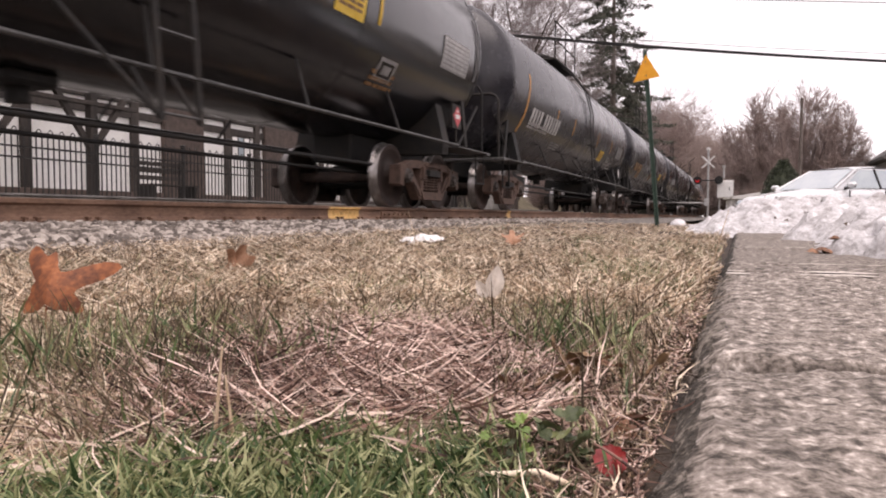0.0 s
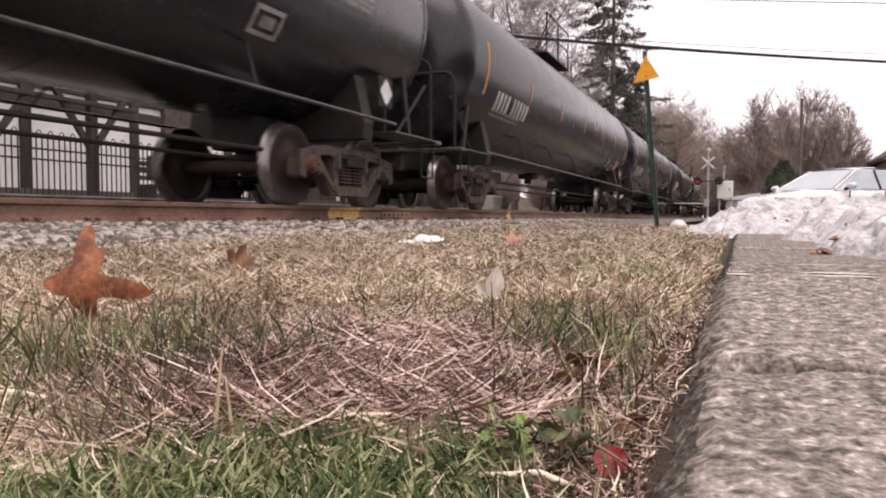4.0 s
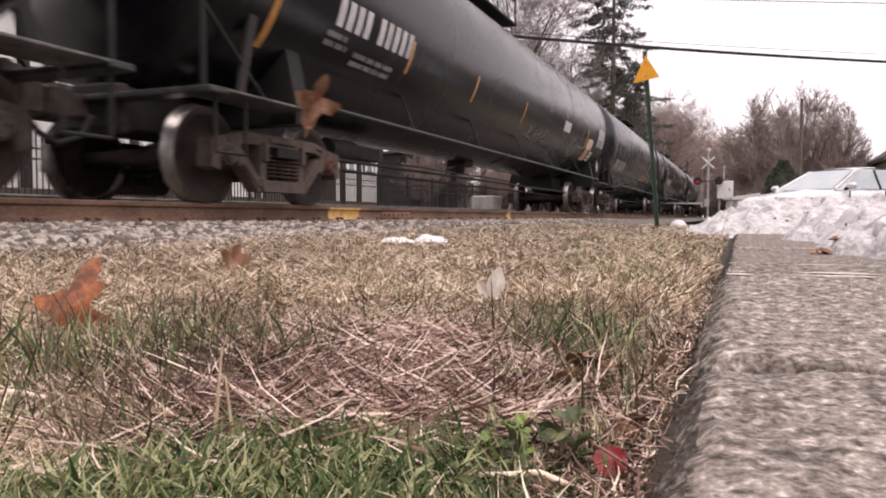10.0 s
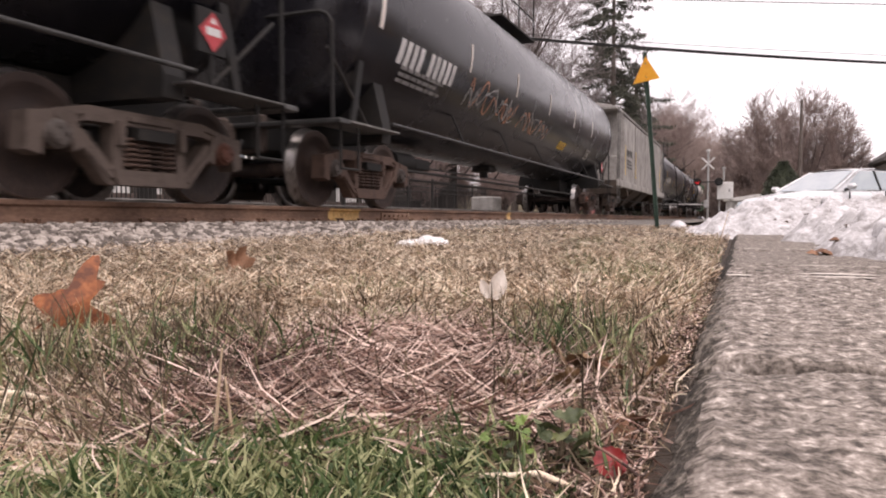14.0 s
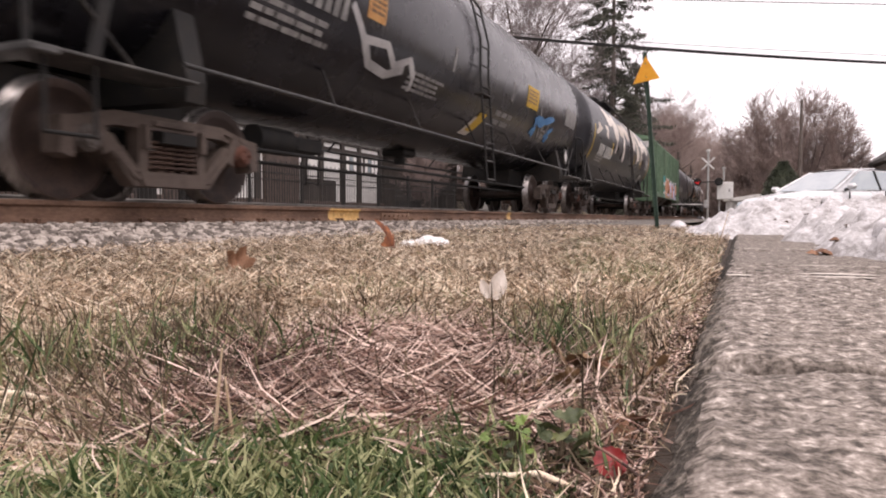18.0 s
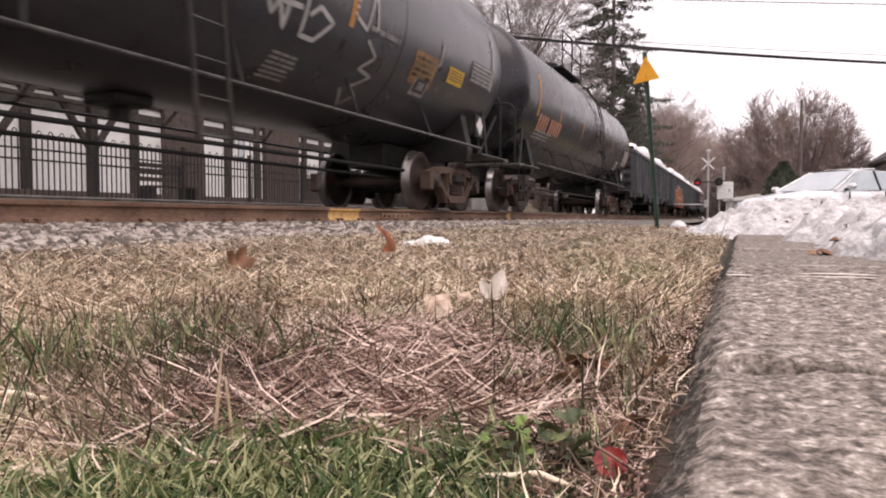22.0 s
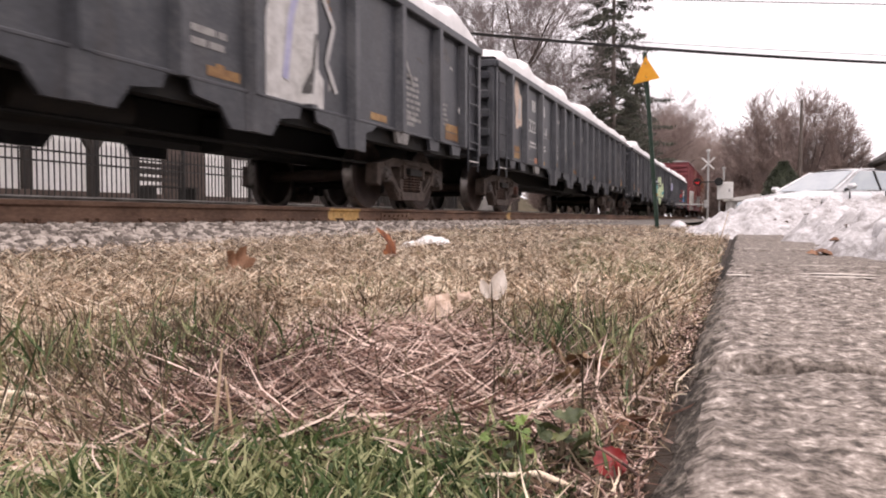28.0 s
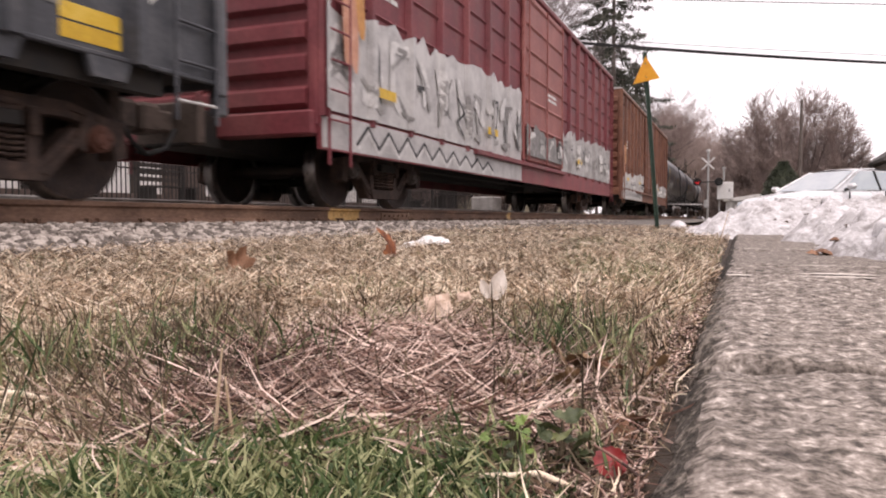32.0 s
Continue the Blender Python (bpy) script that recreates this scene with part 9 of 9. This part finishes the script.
# crumpled white paper at the lawn's edge
paper = new("crumpled_paper", crumple(0.19, 0.12, 0.035, 2.0).mesh("crumpled_paper", paper_white))
paper.matrix_basis = at_lawn(-0.07, 0.03, 3.75)
tagged(paper, "crumpled white paper at the lawn's edge", "paper")
flap = obj("flap", crumple(0.20, 0.10, 0.025, 5.0).mesh("flap", paper_white), paper, pose(-0.15, 0, -0.01))
lump = new("snow_lump", Shape().lathe([(0, 0.13), (0.05, 0.12), (0.10, 0.07), (0.12, 0.001)], 12, "z").mesh("snow_lump", snow_white))
lump.matrix_basis = pose(-0.9, 12.0, -0.03, 12, 8, 0)
tagged(lump, "small lump of old snow", "snow lump")


def motions():
    """All that moves: the train, its wheels, and what its wind stirs."""
    times = [k * 0.5 for k in range(65)]
    for wagon, mid in WAGONS:
        walk(wagon, [(t, along(mid - travelled(t))) for t in times])
    for ws, y in WHEELSETS:
        place = ws.matrix_basis.translation.copy()
        start = MIDDLE[ws.parent.name] + y
        rows, spin = [], 0.0
        for k in range(0, 961):
            u = start - travelled(k / 30)
            if -8 < u < 48:
                spin = math.degrees(travelled(k / 30) / 0.457) % 360
                rows.append((k / 30, pose(place.x, place.y, place.z, spin)))
        if not rows:
            rows = [(0.0, pose(*place))]
        if rows[0][0] > 0:
            rows.insert(0, (0.0, rows[0][1]))
        if rows[-1][0] < 32:
            rows.append((32.0, rows[-1][1]))
        walk(ws, rows)
    # leaves stirred by the train's wind
    L = at_lawn
    walk(big_leaf, [(0, L(-0.475, -0.006, 0.86, 68, 0, 0)), (3.5, L(-0.475, -0.006, 0.86, 68, 2, 4)), (4.2, L(-0.45, 0.02, 0.86, 70, 60, 0)), (4.8, L(-0.42, 0.05, 0.86, 74, 125, -4)), (5.4, L(-0.435, 0.070, 0.86, 58, 172, -4)), (6.8, L(-0.435, 0.070, 0.86, 58, 172, -4)),
                    (7.0, L(-0.44, 0.076, 0.86, 60, 168, -4)), (7.15, L(-0.43, 0.05, 0.86, 66, 110, -4)), (7.3, L(-0.45, 0.02, 0.86, 66, 50, 0)), (7.5, L(-0.49, -0.012, 0.86, 62, -4, 0)), (8.7, L(-0.48, -0.01, 0.86, 66, 2, 0)), (8.95, L(-0.475, 0.0, 0.86, 64, 30, 0)),
                    (9.2, L(-0.475, 0.005, 0.86, 60, 48, -8)), (9.5, L(-0.485, -0.008, 0.86, 62, 46, 0)), (10.0, L(-0.485, -0.012, 0.86, 56, 54, -6)), (11.2, L(-0.485, -0.012, 0.86, 60, 52, -4)), (11.5, L(-0.495, -0.008, 0.86, 62, 44, 0)), (12.0, L(-0.485, -0.010, 0.86, 58, 54, -4)), (14.6, L(-0.485, -0.010, 0.86, 58, 54, -4)),
                    (15.1, L(-0.42, 0.12, 1.1, 90, 60, 30)), (15.6, L(-0.30, 0.15, 1.7, 110, 50, 50)), (16.1, L(-0.17, 0.02, 2.4, 80, 15, 60)), (32, L(-0.165, -0.02, 2.45, 80, 12, 60))])
    walk(far_leaf, [(0, L(-0.52, -0.025, 1.80, 70, 20, 30)), (5, L(-0.52, -0.025, 1.80, 70, 20, 30)), (6, L(-0.53, -0.025, 1.80, 62, 10, 15)), (15, L(-0.52, -0.025, 1.80, 72, 20, 30)), (32, L(-0.52, -0.025, 1.80, 72, 20, 30))])
    walk(pale_leaf, [(0, L(0.072, -0.002, 1.10, 82, 0, 0)), (9.7, L(0.072, -0.002, 1.10, 82, 0, 0)), (10.6, L(0.074, -0.002, 1.10, 70, 12, 14)), (32, L(0.074, -0.002, 1.10, 70, 12, 14))])
    walk(blown_leaf, [(0, L(-1.4, 0.0, 1.4, 20, 0, 0)), (19.5, L(-1.4, 0.0, 1.4, 20, 0, 0)), (19.9, L(-0.2, 0.05, 1.25, 60, 10, 30)), (20.0, L(-0.063, 0.0, 1.1, 60, 20, 10)), (20.2, L(-0.02, 0.01, 0.95, 55, -20, 5)), (20.4, L(-0.006, 0.006, 0.95, 62, -10, 5)), (32, L(-0.006, 0.006, 0.95, 62, -10, 6))])
    walk(flying_a, [(0, L(0.3, 0.0, 3.1, 10, 0, 0)), (9.0, L(0.3, 0.0, 3.1, 10, 0, 0)), (9.3, L(-0.4, 0.14, 2.2, 60, 30, 40)), (9.5, L(-0.75, 0.12, 1.7, 100, 60, 80)), (9.7, L(-0.95, 0.10, 1.5, 140, 80, 120)), (10.2, L(-2.1, 0.0, 1.2, 170, 90, 130)), (32, L(-2.1, 0.0, 1.2, 170, 90, 130))])
    walk(flying_b, [(0, L(3.2, 0.0, 6.6, 10, 0, 0)), (9.0, L(3.2, 0.0, 6.6, 10, 0, 0)), (9.5, L(2.0, 0.20, 5.0, 70, 20, 30)), (9.8, L(0.2, 0.45, 3.0, 95, 30, 50)), (10.0, L(-0.40, 0.39, 2.15, 88, 12, 40)), (10.2, L(-1.1, 0.35, 1.9, 190, 80, 120)), (10.6, L(-2.3, 0.0, 1.7, 200, 90, 130)), (32, L(-2.3, 0.0, 1.7, 200, 90, 130))])
    walk(paper, [(0, L(-0.09, -0.005, 3.75, 0, -6, 0)), (3.5, L(-0.09, -0.005, 3.75, 0, -6, 0)), (10.5, L(-0.07, -0.005, 3.75, 4, 0, 6)), (32, L(-0.06, -0.005, 3.75, 4, -4, 10))])
    walk(flap, [(0, pose(-0.05, 0.02, 0.0, 0, 10, 20)), (2.0, pose(-0.07, 0.02, -0.005, 0, 4, 10)), (3.0, pose(-0.10, 0, -0.01, 0, 0, 4)), (7.0, pose(-0.15, 0, -0.01)), (9.0, pose(-0.19, 0, -0.01)), (9.6, pose(-0.17, 0.0, 0.0, 0, 6, 0)), (10.6, pose(-0.15, 0, -0.01)), (11.6, pose(-0.10, 0, -0.01, 0, 0, 4)), (32, pose(-0.08, 0, -0.01, 0, 0, 8))])


MIDDLE = {wagon.name: mid for wagon, mid in WAGONS}
motions()
